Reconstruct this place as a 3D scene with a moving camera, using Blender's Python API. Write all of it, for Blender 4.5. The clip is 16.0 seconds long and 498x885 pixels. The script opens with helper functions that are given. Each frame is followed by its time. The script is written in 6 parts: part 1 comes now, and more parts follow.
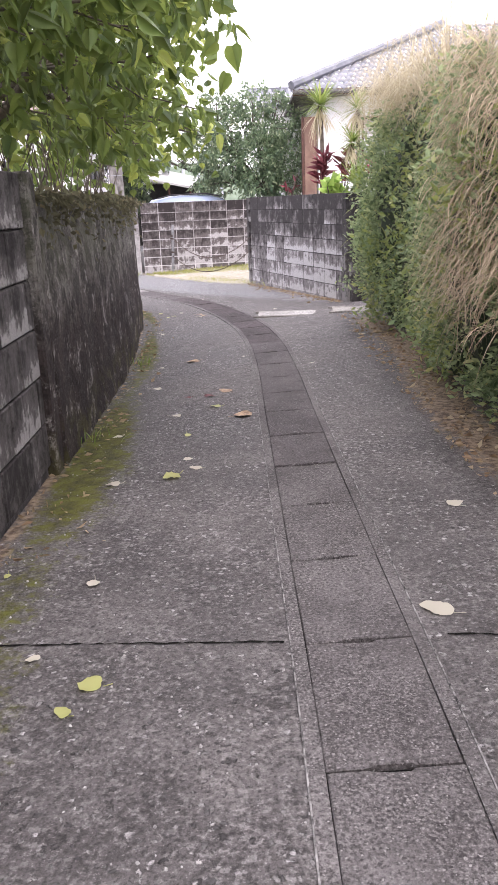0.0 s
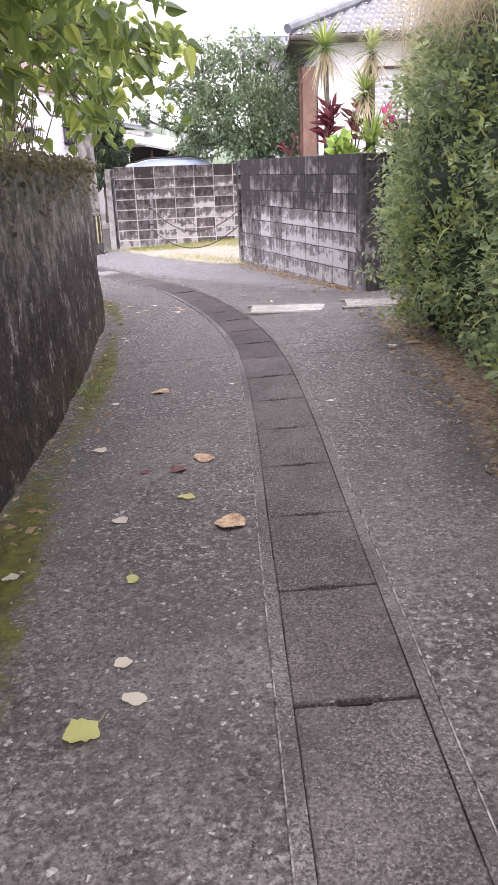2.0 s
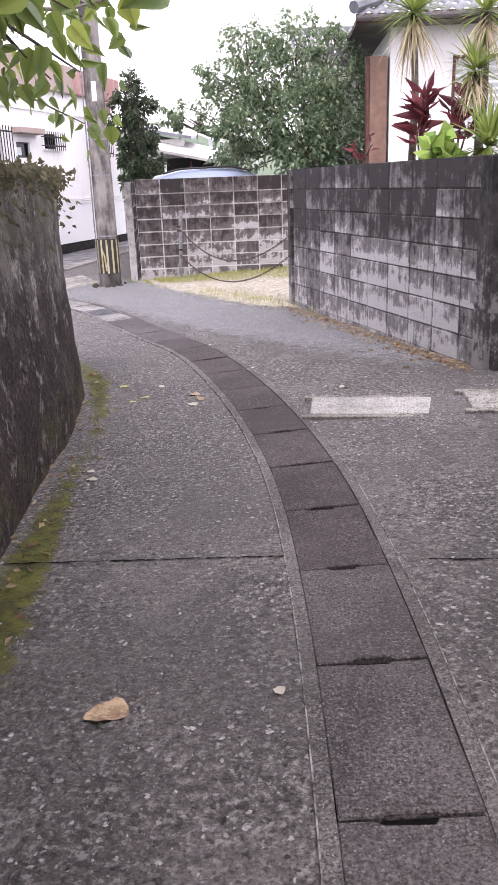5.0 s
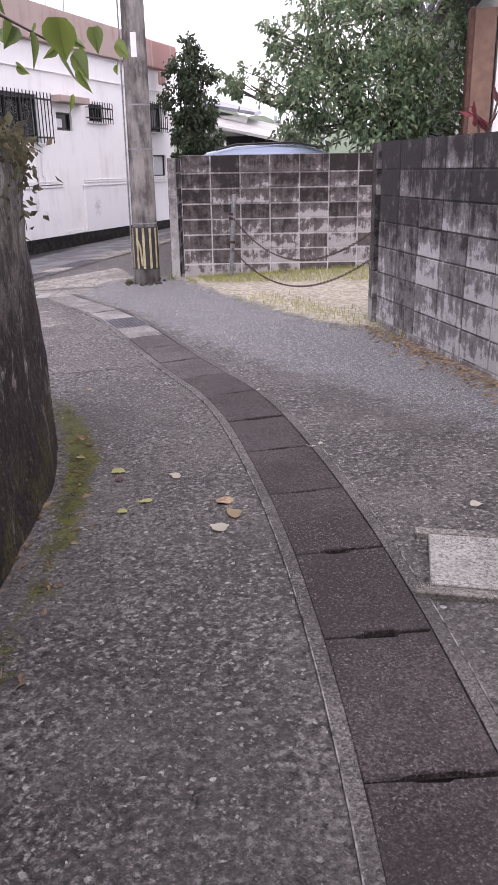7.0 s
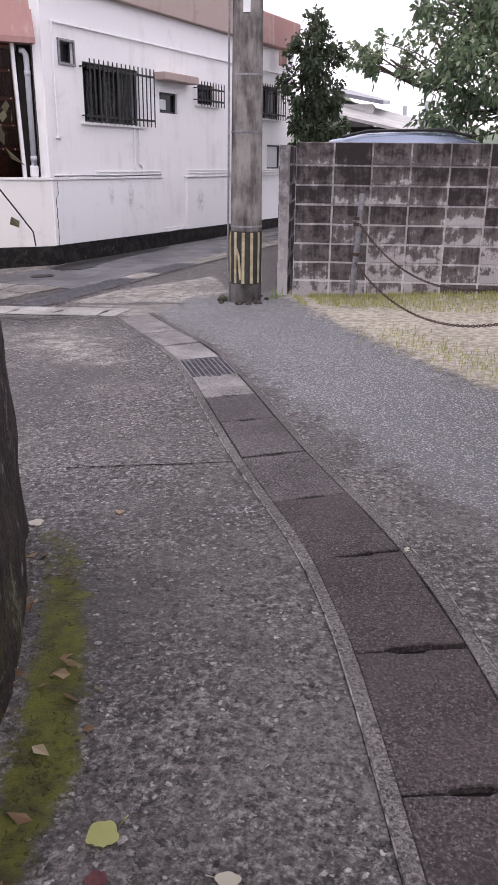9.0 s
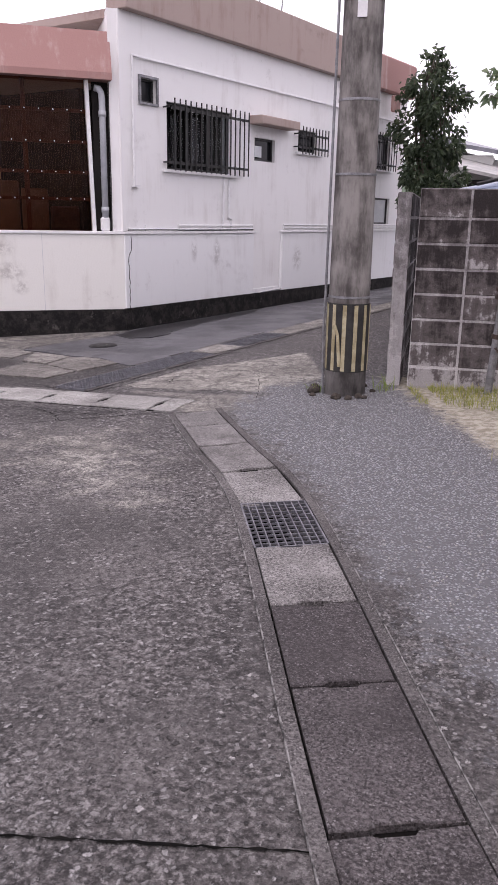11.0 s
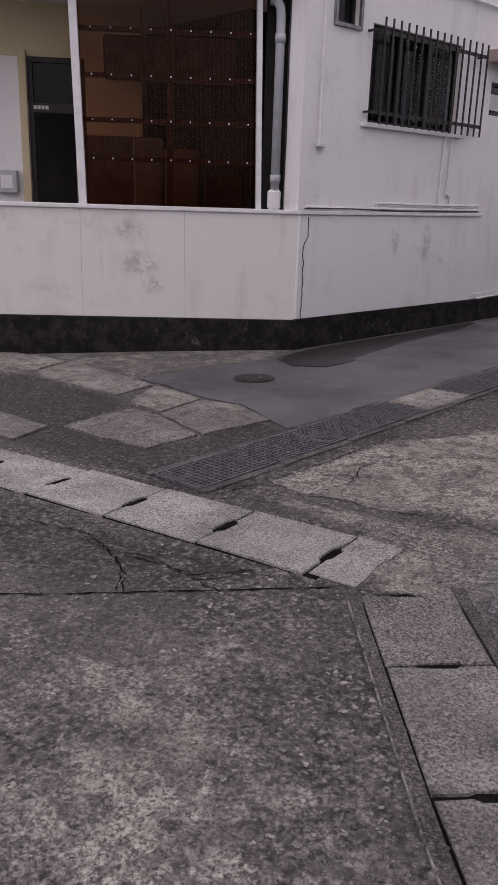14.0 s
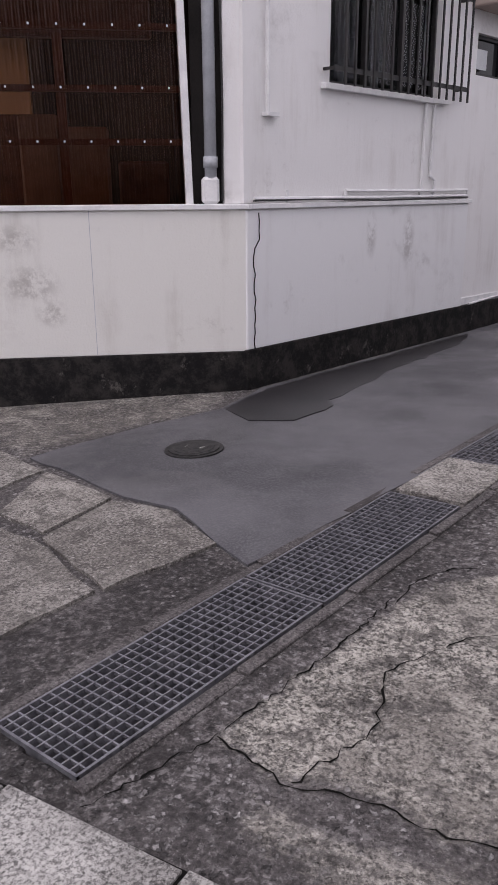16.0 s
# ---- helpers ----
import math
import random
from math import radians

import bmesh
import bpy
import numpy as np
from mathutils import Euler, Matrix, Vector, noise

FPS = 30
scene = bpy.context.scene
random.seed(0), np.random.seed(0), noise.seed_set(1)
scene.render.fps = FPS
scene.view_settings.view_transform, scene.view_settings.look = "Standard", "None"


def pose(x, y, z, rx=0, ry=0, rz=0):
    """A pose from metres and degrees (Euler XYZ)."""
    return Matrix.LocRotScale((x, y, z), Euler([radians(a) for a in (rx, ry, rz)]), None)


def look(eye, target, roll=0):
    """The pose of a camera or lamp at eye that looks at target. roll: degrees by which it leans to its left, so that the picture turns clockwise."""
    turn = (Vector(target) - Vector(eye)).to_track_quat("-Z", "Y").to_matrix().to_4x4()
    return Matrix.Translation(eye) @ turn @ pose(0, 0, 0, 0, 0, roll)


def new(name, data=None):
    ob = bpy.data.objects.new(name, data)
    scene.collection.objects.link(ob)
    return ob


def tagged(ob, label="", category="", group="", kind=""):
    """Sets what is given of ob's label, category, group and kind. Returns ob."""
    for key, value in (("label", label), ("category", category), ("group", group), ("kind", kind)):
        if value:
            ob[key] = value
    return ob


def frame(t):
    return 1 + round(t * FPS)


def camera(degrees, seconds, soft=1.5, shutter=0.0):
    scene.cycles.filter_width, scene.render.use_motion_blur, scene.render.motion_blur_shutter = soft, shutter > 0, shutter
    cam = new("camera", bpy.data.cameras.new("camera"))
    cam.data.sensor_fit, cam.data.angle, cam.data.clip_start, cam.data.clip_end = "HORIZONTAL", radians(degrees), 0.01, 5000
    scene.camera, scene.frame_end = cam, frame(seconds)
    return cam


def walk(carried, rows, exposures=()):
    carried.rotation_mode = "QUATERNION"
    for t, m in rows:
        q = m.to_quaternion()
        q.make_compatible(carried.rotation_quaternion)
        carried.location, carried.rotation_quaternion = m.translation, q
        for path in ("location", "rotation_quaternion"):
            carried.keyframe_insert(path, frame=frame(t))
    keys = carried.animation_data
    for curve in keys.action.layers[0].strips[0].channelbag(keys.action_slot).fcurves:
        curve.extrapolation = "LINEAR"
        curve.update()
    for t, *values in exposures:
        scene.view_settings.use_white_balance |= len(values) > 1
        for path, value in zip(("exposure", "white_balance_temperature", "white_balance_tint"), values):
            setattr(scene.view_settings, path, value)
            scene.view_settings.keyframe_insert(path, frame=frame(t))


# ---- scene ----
cam = camera(35.1, 16.0)
METRES, EYE, TILT, LEAN, TURN = 18.0, 1.317, 3.8, 2.0, 0.0
ROWS = [
    (0.0, 0.0, 0.0, 0.0, -0.03, -20.89, 0.08),
    (0.5, -0.0007, 0.0332, -0.0037, -0.18, -21.24, -0.01),
    (1.0, -0.0005, 0.0674, -0.0059, -0.33, -21.99, -0.04),
    (1.5, 0.0005, 0.0991, -0.008, -0.44, -22.67, 0.06),
    (2.0, -0.0, 0.1283, -0.0102, -0.72, -23.16, 0.03),
    (2.5, 0.0013, 0.1597, -0.0132, -0.6, -23.31, 0.01),
    (3.0, 0.0009, 0.19, -0.016, -0.33, -23.15, 0.17),
    (3.5, 0.0005, 0.222, -0.0178, 0.21, -22.71, 0.32),
    (4.0, 0.0, 0.254, -0.0194, 1.08, -22.16, 0.48),
    (6.5, -0.0105, 0.4109, -0.0341, 5.34, -22.8, -0.6),
    (7.0, -0.0129, 0.4462, -0.0373, 7.02, -23.31, -0.58),
    (7.5, -0.0175, 0.4808, -0.0414, 9.19, -23.67, -0.75),
    (8.0, -0.0239, 0.5115, -0.0447, 11.34, -23.89, -0.97),
    (8.5, -0.0317, 0.5433, -0.0481, 13.26, -23.89, -1.34),
    (9.0, -0.0395, 0.576, -0.0496, 15.07, -23.79, -1.55),
    (11.5, -0.0849, 0.7206, -0.0635, 24.19, -19.78, -1.37),
    (12.0, -0.099, 0.7491, -0.0665, 26.39, -20.01, -1.38),
    (12.5, -0.1139, 0.7757, -0.069, 28.7, -20.47, -1.67),
    (13.0, -0.1306, 0.8018, -0.073, 31.03, -20.85, -1.91),
    (13.5, -0.1474, 0.8271, -0.0773, 33.52, -21.23, -1.68),
    (14.0, -0.1623, 0.8513, -0.0803, 35.06, -21.62, -1.18),
    (14.5, -0.1772, 0.8753, -0.0832, 35.41, -21.76, -1.12),
    (15.0, -0.1933, 0.9007, -0.0854, 35.22, -21.98, -0.61),
    (15.5, -0.2086, 0.9243, -0.0881, 33.82, -22.06, -0.07),
    (16.0, -0.221, 0.9469, -0.0906, 31.11, -21.93, 0.62),
]
EXPOSURES = [(0.0, 1.66, 6450, 22), (2.0, 1.7, 6450, 24), (4.0, 1.54, 6400, 24), (6.5, 1.05, 6400, 25), (7.0, 0.9, 6400, 26), (8.0, 0.74, 6400, 26), (9.0, 0.58, 6400, 25), (11.5, 0.28, 6500, 27), (12.0, 0.03, 6520, 27), (12.5, -0.1, 6550, 27), (13.5, -0.22, 6550, 27), (14.5, -0.5, 6600, 27), (15.5, -0.32, 6550, 26), (16.0, 0.03, 6450, 23)]
walk(cam, [(t, pose(0, 0, EYE, TILT, LEAN, TURN) @ pose(METRES * x, METRES * y, METRES * z, 90 + pitch, roll, yaw)) for t, x, y, z, yaw, pitch, roll in ROWS], EXPOSURES)

# ---- world and sun: a bright overcast day ----
world = bpy.data.worlds.new("overcast_sky")
world.use_nodes = True
wn = world.node_tree
wn.nodes.clear()
sky = wn.nodes.new("ShaderNodeTexSky")
sky.sky_type, sky.sun_disc = "NISHITA", False
sky.sun_elevation, sky.sun_rotation = radians(63), radians(176)
sky.dust_density, sky.air_density, sky.ozone_density = 6.0, 1.0, 0.6
cloud = wn.nodes.new("ShaderNodeMix")
cloud.data_type = "RGBA"
cloud.inputs[0].default_value = 0.85
cloud.inputs[7].default_value = (9.6, 9.7, 10.0, 1)
back = wn.nodes.new("ShaderNodeBackground")
back.inputs[1].default_value = 0.127
out = wn.nodes.new("ShaderNodeOutputWorld")
wn.links.new(sky.outputs[0], cloud.inputs[6])
wn.links.new(cloud.outputs[2], back.inputs[0])
wn.links.new(back.outputs[0], out.inputs[0])
scene.world = world
sun_data = bpy.data.lights.new("sun", "SUN")
sun_data.energy, sun_data.angle, sun_data.color = 0.38, radians(30), (1, 0.97, 0.93)
sun = new("sun", sun_data)
sun.matrix_basis = look((0, 0, 30), (-1, 15, 0))


# ---- node helpers ----
class Nodes:
    def __init__(self, name):
        self.m = bpy.data.materials.new(name)
        self.m.use_nodes = True
        self.t = self.m.node_tree
        self.b = self.t.nodes["Principled BSDF"]
        self.out = self.t.nodes["Material Output"]

    def add(self, kind):
        return self.t.nodes.new("ShaderNode" + kind)

    def link(self, a, b):
        self.t.links.new(a, b)

    def put(self, sock, v):
        if isinstance(v, bpy.types.NodeSocket):
            self.link(v, sock)
        else:
            sock.default_value = v

    def pos(self):
        return self.add("NewGeometry").outputs["Position"]

    def local(self):
        return self.add("TexCoord").outputs["Object"]

    def stretch(self, vec, s):
        n = self.add("Mapping")
        n.inputs["Scale"].default_value = s
        self.link(vec, n.inputs["Vector"])
        return n.outputs[0]

    def noise(self, vec, scale, detail=4, rough=0.6):
        n = self.add("TexNoise")
        self.link(vec, n.inputs["Vector"])
        n.inputs["Scale"].default_value, n.inputs["Detail"].default_value, n.inputs["Roughness"].default_value = scale, detail, rough
        return n.outputs[0]

    def voronoi(self, vec, scale, feature="F1", rand=1.0):
        n = self.add("TexVoronoi")
        n.feature = feature
        self.link(vec, n.inputs["Vector"])
        n.inputs["Scale"].default_value, n.inputs["Randomness"].default_value = scale, rand
        return n

    def math(self, op, a, b=0.0, clamp=False):
        n = self.add("Math")
        n.operation, n.use_clamp = op, clamp
        self.put(n.inputs[0], a)
        self.put(n.inputs[1], b)
        return n.outputs[0]

    def ramp(self, fac, a, b, lo=0.0, hi=1.0):
        n = self.add("MapRange")
        n.interpolation_type = "SMOOTHSTEP"
        self.put(n.inputs[0], fac)
        for k, v in zip((1, 2, 3, 4), (a, b, lo, hi)):
            n.inputs[k].default_value = v
        return n.outputs[0]

    def mix(self, fac, a, b, mode="MIX"):
        n = self.add("Mix")
        n.data_type, n.blend_type = "RGBA", mode
        self.put(n.inputs[0], fac)
        for k, v in ((6, a), (7, b)):
            self.put(n.inputs[k], v if isinstance(v, bpy.types.NodeSocket) else (*v[:3], 1))
        return n.outputs[2]

    def attr(self, name):
        n = self.add("Attribute")
        n.attribute_name = name
        s = self.add("SeparateColor")
        self.link(n.outputs["Color"], s.inputs[0])
        return s.outputs

    def z(self, vec):
        n = self.add("SeparateXYZ")
        self.link(vec, n.inputs[0])
        return n.outputs[2]

    def bump(self, h, strength, dist):
        n = self.add("Bump")
        n.inputs["Strength"].default_value, n.inputs["Distance"].default_value = strength, dist
        self.link(h, n.inputs["Height"])
        self.link(n.outputs[0], self.b.inputs["Normal"])

    def done(self, colour, rough=0.8, metal=0.0, spec=0.4):
        self.put(self.b.inputs["Base Color"], colour if isinstance(colour, bpy.types.NodeSocket) else (*colour, 1))
        self.put(self.b.inputs["Roughness"], rough)
        self.b.inputs["Metallic"].default_value = metal
        self.b.inputs["Specular IOR Level"].default_value = spec
        return self.m


def varied(name, a, b, scale=6.0, rough=0.75, metal=0.0, bump=0.25, fine=90.0, spec=0.4):
    """A surface that varies between two colours at two scales, with fine relief."""
    n = Nodes(name)
    p = n.local()
    f = n.math("ADD", n.math("MULTIPLY", n.noise(p, scale), 0.7), n.math("MULTIPLY", n.noise(p, fine, 2), 0.3))
    n.bump(n.noise(p, fine, 3), bump, 0.004)
    return n.done(n.mix(n.ramp(f, 0.35, 0.65), a, b), rough, metal, spec)


def stony(n, p, cement_dark, cement_pale, stone_dark, stone_pale, scale, bare):
    """Worn cement in which stones of many greys lie bare: more of them where bare is high. Returns colour and height."""
    tex = n.add("TexNoise")
    n.link(p, tex.inputs["Vector"])
    tex.inputs["Scale"].default_value, tex.inputs["Detail"].default_value, tex.inputs["Roughness"].default_value = scale * 0.5, 5, 0.7
    bend = n.add("VectorMath")
    bend.operation = "MULTIPLY_ADD"
    n.link(tex.outputs["Color"], bend.inputs[0])
    bend.inputs[1].default_value = (2.6 / scale,) * 3
    n.link(p, bend.inputs[2])
    v = n.voronoi(bend.outputs[0], scale)
    hue = n.add("SeparateColor")
    n.link(v.outputs["Color"], hue.inputs[0])
    fine = n.noise(p, 95, 4, 0.75)
    cement = n.mix(n.ramp(n.noise(p, 1.1, 6, 0.7), 0.38, 0.62), cement_dark, cement_pale)
    cement = n.mix(n.ramp(n.noise(p, 6.5, 6, 0.75), 0.42, 0.62, 0, 0.45), cement, n.mix(0.55, cement, (0.03, 0.027, 0.026)))
    cement = n.mix(n.ramp(fine, 0.36, 0.52, 0.75, 0), cement, (0.022, 0.02, 0.02))
    cement = n.mix(n.ramp(fine, 0.56, 0.7, 0, 0.6), cement, n.mix(0.5, cement_pale, stone_pale))
    face = n.mix(n.ramp(hue.outputs[0], 0.0, 1.0), stone_dark, stone_pale)
    face = n.mix(n.ramp(n.noise(p, 70, 5, 0.8), 0.4, 0.62, 0.6, 0), face, n.mix(0.75, face, (0.02, 0.02, 0.02)))
    rim = n.math("ADD", v.outputs["Distance"], n.math("MULTIPLY", hue.outputs[2], 0.3))
    shown = n.math("MULTIPLY", n.ramp(rim, 0.62, 0.36), n.ramp(n.math("ADD", hue.outputs[1], bare), 0.84, 1.02, 0, 0.85))
    pit = n.noise(p, scale * 0.85, 5, 0.68)
    col = n.mix(n.math("MULTIPLY", n.ramp(pit, 0.5, 0.4), n.ramp(bare, 0.0, 0.7, 0.25, 0.88)), cement, n.mix(0.8, cement, (0.016, 0.014, 0.014)))
    col = n.mix(n.math("MULTIPLY", n.ramp(pit, 0.53, 0.62), n.ramp(bare, 0.0, 0.7, 0.2, 0.7)), col, n.mix(0.45, cement, stone_pale))
    col = n.mix(shown, col, face)
    return col, n.math("ADD", shown, n.math("MULTIPLY", fine, 0.6))


def ground_material():
    n = Nodes("lane_concrete")
    p = n.pos()
    bare = n.ramp(n.math("ADD", n.math("MULTIPLY", n.noise(p, 1.3, 5, 0.65), 0.75), n.math("MULTIPLY", n.noise(p, 11, 4), 0.25)), 0.36, 0.64, 0.08, 0.78)
    along = n.add("SeparateXYZ")
    n.link(p, along.inputs[0])
    bare = n.math("MULTIPLY", bare, n.ramp(along.outputs[1], 4.0, 13.0, 0.6, 1.0))
    col, h = stony(n, p, (0.08, 0.073, 0.071), (0.15, 0.139, 0.135), (0.045, 0.042, 0.042), (0.54, 0.52, 0.51), 48, bare)
    z = n.attr("zone")
    w = n.attr("worn")
    wob = n.math("SUBTRACT", n.noise(p, 7, 5), 0.5)
    wob = n.math("ADD", wob, n.math("MULTIPLY", n.math("SUBTRACT", n.noise(p, 40, 3), 0.5), 0.7))
    # pale worn concrete near the crossing
    pale, ph = stony(n, p, (0.24, 0.224, 0.198), (0.54, 0.515, 0.46), (0.09, 0.085, 0.08), (0.68, 0.655, 0.6), 66, n.ramp(n.noise(p, 2.6, 5, 0.7), 0.35, 0.6, 0.0, 0.75))
    pale = n.mix(n.ramp(n.noise(p, 9, 8, 0.8), 0.5, 0.57, 0, 0.75), pale, n.mix(n.ramp(n.noise(p, 85, 4, 0.8), 0.4, 0.6), (0.03, 0.027, 0.025), (0.16, 0.15, 0.14)))
    col = n.mix(n.ramp(n.math("ADD", w[0], wob), 0.35, 0.75), col, pale)
    # dark stained concrete
    col = n.mix(n.ramp(n.math("ADD", w[1], wob), 0.35, 0.7, 0, 0.94), col, n.mix(n.ramp(n.noise(p, 30, 5, 0.7), 0.42, 0.6, 0.78, 0.15), col, (0.014, 0.012, 0.012)))
    # scattered black lichen spots
    col = n.mix(n.ramp(n.noise(p, 24, 6, 0.82), 0.56, 0.63, 0, 0.6), col, (0.03, 0.027, 0.026))
    # grey gravel
    gb = n.add("VectorMath")
    gb.operation = "MULTIPLY_ADD"
    gt = n.add("TexNoise")
    n.link(p, gt.inputs["Vector"])
    gt.inputs["Scale"].default_value = 60
    n.link(gt.outputs["Color"], gb.inputs[0])
    gb.inputs[1].default_value = (0.018,) * 3
    n.link(p, gb.inputs[2])
    v = n.voronoi(gb.outputs[0], 70)
    hue = n.add("SeparateColor")
    n.link(v.outputs["Color"], hue.inputs[0])
    stones = n.mix(n.ramp(v.outputs["Distance"], 0.15, 0.6), n.mix(hue.outputs[0], (0.2, 0.204, 0.215), (0.6, 0.61, 0.635)), (0.11, 0.11, 0.114))
    g = n.ramp(n.math("ADD", z[1], wob), 0.4, 0.75)
    col = n.mix(g, col, stones)
    h = n.mix(g, h, n.ramp(v.outputs["Distance"], 0.5, 0.1))
    # dry soil and leaf litter
    soil = n.mix(n.ramp(n.noise(p, 26, 4), 0.35, 0.65), (0.075, 0.05, 0.032), (0.26, 0.2, 0.14))
    col = n.mix(n.ramp(n.math("ADD", z[2], wob), 0.4, 0.75), col, soil)
    # straw-coloured sandy yard
    straw = n.mix(n.ramp(n.noise(p, 18, 4), 0.35, 0.65), (0.25, 0.225, 0.17), (0.46, 0.43, 0.36))
    col = n.mix(n.ramp(n.math("ADD", w[2], wob), 0.4, 0.75), col, straw)
    # moss
    moss = n.mix(n.ramp(n.noise(p, 14, 4), 0.3, 0.7), (0.036, 0.034, 0.008), (0.1, 0.106, 0.011))
    col = n.mix(n.ramp(n.math("ADD", z[0], n.math("MULTIPLY", wob, 1.0)), 0.3, 0.7, 0, 0.95), col, moss)
    n.bump(h, 0.9, 0.013)
    return n.done(col, n.ramp(n.noise(p, 1.1, 3), 0.3, 0.7, 0.62, 0.85), spec=0.28)


def block_material(name, dark, mid, pale, lime=0.4):
    """Weathered concrete block: black algae above, lime along each block's foot and towards the wall's foot, dark vertical runs."""
    n = Nodes(name)
    p, loc = n.pos(), n.local()
    rnd = n.add("ObjectInfo").outputs["Random"]
    runs = n.noise(n.stretch(p, (26, 26, 1.8)), 1.0, 5, 0.7)
    broad = n.noise(n.stretch(p, (6, 6, 1.0)), 1.0, 4, 0.6)
    blot = n.noise(p, 7.5, 7, 0.72)
    low = n.ramp(n.z(p), 1.25, 0.1)
    edge = n.math("ADD", n.z(loc), n.math("MULTIPLY", n.math("SUBTRACT", n.noise(p, 9, 6, 0.7), 0.5), 0.3))
    foot = n.math("MULTIPLY", n.ramp(edge, 0.03, -0.1), n.ramp(rnd, 0.1, 0.9, 0.1, 1.0))
    f = n.math("ADD", n.math("MULTIPLY", low, lime), n.math("MULTIPLY", foot, 0.38))
    for tex, weight in ((blot, 1.7), (runs, 0.75), (broad, 0.6), (rnd, 0.35)):
        f = n.math("ADD", f, n.math("MULTIPLY", n.math("SUBTRACT", tex, 0.5), weight))
    f = n.math("SUBTRACT", f, 0.14)
    col = n.mix(n.ramp(f, -0.2, 0.26), dark, mid)
    col = n.mix(n.ramp(f, 0.27, 0.5), col, pale)
    grain = n.noise(p, 130, 3)
    col = n.mix(n.ramp(grain, 0.3, 0.7), n.mix(0.35, col, (0.01, 0.01, 0.01)), col)
    n.bump(n.math("ADD", grain, n.math("MULTIPLY", n.noise(p, 25, 4), 1.5)), 0.6, 0.007)
    return n.done(col, 0.9, spec=0.2)


def old_wall_material():
    n = Nodes("old_rendered_wall")
    p = n.pos()
    high = n.math("ADD", n.z(p), n.math("MULTIPLY", n.math("SUBTRACT", n.noise(p, 2.2, 6, 0.7), 0.5), 0.9))
    crust = n.noise(p, 34, 7, 0.8)
    col = n.mix(n.ramp(high, 0.45, 1.0), (0.045, 0.034, 0.031), (0.165, 0.152, 0.135))
    col = n.mix(n.ramp(n.noise(p, 5, 7, 0.75), 0.44, 0.58, 0.8, 0), col, (0.022, 0.018, 0.017))
    drip = n.math("ADD", n.math("MULTIPLY", n.noise(n.stretch(p, (6, 6, 3.6)), 1.0, 7, 0.78), 0.5), n.math("MULTIPLY", n.noise(p, 4.2, 7, 0.75), 0.5))
    col = n.mix(n.math("MULTIPLY", n.ramp(drip, 0.53, 0.6, 0, 0.7), n.ramp(crust, 0.36, 0.52, 0.2, 0.95)), col, (0.36, 0.335, 0.315))
    col = n.mix(n.ramp(crust, 0.5, 0.4, 0, 0.75), col, n.mix(0.75, col, (0.012, 0.01, 0.01)))
    col = n.mix(n.ramp(crust, 0.56, 0.66, 0, 0.35), col, (0.3, 0.28, 0.26))
    green = n.math("MULTIPLY", n.ramp(n.z(p), 0.75, 1.15), n.ramp(n.noise(p, 4.5, 4), 0.4, 0.6))
    col = n.mix(n.math("MULTIPLY", green, 0.7), col, (0.075, 0.078, 0.052))
    mossy = n.math("MULTIPLY", n.ramp(n.z(p), 0.25, -0.1), n.ramp(n.noise(p, 6, 4), 0.45, 0.6))
    col = n.mix(n.math("MULTIPLY", mossy, 0.5), col, (0.07, 0.065, 0.02))
    n.bump(n.math("ADD", n.noise(p, 30, 5), n.noise(n.stretch(p, (0.5, 0.5, 1)), 9, 6)), 0.8, 0.02)
    return n.done(col, 0.92, spec=0.2)


def plaster_material(name, white, dirt, amount=0.5, smudges=()):
    n = Nodes(name)
    p = n.pos()
    streak = n.noise(n.stretch(p, (5, 5, 0.5)), 1.0, 6, 0.7)
    blot = n.noise(p, 1.6, 5)
    f = n.math("ADD", n.math("MULTIPLY", streak, 0.55), n.math("MULTIPLY", blot, 0.45))
    col = n.mix(n.ramp(f, 0.5, 0.7, 0, amount * 0.8), white, dirt)
    col = n.mix(n.ramp(n.noise(p, 3.1, 6, 0.75), 0.6, 0.74, 0, amount * 0.5), col, n.mix(0.5, dirt, (0.12, 0.1, 0.09)))
    patch = n.math("MULTIPLY", n.ramp(n.noise(n.stretch(p, (0.9, 0.9, 1.8)), 1.0, 3), 0.58, 0.74), n.ramp(n.noise(p, 9, 7, 0.75), 0.4, 0.66))
    col = n.mix(n.math("MULTIPLY", patch, amount * 0.8), col, n.mix(0.55, dirt, (0.09, 0.075, 0.065)))
    for at, size in smudges:
        # a sooty smudge or run with a place of its own
        m = n.add("Mapping")
        m.vector_type = "TEXTURE"
        m.inputs["Location"].default_value, m.inputs["Scale"].default_value = at, size
        n.link(p, m.inputs["Vector"])
        far = n.add("VectorMath")
        far.operation = "LENGTH"
        n.link(m.outputs[0], far.inputs[0])
        spot = n.math("MULTIPLY", n.ramp(far.outputs["Value"], 1.0, 0.2), n.ramp(n.noise(p, 11, 7, 0.75), 0.4, 0.6))
        col = n.mix(n.math("MULTIPLY", spot, 0.45), col, (0.2, 0.175, 0.16))
    n.bump(n.math("ADD", n.noise(p, 70, 4), n.noise(p, 14, 3)), 0.45, 0.007)
    return n.done(col, 0.75, spec=0.3)


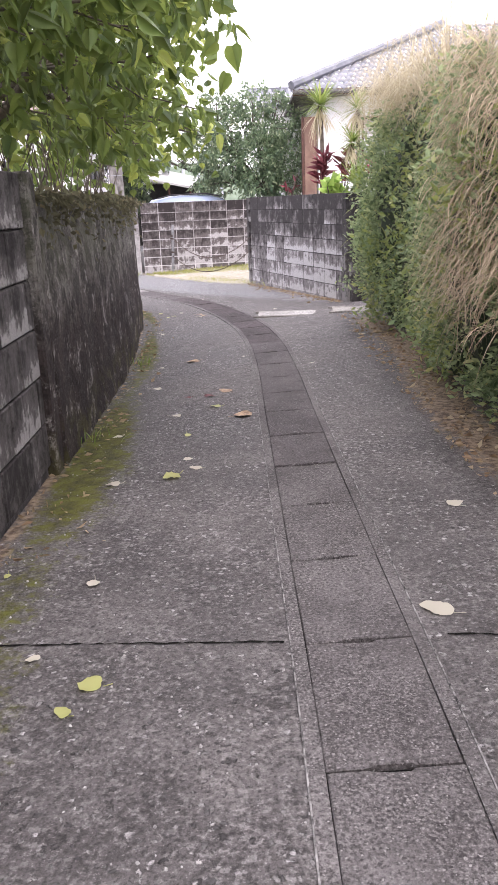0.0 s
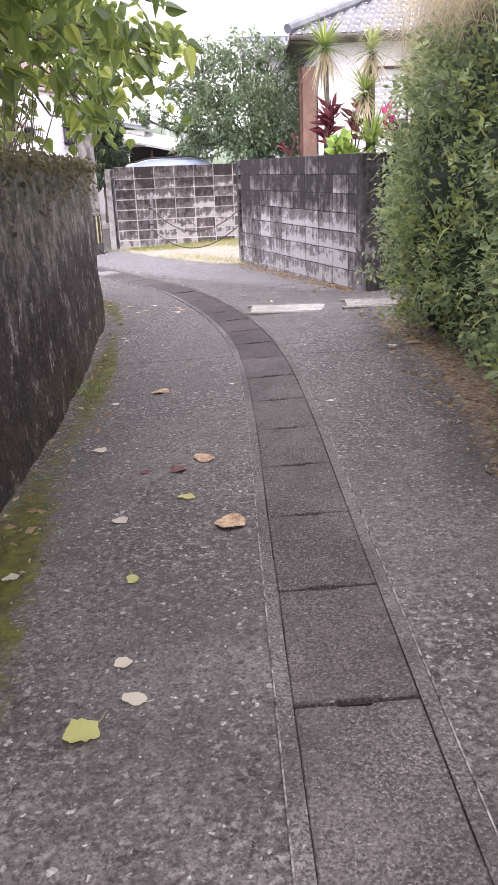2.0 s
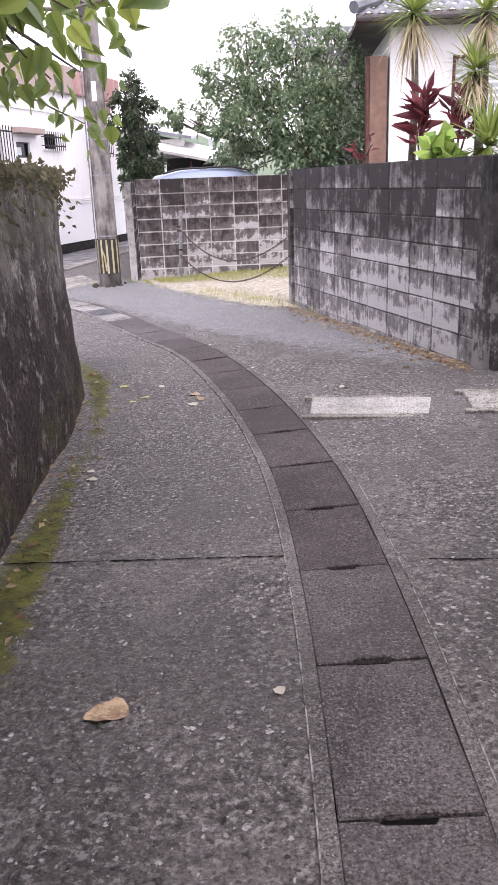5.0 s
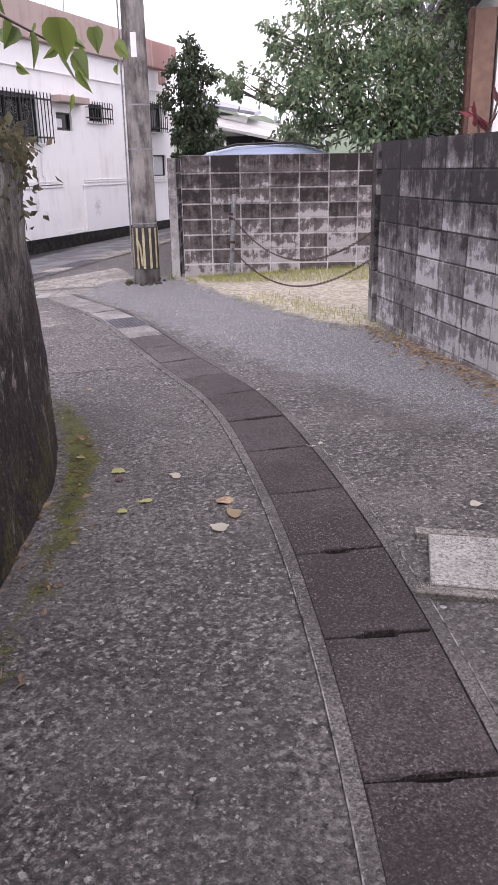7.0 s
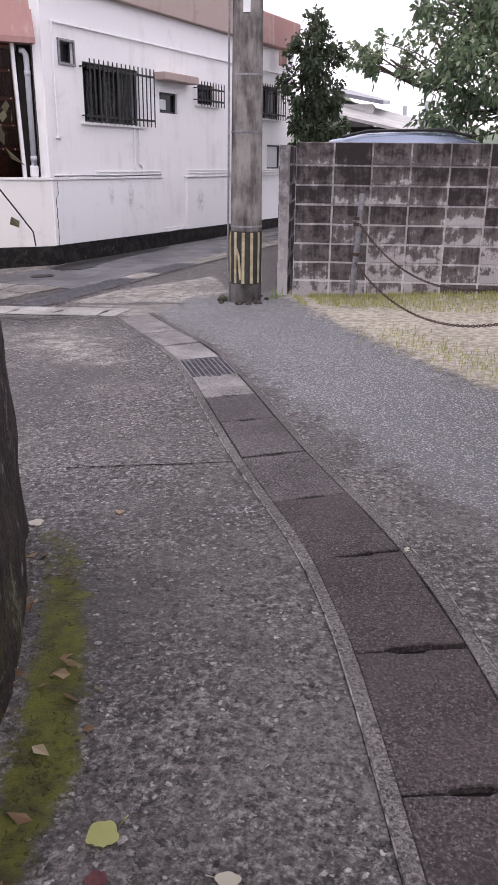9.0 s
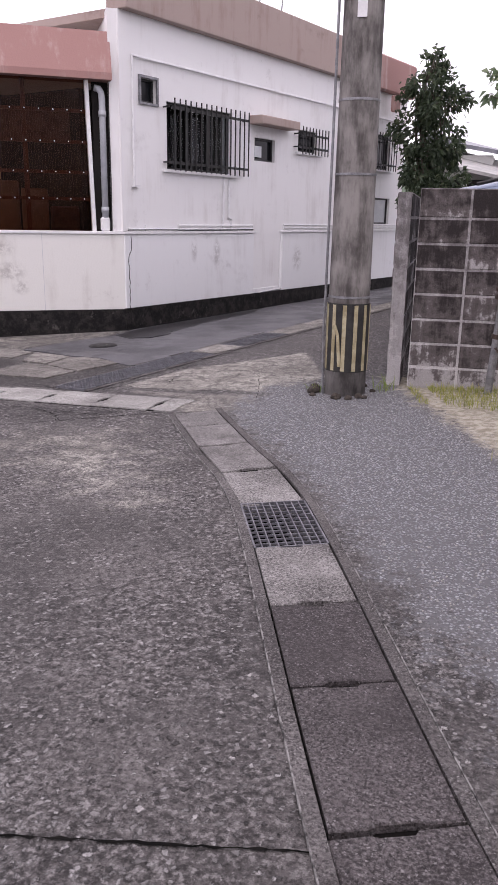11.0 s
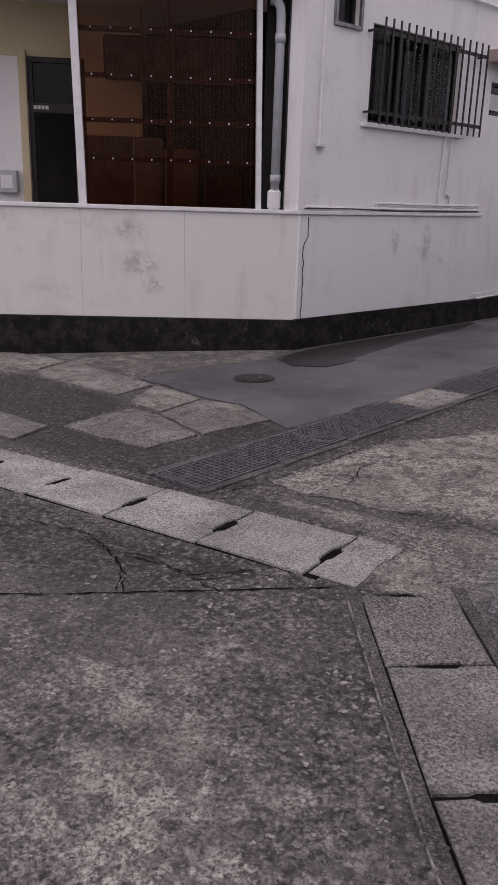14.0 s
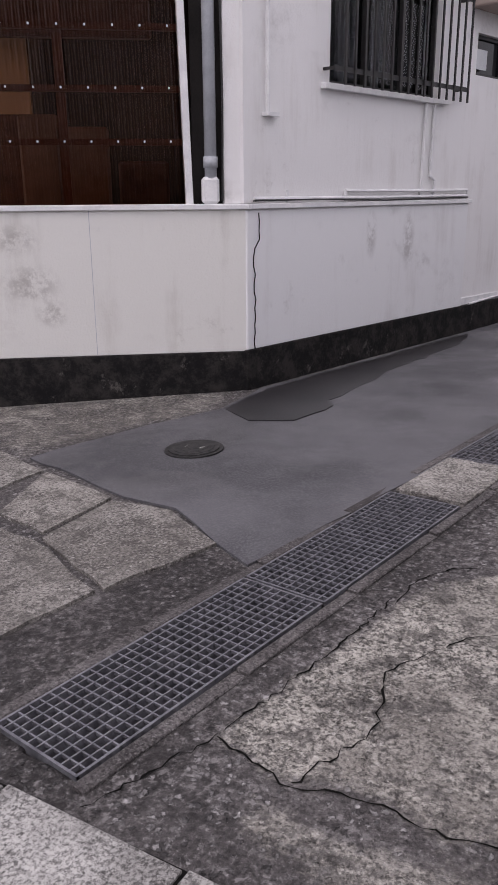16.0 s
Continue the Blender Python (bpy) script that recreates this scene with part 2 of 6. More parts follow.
def leaf_material(name, a, b, c, gloss=0.45):
    n = Nodes(name)
    rnd = n.add("NewGeometry").outputs["Random Per Island"]
    col = n.mix(n.ramp(rnd, 0.05, 0.75), a, b)
    col = n.mix(n.ramp(rnd, 0.86, 0.97), col, c)
    m = n.done(col, gloss, spec=0.4)
    n.b.inputs["Subsurface Weight"].default_value = 0.0
    tr = n.add("BsdfTranslucent")
    n.link(n.mix(0.5, col, c), tr.inputs[0])
    mx = n.add("MixShader")
    mx.inputs[0].default_value = 0.4
    n.link(n.b.outputs[0], mx.inputs[1])
    n.link(tr.outputs[0], mx.inputs[2])
    n.link(mx.outputs[0], n.out.inputs[0])
    return m


def glass_material(name, tint, rough=0.05, alpha=0.55):
    n = Nodes(name)
    n.b.inputs["Transmission Weight"].default_value = alpha
    n.b.inputs["IOR"].default_value = 1.17
    return n.done(tint, rough, spec=0.5)


M_GROUND = ground_material()
def cover_material(name, dark, pale, stone):
    """Cast concrete of a drain cover: fine stones, pits and damp blotches, each cover a little different."""
    n = Nodes(name)
    p = n.pos()
    col, h = stony(n, p, dark, pale, n.mix(0.7, dark, (0.02, 0.02, 0.02)), stone, 120, n.ramp(n.noise(p, 3, 5, 0.7), 0.35, 0.65, 0.2, 0.7))
    col = n.mix(n.ramp(n.add("ObjectInfo").outputs["Random"], 0.0, 1.0, 0, 0.35), col, n.mix(0.5, col, dark))
    col = n.mix(n.ramp(n.noise(p, 2.4, 5, 0.7), 0.5, 0.66, 0, 0.45), col, n.mix(0.65, col, (0.018, 0.015, 0.016)))
    n.bump(h, 0.7, 0.006)
    return n.done(col, 0.82, spec=0.2)


M_LID = cover_material("drain_cover_concrete", (0.036, 0.029, 0.03), (0.08, 0.066, 0.068), (0.27, 0.24, 0.245))
M_GREYLID = cover_material("grey_drain_cover_concrete", (0.066, 0.058, 0.059), (0.118, 0.106, 0.106), (0.33, 0.31, 0.31))
M_OLDLID = cover_material("worn_drain_cover_concrete", (0.086, 0.078, 0.077), (0.14, 0.13, 0.128), (0.38, 0.36, 0.35))
M_PALELID = cover_material("pale_cover_concrete", (0.34, 0.33, 0.312), (0.5, 0.49, 0.465), (0.62, 0.61, 0.58))
M_SLAB = Nodes("paving_concrete")
_p = M_SLAB.pos()
_c, _h = stony(M_SLAB, _p, (0.22, 0.205, 0.185), (0.42, 0.4, 0.365), (0.09, 0.085, 0.08), (0.6, 0.58, 0.54), 85, M_SLAB.ramp(M_SLAB.noise(_p, 3, 5, 0.7), 0.35, 0.62, 0.1, 0.75))
_c = M_SLAB.mix(M_SLAB.ramp(M_SLAB.add("ObjectInfo").outputs["Random"], 0.3, 1.0, 0, 0.3), _c, (0.1, 0.095, 0.09))
_c = M_SLAB.mix(M_SLAB.ramp(M_SLAB.noise(_p, 10, 8, 0.82), 0.5, 0.58, 0, 0.65), _c, (0.07, 0.065, 0.06))
M_SLAB.bump(_h, 0.6, 0.007)
M_SLAB = M_SLAB.done(_c, 0.88, spec=0.2)
M_RIM = cover_material("gutter_rim_concrete", (0.085, 0.078, 0.077), (0.17, 0.158, 0.155), (0.4, 0.385, 0.37))
# near-black dirt; also paints the shade in cover notches and channels
M_DIRT_SHADE = varied("black_dirt_and_shade", (0.005, 0.005, 0.005), (0.013, 0.012, 0.011), 8, 0.98, spec=0.05)
M_ENDLID = cover_material("pale_grey_cover_concrete", (0.19, 0.18, 0.174), (0.34, 0.326, 0.315), (0.56, 0.545, 0.525))
M_ASPHALT = Nodes("smooth_asphalt")
_p = M_ASPHALT.pos()
_c = M_ASPHALT.mix(M_ASPHALT.ramp(M_ASPHALT.noise(_p, 1.2, 5), 0.35, 0.65), (0.046, 0.046, 0.052), (0.105, 0.104, 0.113))
_c = M_ASPHALT.mix(M_ASPHALT.ramp(M_ASPHALT.noise(_p, 110, 3, 0.7), 0.42, 0.66, 0, 0.6), _c, (0.17, 0.167, 0.17))
M_ASPHALT.bump(M_ASPHALT.noise(_p, 160, 3), 0.4, 0.004)
M_ASPHALT = M_ASPHALT.done(_c, M_ASPHALT.ramp(M_ASPHALT.noise(_p, 1.7, 3), 0.4, 0.62, 0.38, 0.68))
M_WET = varied("wet_asphalt", (0.024, 0.023, 0.025), (0.042, 0.04, 0.042), 3, 0.32, spec=0.4)
M_FARBLOCK = block_material("pale_jointed_block", (0.034, 0.028, 0.028), (0.13, 0.114, 0.112), (0.42, 0.4, 0.4), 0.42)
M_NEARBLOCK = block_material("weathered_block", (0.042, 0.038, 0.039), (0.19, 0.178, 0.18), (0.45, 0.44, 0.445), 0.4)
M_MORTAR = block_material("lime_mortar", (0.2, 0.185, 0.185), (0.44, 0.42, 0.42), (0.58, 0.56, 0.56))
M_NEARMORTAR = block_material("dark_mortar", (0.024, 0.022, 0.022), (0.08, 0.074, 0.074), (0.3, 0.29, 0.29))
M_DARKBLOCK = block_material("black_stained_block", (0.016, 0.015, 0.015), (0.06, 0.055, 0.055), (0.24, 0.23, 0.23))
M_OLDWALL = old_wall_material()
M_OLDBLOCK = block_material("grey_old_block", (0.028, 0.024, 0.023), (0.11, 0.1, 0.096), (0.34, 0.32, 0.31), 0.2)
M_WHITE = plaster_material("white_plaster", (0.8, 0.795, 0.79), (0.57, 0.545, 0.52), 0.6)
LANE_SMUDGES = (((-6.48, 23.95, 0.55), (0.12, 0.12, 0.32)), ((-6.6, 23.4, 0.62), (0.1, 0.1, 0.24)), ((-5.97, 26.3, 0.4), (0.2, 0.2, 0.3)))
M_LOWWALL = plaster_material("low_wall_plaster", (0.74, 0.735, 0.7), (0.45, 0.42, 0.38), 0.5, (((-8.1, 21.02, 0.36), (0.26, 0.26, 0.18)), ((-8.0, 21.1, 0.16), (0.14, 0.14, 0.12)), ((-8.16, 20.97, 0.66), (0.2, 0.2, 0.14))))
# low wall's lane face: bluish skylight put into a paler base colour
M_LANELOW_SKYLIT = plaster_material("skylit_lane_plaster", (0.8, 0.805, 0.81), (0.55, 0.53, 0.52), 0.45, LANE_SMUDGES)
M_PLINTH = Nodes("black_plinth")
_p = M_PLINTH.pos()
_c = M_PLINTH.mix(M_PLINTH.ramp(M_PLINTH.noise(_p, 7, 8, 0.8), 0.42, 0.62), (0.005, 0.0045, 0.005), (0.03, 0.027, 0.025))
_c = M_PLINTH.mix(M_PLINTH.ramp(M_PLINTH.noise(_p, 4.5, 8, 0.8), 0.58, 0.66, 0, 0.4), _c, (0.2, 0.185, 0.17))
M_PLINTH.bump(M_PLINTH.noise(_p, 40, 5), 0.5, 0.006)
M_PLINTH = M_PLINTH.done(_c, 0.8, spec=0.25)
M_PINK = plaster_material("faded_red_paint", (0.36, 0.205, 0.185), (0.55, 0.45, 0.41), 1.0)
M_BROWNBAND = plaster_material("weathered_brown_band", (0.38, 0.3, 0.27), (0.25, 0.16, 0.135), 0.9)
M_WHITETRIM = varied("white_painted_trim", (0.68, 0.68, 0.69), (0.8, 0.8, 0.8), 8, 0.5, bump=0.1)
M_PVC = varied("grey_plastic_pipe", (0.40, 0.42, 0.45), (0.5, 0.52, 0.55), 6, 0.45, bump=0.05)
M_BLACKMETAL = varied("black_painted_iron", (0.012, 0.012, 0.013), (0.03, 0.028, 0.028), 20, 0.5, bump=0.15)
M_GALV = varied("galvanised_steel", (0.16, 0.16, 0.17), (0.30, 0.30, 0.31), 14, 0.5, 0.6, bump=0.2)
M_OLDGALV = varied("dull_galvanised_steel", (0.13, 0.13, 0.145), (0.24, 0.24, 0.26), 14, 0.55, 0.5, bump=0.2)
M_RUST = varied("rusty_chain_iron", (0.035, 0.025, 0.022), (0.09, 0.06, 0.05), 25, 0.7, 0.3)
M_IRON = varied("cast_iron_cover", (0.016, 0.016, 0.017), (0.05, 0.048, 0.047), 30, 0.55, 0.4)
# near-black colour: shade of unlit rooms and gaps painted in
M_ROOMSHADE = varied("painted_interior_shade", (0.012, 0.011, 0.011), (0.03, 0.026, 0.024), 2, 0.9)
M_PANE = Nodes("dark_window_glass").done((0.008, 0.009, 0.011), 0.08, spec=0.14)
M_CLEAR = glass_material("clear_window_glass", (0.75, 0.78, 0.8), 0.02, 1.0)
M_PALECURTAIN = varied("pale_grey_curtain", (0.04, 0.04, 0.042), (0.08, 0.08, 0.084), 12, 0.9)
M_CURTAIN = varied("grey_curtain", (0.007, 0.007, 0.008), (0.02, 0.02, 0.021), 12, 0.9)
M_PALEPANE = varied("frosted_pale_pane", (0.42, 0.44, 0.46), (0.55, 0.57, 0.58), 2, 0.25, bump=0.02)
_n = Nodes("brown_corrugated_plastic")
_t, _g, _x = _n.add("BsdfTransparent"), _n.add("BsdfGlossy"), _n.add("MixShader")
_t.inputs[0].default_value, _g.inputs[0].default_value = (0.38, 0.215, 0.13, 1), (0.8, 0.62, 0.58, 1)
_g.inputs["Roughness"].default_value, _x.inputs[0].default_value = 0.14, 0.035
for _a, _b in ((_t.outputs[0], _x.inputs[1]), (_g.outputs[0], _x.inputs[2]), (_x.outputs[0], _n.out.inputs[0])):
    _n.link(_a, _b)
M_SHEET = _n.m
M_BROWNWOOD = varied("brown_stained_wood", (0.06, 0.025, 0.018), (0.11, 0.05, 0.035), 9, 0.6)
M_CREAM = varied("cream_wall_paint", (0.55, 0.47, 0.3), (0.62, 0.54, 0.36), 2, 0.8)
M_CARDBOARD = varied("brown_board", (0.13, 0.09, 0.075), (0.2, 0.145, 0.12), 4, 0.8)
M_POLE = Nodes("pole_concrete")
_p = M_POLE.pos()
_f = M_POLE.math("ADD", M_POLE.math("MULTIPLY", M_POLE.noise(M_POLE.stretch(_p, (7, 7, 1.6)), 1, 6, 0.7), 0.6), M_POLE.math("MULTIPLY", M_POLE.noise(_p, 3, 5), 0.4))
_c = M_POLE.mix(M_POLE.ramp(_f, 0.38, 0.62), (0.06, 0.053, 0.05), (0.26, 0.243, 0.23))
M_POLE.bump(M_POLE.noise(_p, 60, 4), 0.3, 0.004)
M_POLE = M_POLE.done(_c, 0.85)
M_YELLOW = varied("faded_yellow_band", (0.26, 0.22, 0.12), (0.46, 0.41, 0.27), 9, 0.6)
M_BAND = varied("black_band_rubber", (0.012, 0.012, 0.012), (0.035, 0.033, 0.03), 9, 0.6)
M_HEDGE = leaf_material("hedge_leaf", (0.075, 0.14, 0.068), (0.28, 0.37, 0.19), (0.46, 0.5, 0.24))
M_VINE = leaf_material("pale_vine_leaf", (0.17, 0.24, 0.07), (0.32, 0.39, 0.12), (0.5, 0.5, 0.2))
M_TREE = leaf_material("tree_leaf", (0.035, 0.075, 0.04), (0.17, 0.25, 0.135), (0.42, 0.46, 0.3))
M_HANG = leaf_material("broad_leaf", (0.045, 0.085, 0.028), (0.15, 0.22, 0.055), (0.4, 0.46, 0.11))
M_DARKTREE_CORESHADE = leaf_material("dark_conifer_leaf_and_core_shade", (0.02, 0.035, 0.02), (0.06, 0.09, 0.05), (0.12, 0.15, 0.08))
M_DRY = leaf_material("dry_straw", (0.3, 0.25, 0.15), (0.55, 0.48, 0.33), (0.66, 0.6, 0.45), 0.7)
M_BROWNSTRAW = leaf_material("withered_grass", (0.3, 0.225, 0.155), (0.52, 0.42, 0.3), (0.66, 0.56, 0.42), 0.8)
M_SPIKE = leaf_material("spiky_green_leaf", (0.09, 0.16, 0.03), (0.2, 0.29, 0.07), (0.36, 0.4, 0.12))
M_RED = leaf_material("dark_red_leaf", (0.05, 0.014, 0.018), (0.13, 0.035, 0.042), (0.32, 0.08, 0.1))
M_FUCHSIA = leaf_material("fuchsia_leaf", (0.45, 0.02, 0.14), (0.62, 0.04, 0.2), (0.7, 0.12, 0.3))
M_TARO = leaf_material("bright_broad_leaf", (0.2, 0.36, 0.06), (0.36, 0.52, 0.12), (0.5, 0.62, 0.22))
M_IVY = leaf_material("withered_creeper", (0.045, 0.043, 0.026), (0.12, 0.12, 0.07), (0.2, 0.17, 0.1), 0.8)
M_GRASS = leaf_material("yard_grass", (0.16, 0.2, 0.04), (0.34, 0.36, 0.1), (0.5, 0.44, 0.2), 0.7)
M_BARK = varied("grey_bark", (0.06, 0.05, 0.04), (0.14, 0.115, 0.09), 12, 0.9, bump=0.7, fine=40)
M_TILE = varied("glazed_grey_tile", (0.10, 0.105, 0.125), (0.19, 0.195, 0.22), 3, 0.35, spec=0.6)
M_FARROOF = varied("grey_metal_roof", (0.3, 0.3, 0.29), (0.46, 0.45, 0.43), 2, 0.6)
M_TERRACOTTA = varied("terracotta_board", (0.17, 0.1, 0.075), (0.24, 0.15, 0.11), 5, 0.7)
M_CAR = Nodes("silver_blue_car_paint").done((0.2, 0.24, 0.32), 0.22, 0.6, spec=0.6)
M_RUBBER = varied("black_rubber", (0.012, 0.012, 0.012), (0.025, 0.025, 0.025), 9, 0.8)
M_HILL = varied("wooded_hill", (0.06, 0.09, 0.06), (0.15, 0.19, 0.13), 0.08, 0.95, fine=0.6)
M_DEADLEAF = leaf_material("fallen_leaf", (0.2, 0.12, 0.07), (0.36, 0.27, 0.17), (0.45, 0.38, 0.26), 0.7)
M_YELLOWLEAF = leaf_material("yellow_fallen_leaf", (0.34, 0.35, 0.1), (0.42, 0.43, 0.16), (0.5, 0.5, 0.24), 0.6)
M_PALELEAF = leaf_material("bleached_fallen_leaf", (0.42, 0.38, 0.3), (0.52, 0.49, 0.4), (0.6, 0.57, 0.5), 0.7)
M_TANLEAF = varied("tan_fallen_leaf", (0.17, 0.1, 0.06), (0.44, 0.32, 0.2), 22, 0.7)
M_REDLEAF = varied("red_fallen_leaf", (0.06, 0.016, 0.018), (0.14, 0.045, 0.045), 25, 0.7)
M_PEBBLE = varied("pale_pebble", (0.2, 0.195, 0.19), (0.45, 0.44, 0.42), 30, 0.8)


# ---- mesh helpers ----
def G(x, y):
    """Height of the lane at a place of the plan."""
    yy = np.clip(y, -10, 21)
    return 0.018 + 0.0393 * np.clip(x, -9, 3) - 0.028 * yy + 0.000926 * yy * yy


def link_mesh(name, me, material, parent=None, label=""):
    ob = new(name, me)
    if material and not me.materials:
        me.materials.append(material)
    if parent:
        ob.parent = parent
        ob.matrix_parent_inverse = (parent.matrix_basis if parent.parent is None else Matrix()).inverted()
    if label:
        ob["label"] = label
    return ob


def part(name, bm, material, parent=None, label="", smooth=False):
    """Links a bmesh as one mesh object, under a thing or a part if one is given."""
    bmesh.ops.recalc_face_normals(bm, faces=bm.faces)
    me = bpy.data.meshes.new(name)
    bm.to_mesh(me)
    bm.free()
    if smooth:
        me.polygons.foreach_set("use_smooth", [True] * len(me.polygons))
    return link_mesh(name, me, material, parent, label)


def raw(name, verts, faces, material, parent=None, label=""):
    me = bpy.data.meshes.new(name)
    me.from_pydata(verts, [], faces)
    return link_mesh(name, me, material, parent, label)


def thing(name, at, label, category, group="", kind=""):
    ob = new(name)
    ob.matrix_basis = Matrix.Translation(at)
    ob.empty_display_size = 0.1
    return tagged(ob, label, category, group, kind)


def box(bm, a, b, m=Matrix(), bevel=0.0):
    """A box between two corners, placed by m."""
    a, b = Vector(a), Vector(b)
    got = bmesh.ops.create_cube(bm, size=1, matrix=m @ Matrix.Translation((a + b) / 2) @ Matrix.Diagonal((*[abs(v) for v in b - a], 1)))
    if bevel:
        edges = list({e for v in got["verts"] for e in v.link_edges})
        bmesh.ops.bevel(bm, geom=edges, offset=bevel, segments=1, affect="EDGES")
    return bm


def tube(bm, path, radius, sides=8, caps=True):
    """A tube along a path; radius is one number or one for each point."""
    path = [Vector(p) for p in path]
    radii = radius if isinstance(radius, (list, tuple)) else [radius] * len(path)
    rings, side = [], None
    for k, p in enumerate(path):
        d = (path[min(k + 1, len(path) - 1)] - path[max(k - 1, 0)]).normalized()
        if side is None:
            side = d.orthogonal().normalized()
        side = (side - d * side.dot(d)).normalized()
        up = d.cross(side)
        rings.append([bm.verts.new(p + radii[k] * (math.cos(a) * side + math.sin(a) * up)) for a in [2 * math.pi * j / sides for j in range(sides)]])
    for r, q in zip(rings, rings[1:]):
        for j in range(sides):
            bm.faces.new((r[j], r[(j + 1) % sides], q[(j + 1) % sides], q[j]))
    if caps:
        bm.faces.new(rings[0][::-1])
        bm.faces.new(rings[-1])
    return bm


def side_frame(x, y, dx, dy):
    """A frame on a wall's face: x along it, y outwards to its right-hand side, z up from the world's zero."""
    d = Vector((dx, dy, 0)).normalized()
    n = Vector((d.y, -d.x, 0))
    return Matrix(((d.x, n.x, 0, x), (d.y, n.y, 0, y), (0, 0, 1, 0), (0, 0, 0, 1)))


def holed(bm, m, s0, s1, z0, z1, y0, y1, holes):
    """A wall from s0 to s1 and z0 to z1, between depths y0 and y1, with openings (s0, s1, z0, z1) through it."""
    ss = sorted({s0, s1, *[h[0] for h in holes], *[h[1] for h in holes]})
    zs = sorted({z0, z1, *[h[2] for h in holes], *[h[3] for h in holes]})
    solid = [[not any(h[0] <= (a + b) / 2 <= h[1] and h[2] <= (c + d) / 2 <= h[3] for h in holes) for c, d in zip(zs, zs[1:])] for a, b in zip(ss, ss[1:])]
    vs = {}

    def v(i, j, y):
        if (i, j, y) not in vs:
            vs[i, j, y] = bm.verts.new(m @ Vector((ss[i], y, zs[j])))
        return vs[i, j, y]

    ni, nj = len(ss) - 1, len(zs) - 1
    for i in range(ni):
        for j in range(nj):
            if not solid[i][j]:
                continue
            for y in (y0, y1):
                bm.faces.new((v(i, j, y), v(i + 1, j, y), v(i + 1, j + 1, y), v(i, j + 1, y)))
            for ii, jj, p, q in ((i - 1, j, (i, j), (i, j + 1)), (i + 1, j, (i + 1, j), (i + 1, j + 1)), (i, j - 1, (i, j), (i + 1, j)), (i, j + 1, (i, j + 1), (i + 1, j + 1))):
                if not (0 <= ii < ni and 0 <= jj < nj and solid[ii][jj]):
                    bm.faces.new((v(*p, y0), v(*q, y0), v(*q, y1), v(*p, y1)))
    return bm


def leaf_mesh(rng, centres, size, aim, spread, aspect=0.5, fold=0.12, droop=0.0):
    """Many small pointed leaves. aim: the way that each points; spread: how far it strays."""
    n = len(centres)
    d = aim + rng.normal(0, spread, (n, 3))
    d /= np.linalg.norm(d, axis=1, keepdims=True)
    side = np.cross(d, rng.normal(0, 1, (n, 3)))
    side /= np.linalg.norm(side, axis=1, keepdims=True) + 1e-9
    up = np.cross(side, d)
    ln = (size * rng.uniform(0.6, 1.35, n))[:, None]
    w = ln * aspect * 0.5
    low = np.zeros((n, 3))
    low[:, 2] = -droop
    base, tip = centres, centres + d * ln + low * ln
    mid = centres + d * ln * 0.42
    left, right = mid - side * w + up * w * fold * 3, mid + side * w + up * w * fold * 3
    verts = np.stack([base, left, right, tip, mid], 1).reshape(-1, 3)
    k = np.arange(n)[:, None] * 5
    faces = np.concatenate([k + f for f in ([0, 2, 4], [0, 4, 1], [4, 2, 3], [1, 4, 3])])
    return verts, faces


def broad_leaf_mesh(rng, centres, size, aim, spread, aspect=0.8, fold=0.14, droop=0.1):
    """Rounded heart-shaped leaves with a folded midrib and a drooping tip."""
    n = len(centres)
    d = aim + rng.normal(0, spread, (n, 3))
    d /= np.linalg.norm(d, axis=1, keepdims=True)
    side = np.cross(d, rng.normal(0, 1, (n, 3)))
    side /= np.linalg.norm(side, axis=1, keepdims=True) + 1e-9
    up = np.cross(side, d)
    ln = (size * rng.uniform(0.55, 1.3, n))[:, None]
    rows = [(0.0, 0.0), (0.26, -0.04), (0.45, 0.14), (0.48, 0.34), (0.36, 0.58), (0.16, 0.82), (0.0, 1.04)]

    def at(u, v, lift):
        return centres + side * (u * aspect * ln) + d * (v * ln) + up * (lift * ln) - np.array((0, 0, 1.0)) * (droop * v * v * ln)

    cols = [at(0, 0.0, 0), at(0, 0.3, 0.0), at(0, 0.62, 0.0), at(0, 1.04, -0.02)]
    for sgn in (-1, 1):
        cols += [at(sgn * u, v, fold * u * 2) for u, v in rows[1:6]]
    verts = np.stack(cols, 1).reshape(-1, 3)
    k = np.arange(n)[:, None] * 14
    faces = []
    for o in (4, 9):
        faces += [k + f for f in ([0, o, o + 1], [0, o + 1, 1], [1, o + 1, o + 2], [1, o + 2, 2], [2, o + 2, o + 3], [2, o + 3, o + 4], [2, o + 4, 3])]
    return verts, np.concatenate(faces)


def leaves(name, rng, centres, size, aim, spread, material, parent=None, label="", **more):
    verts, faces = leaf_mesh(rng, np.asarray(centres, float), size, np.asarray(aim, float), spread, **more)
    me = bpy.data.meshes.new(name)
    me.from_pydata(verts.tolist(), [], faces.tolist())
    return link_mesh(name, me, material, parent, label)


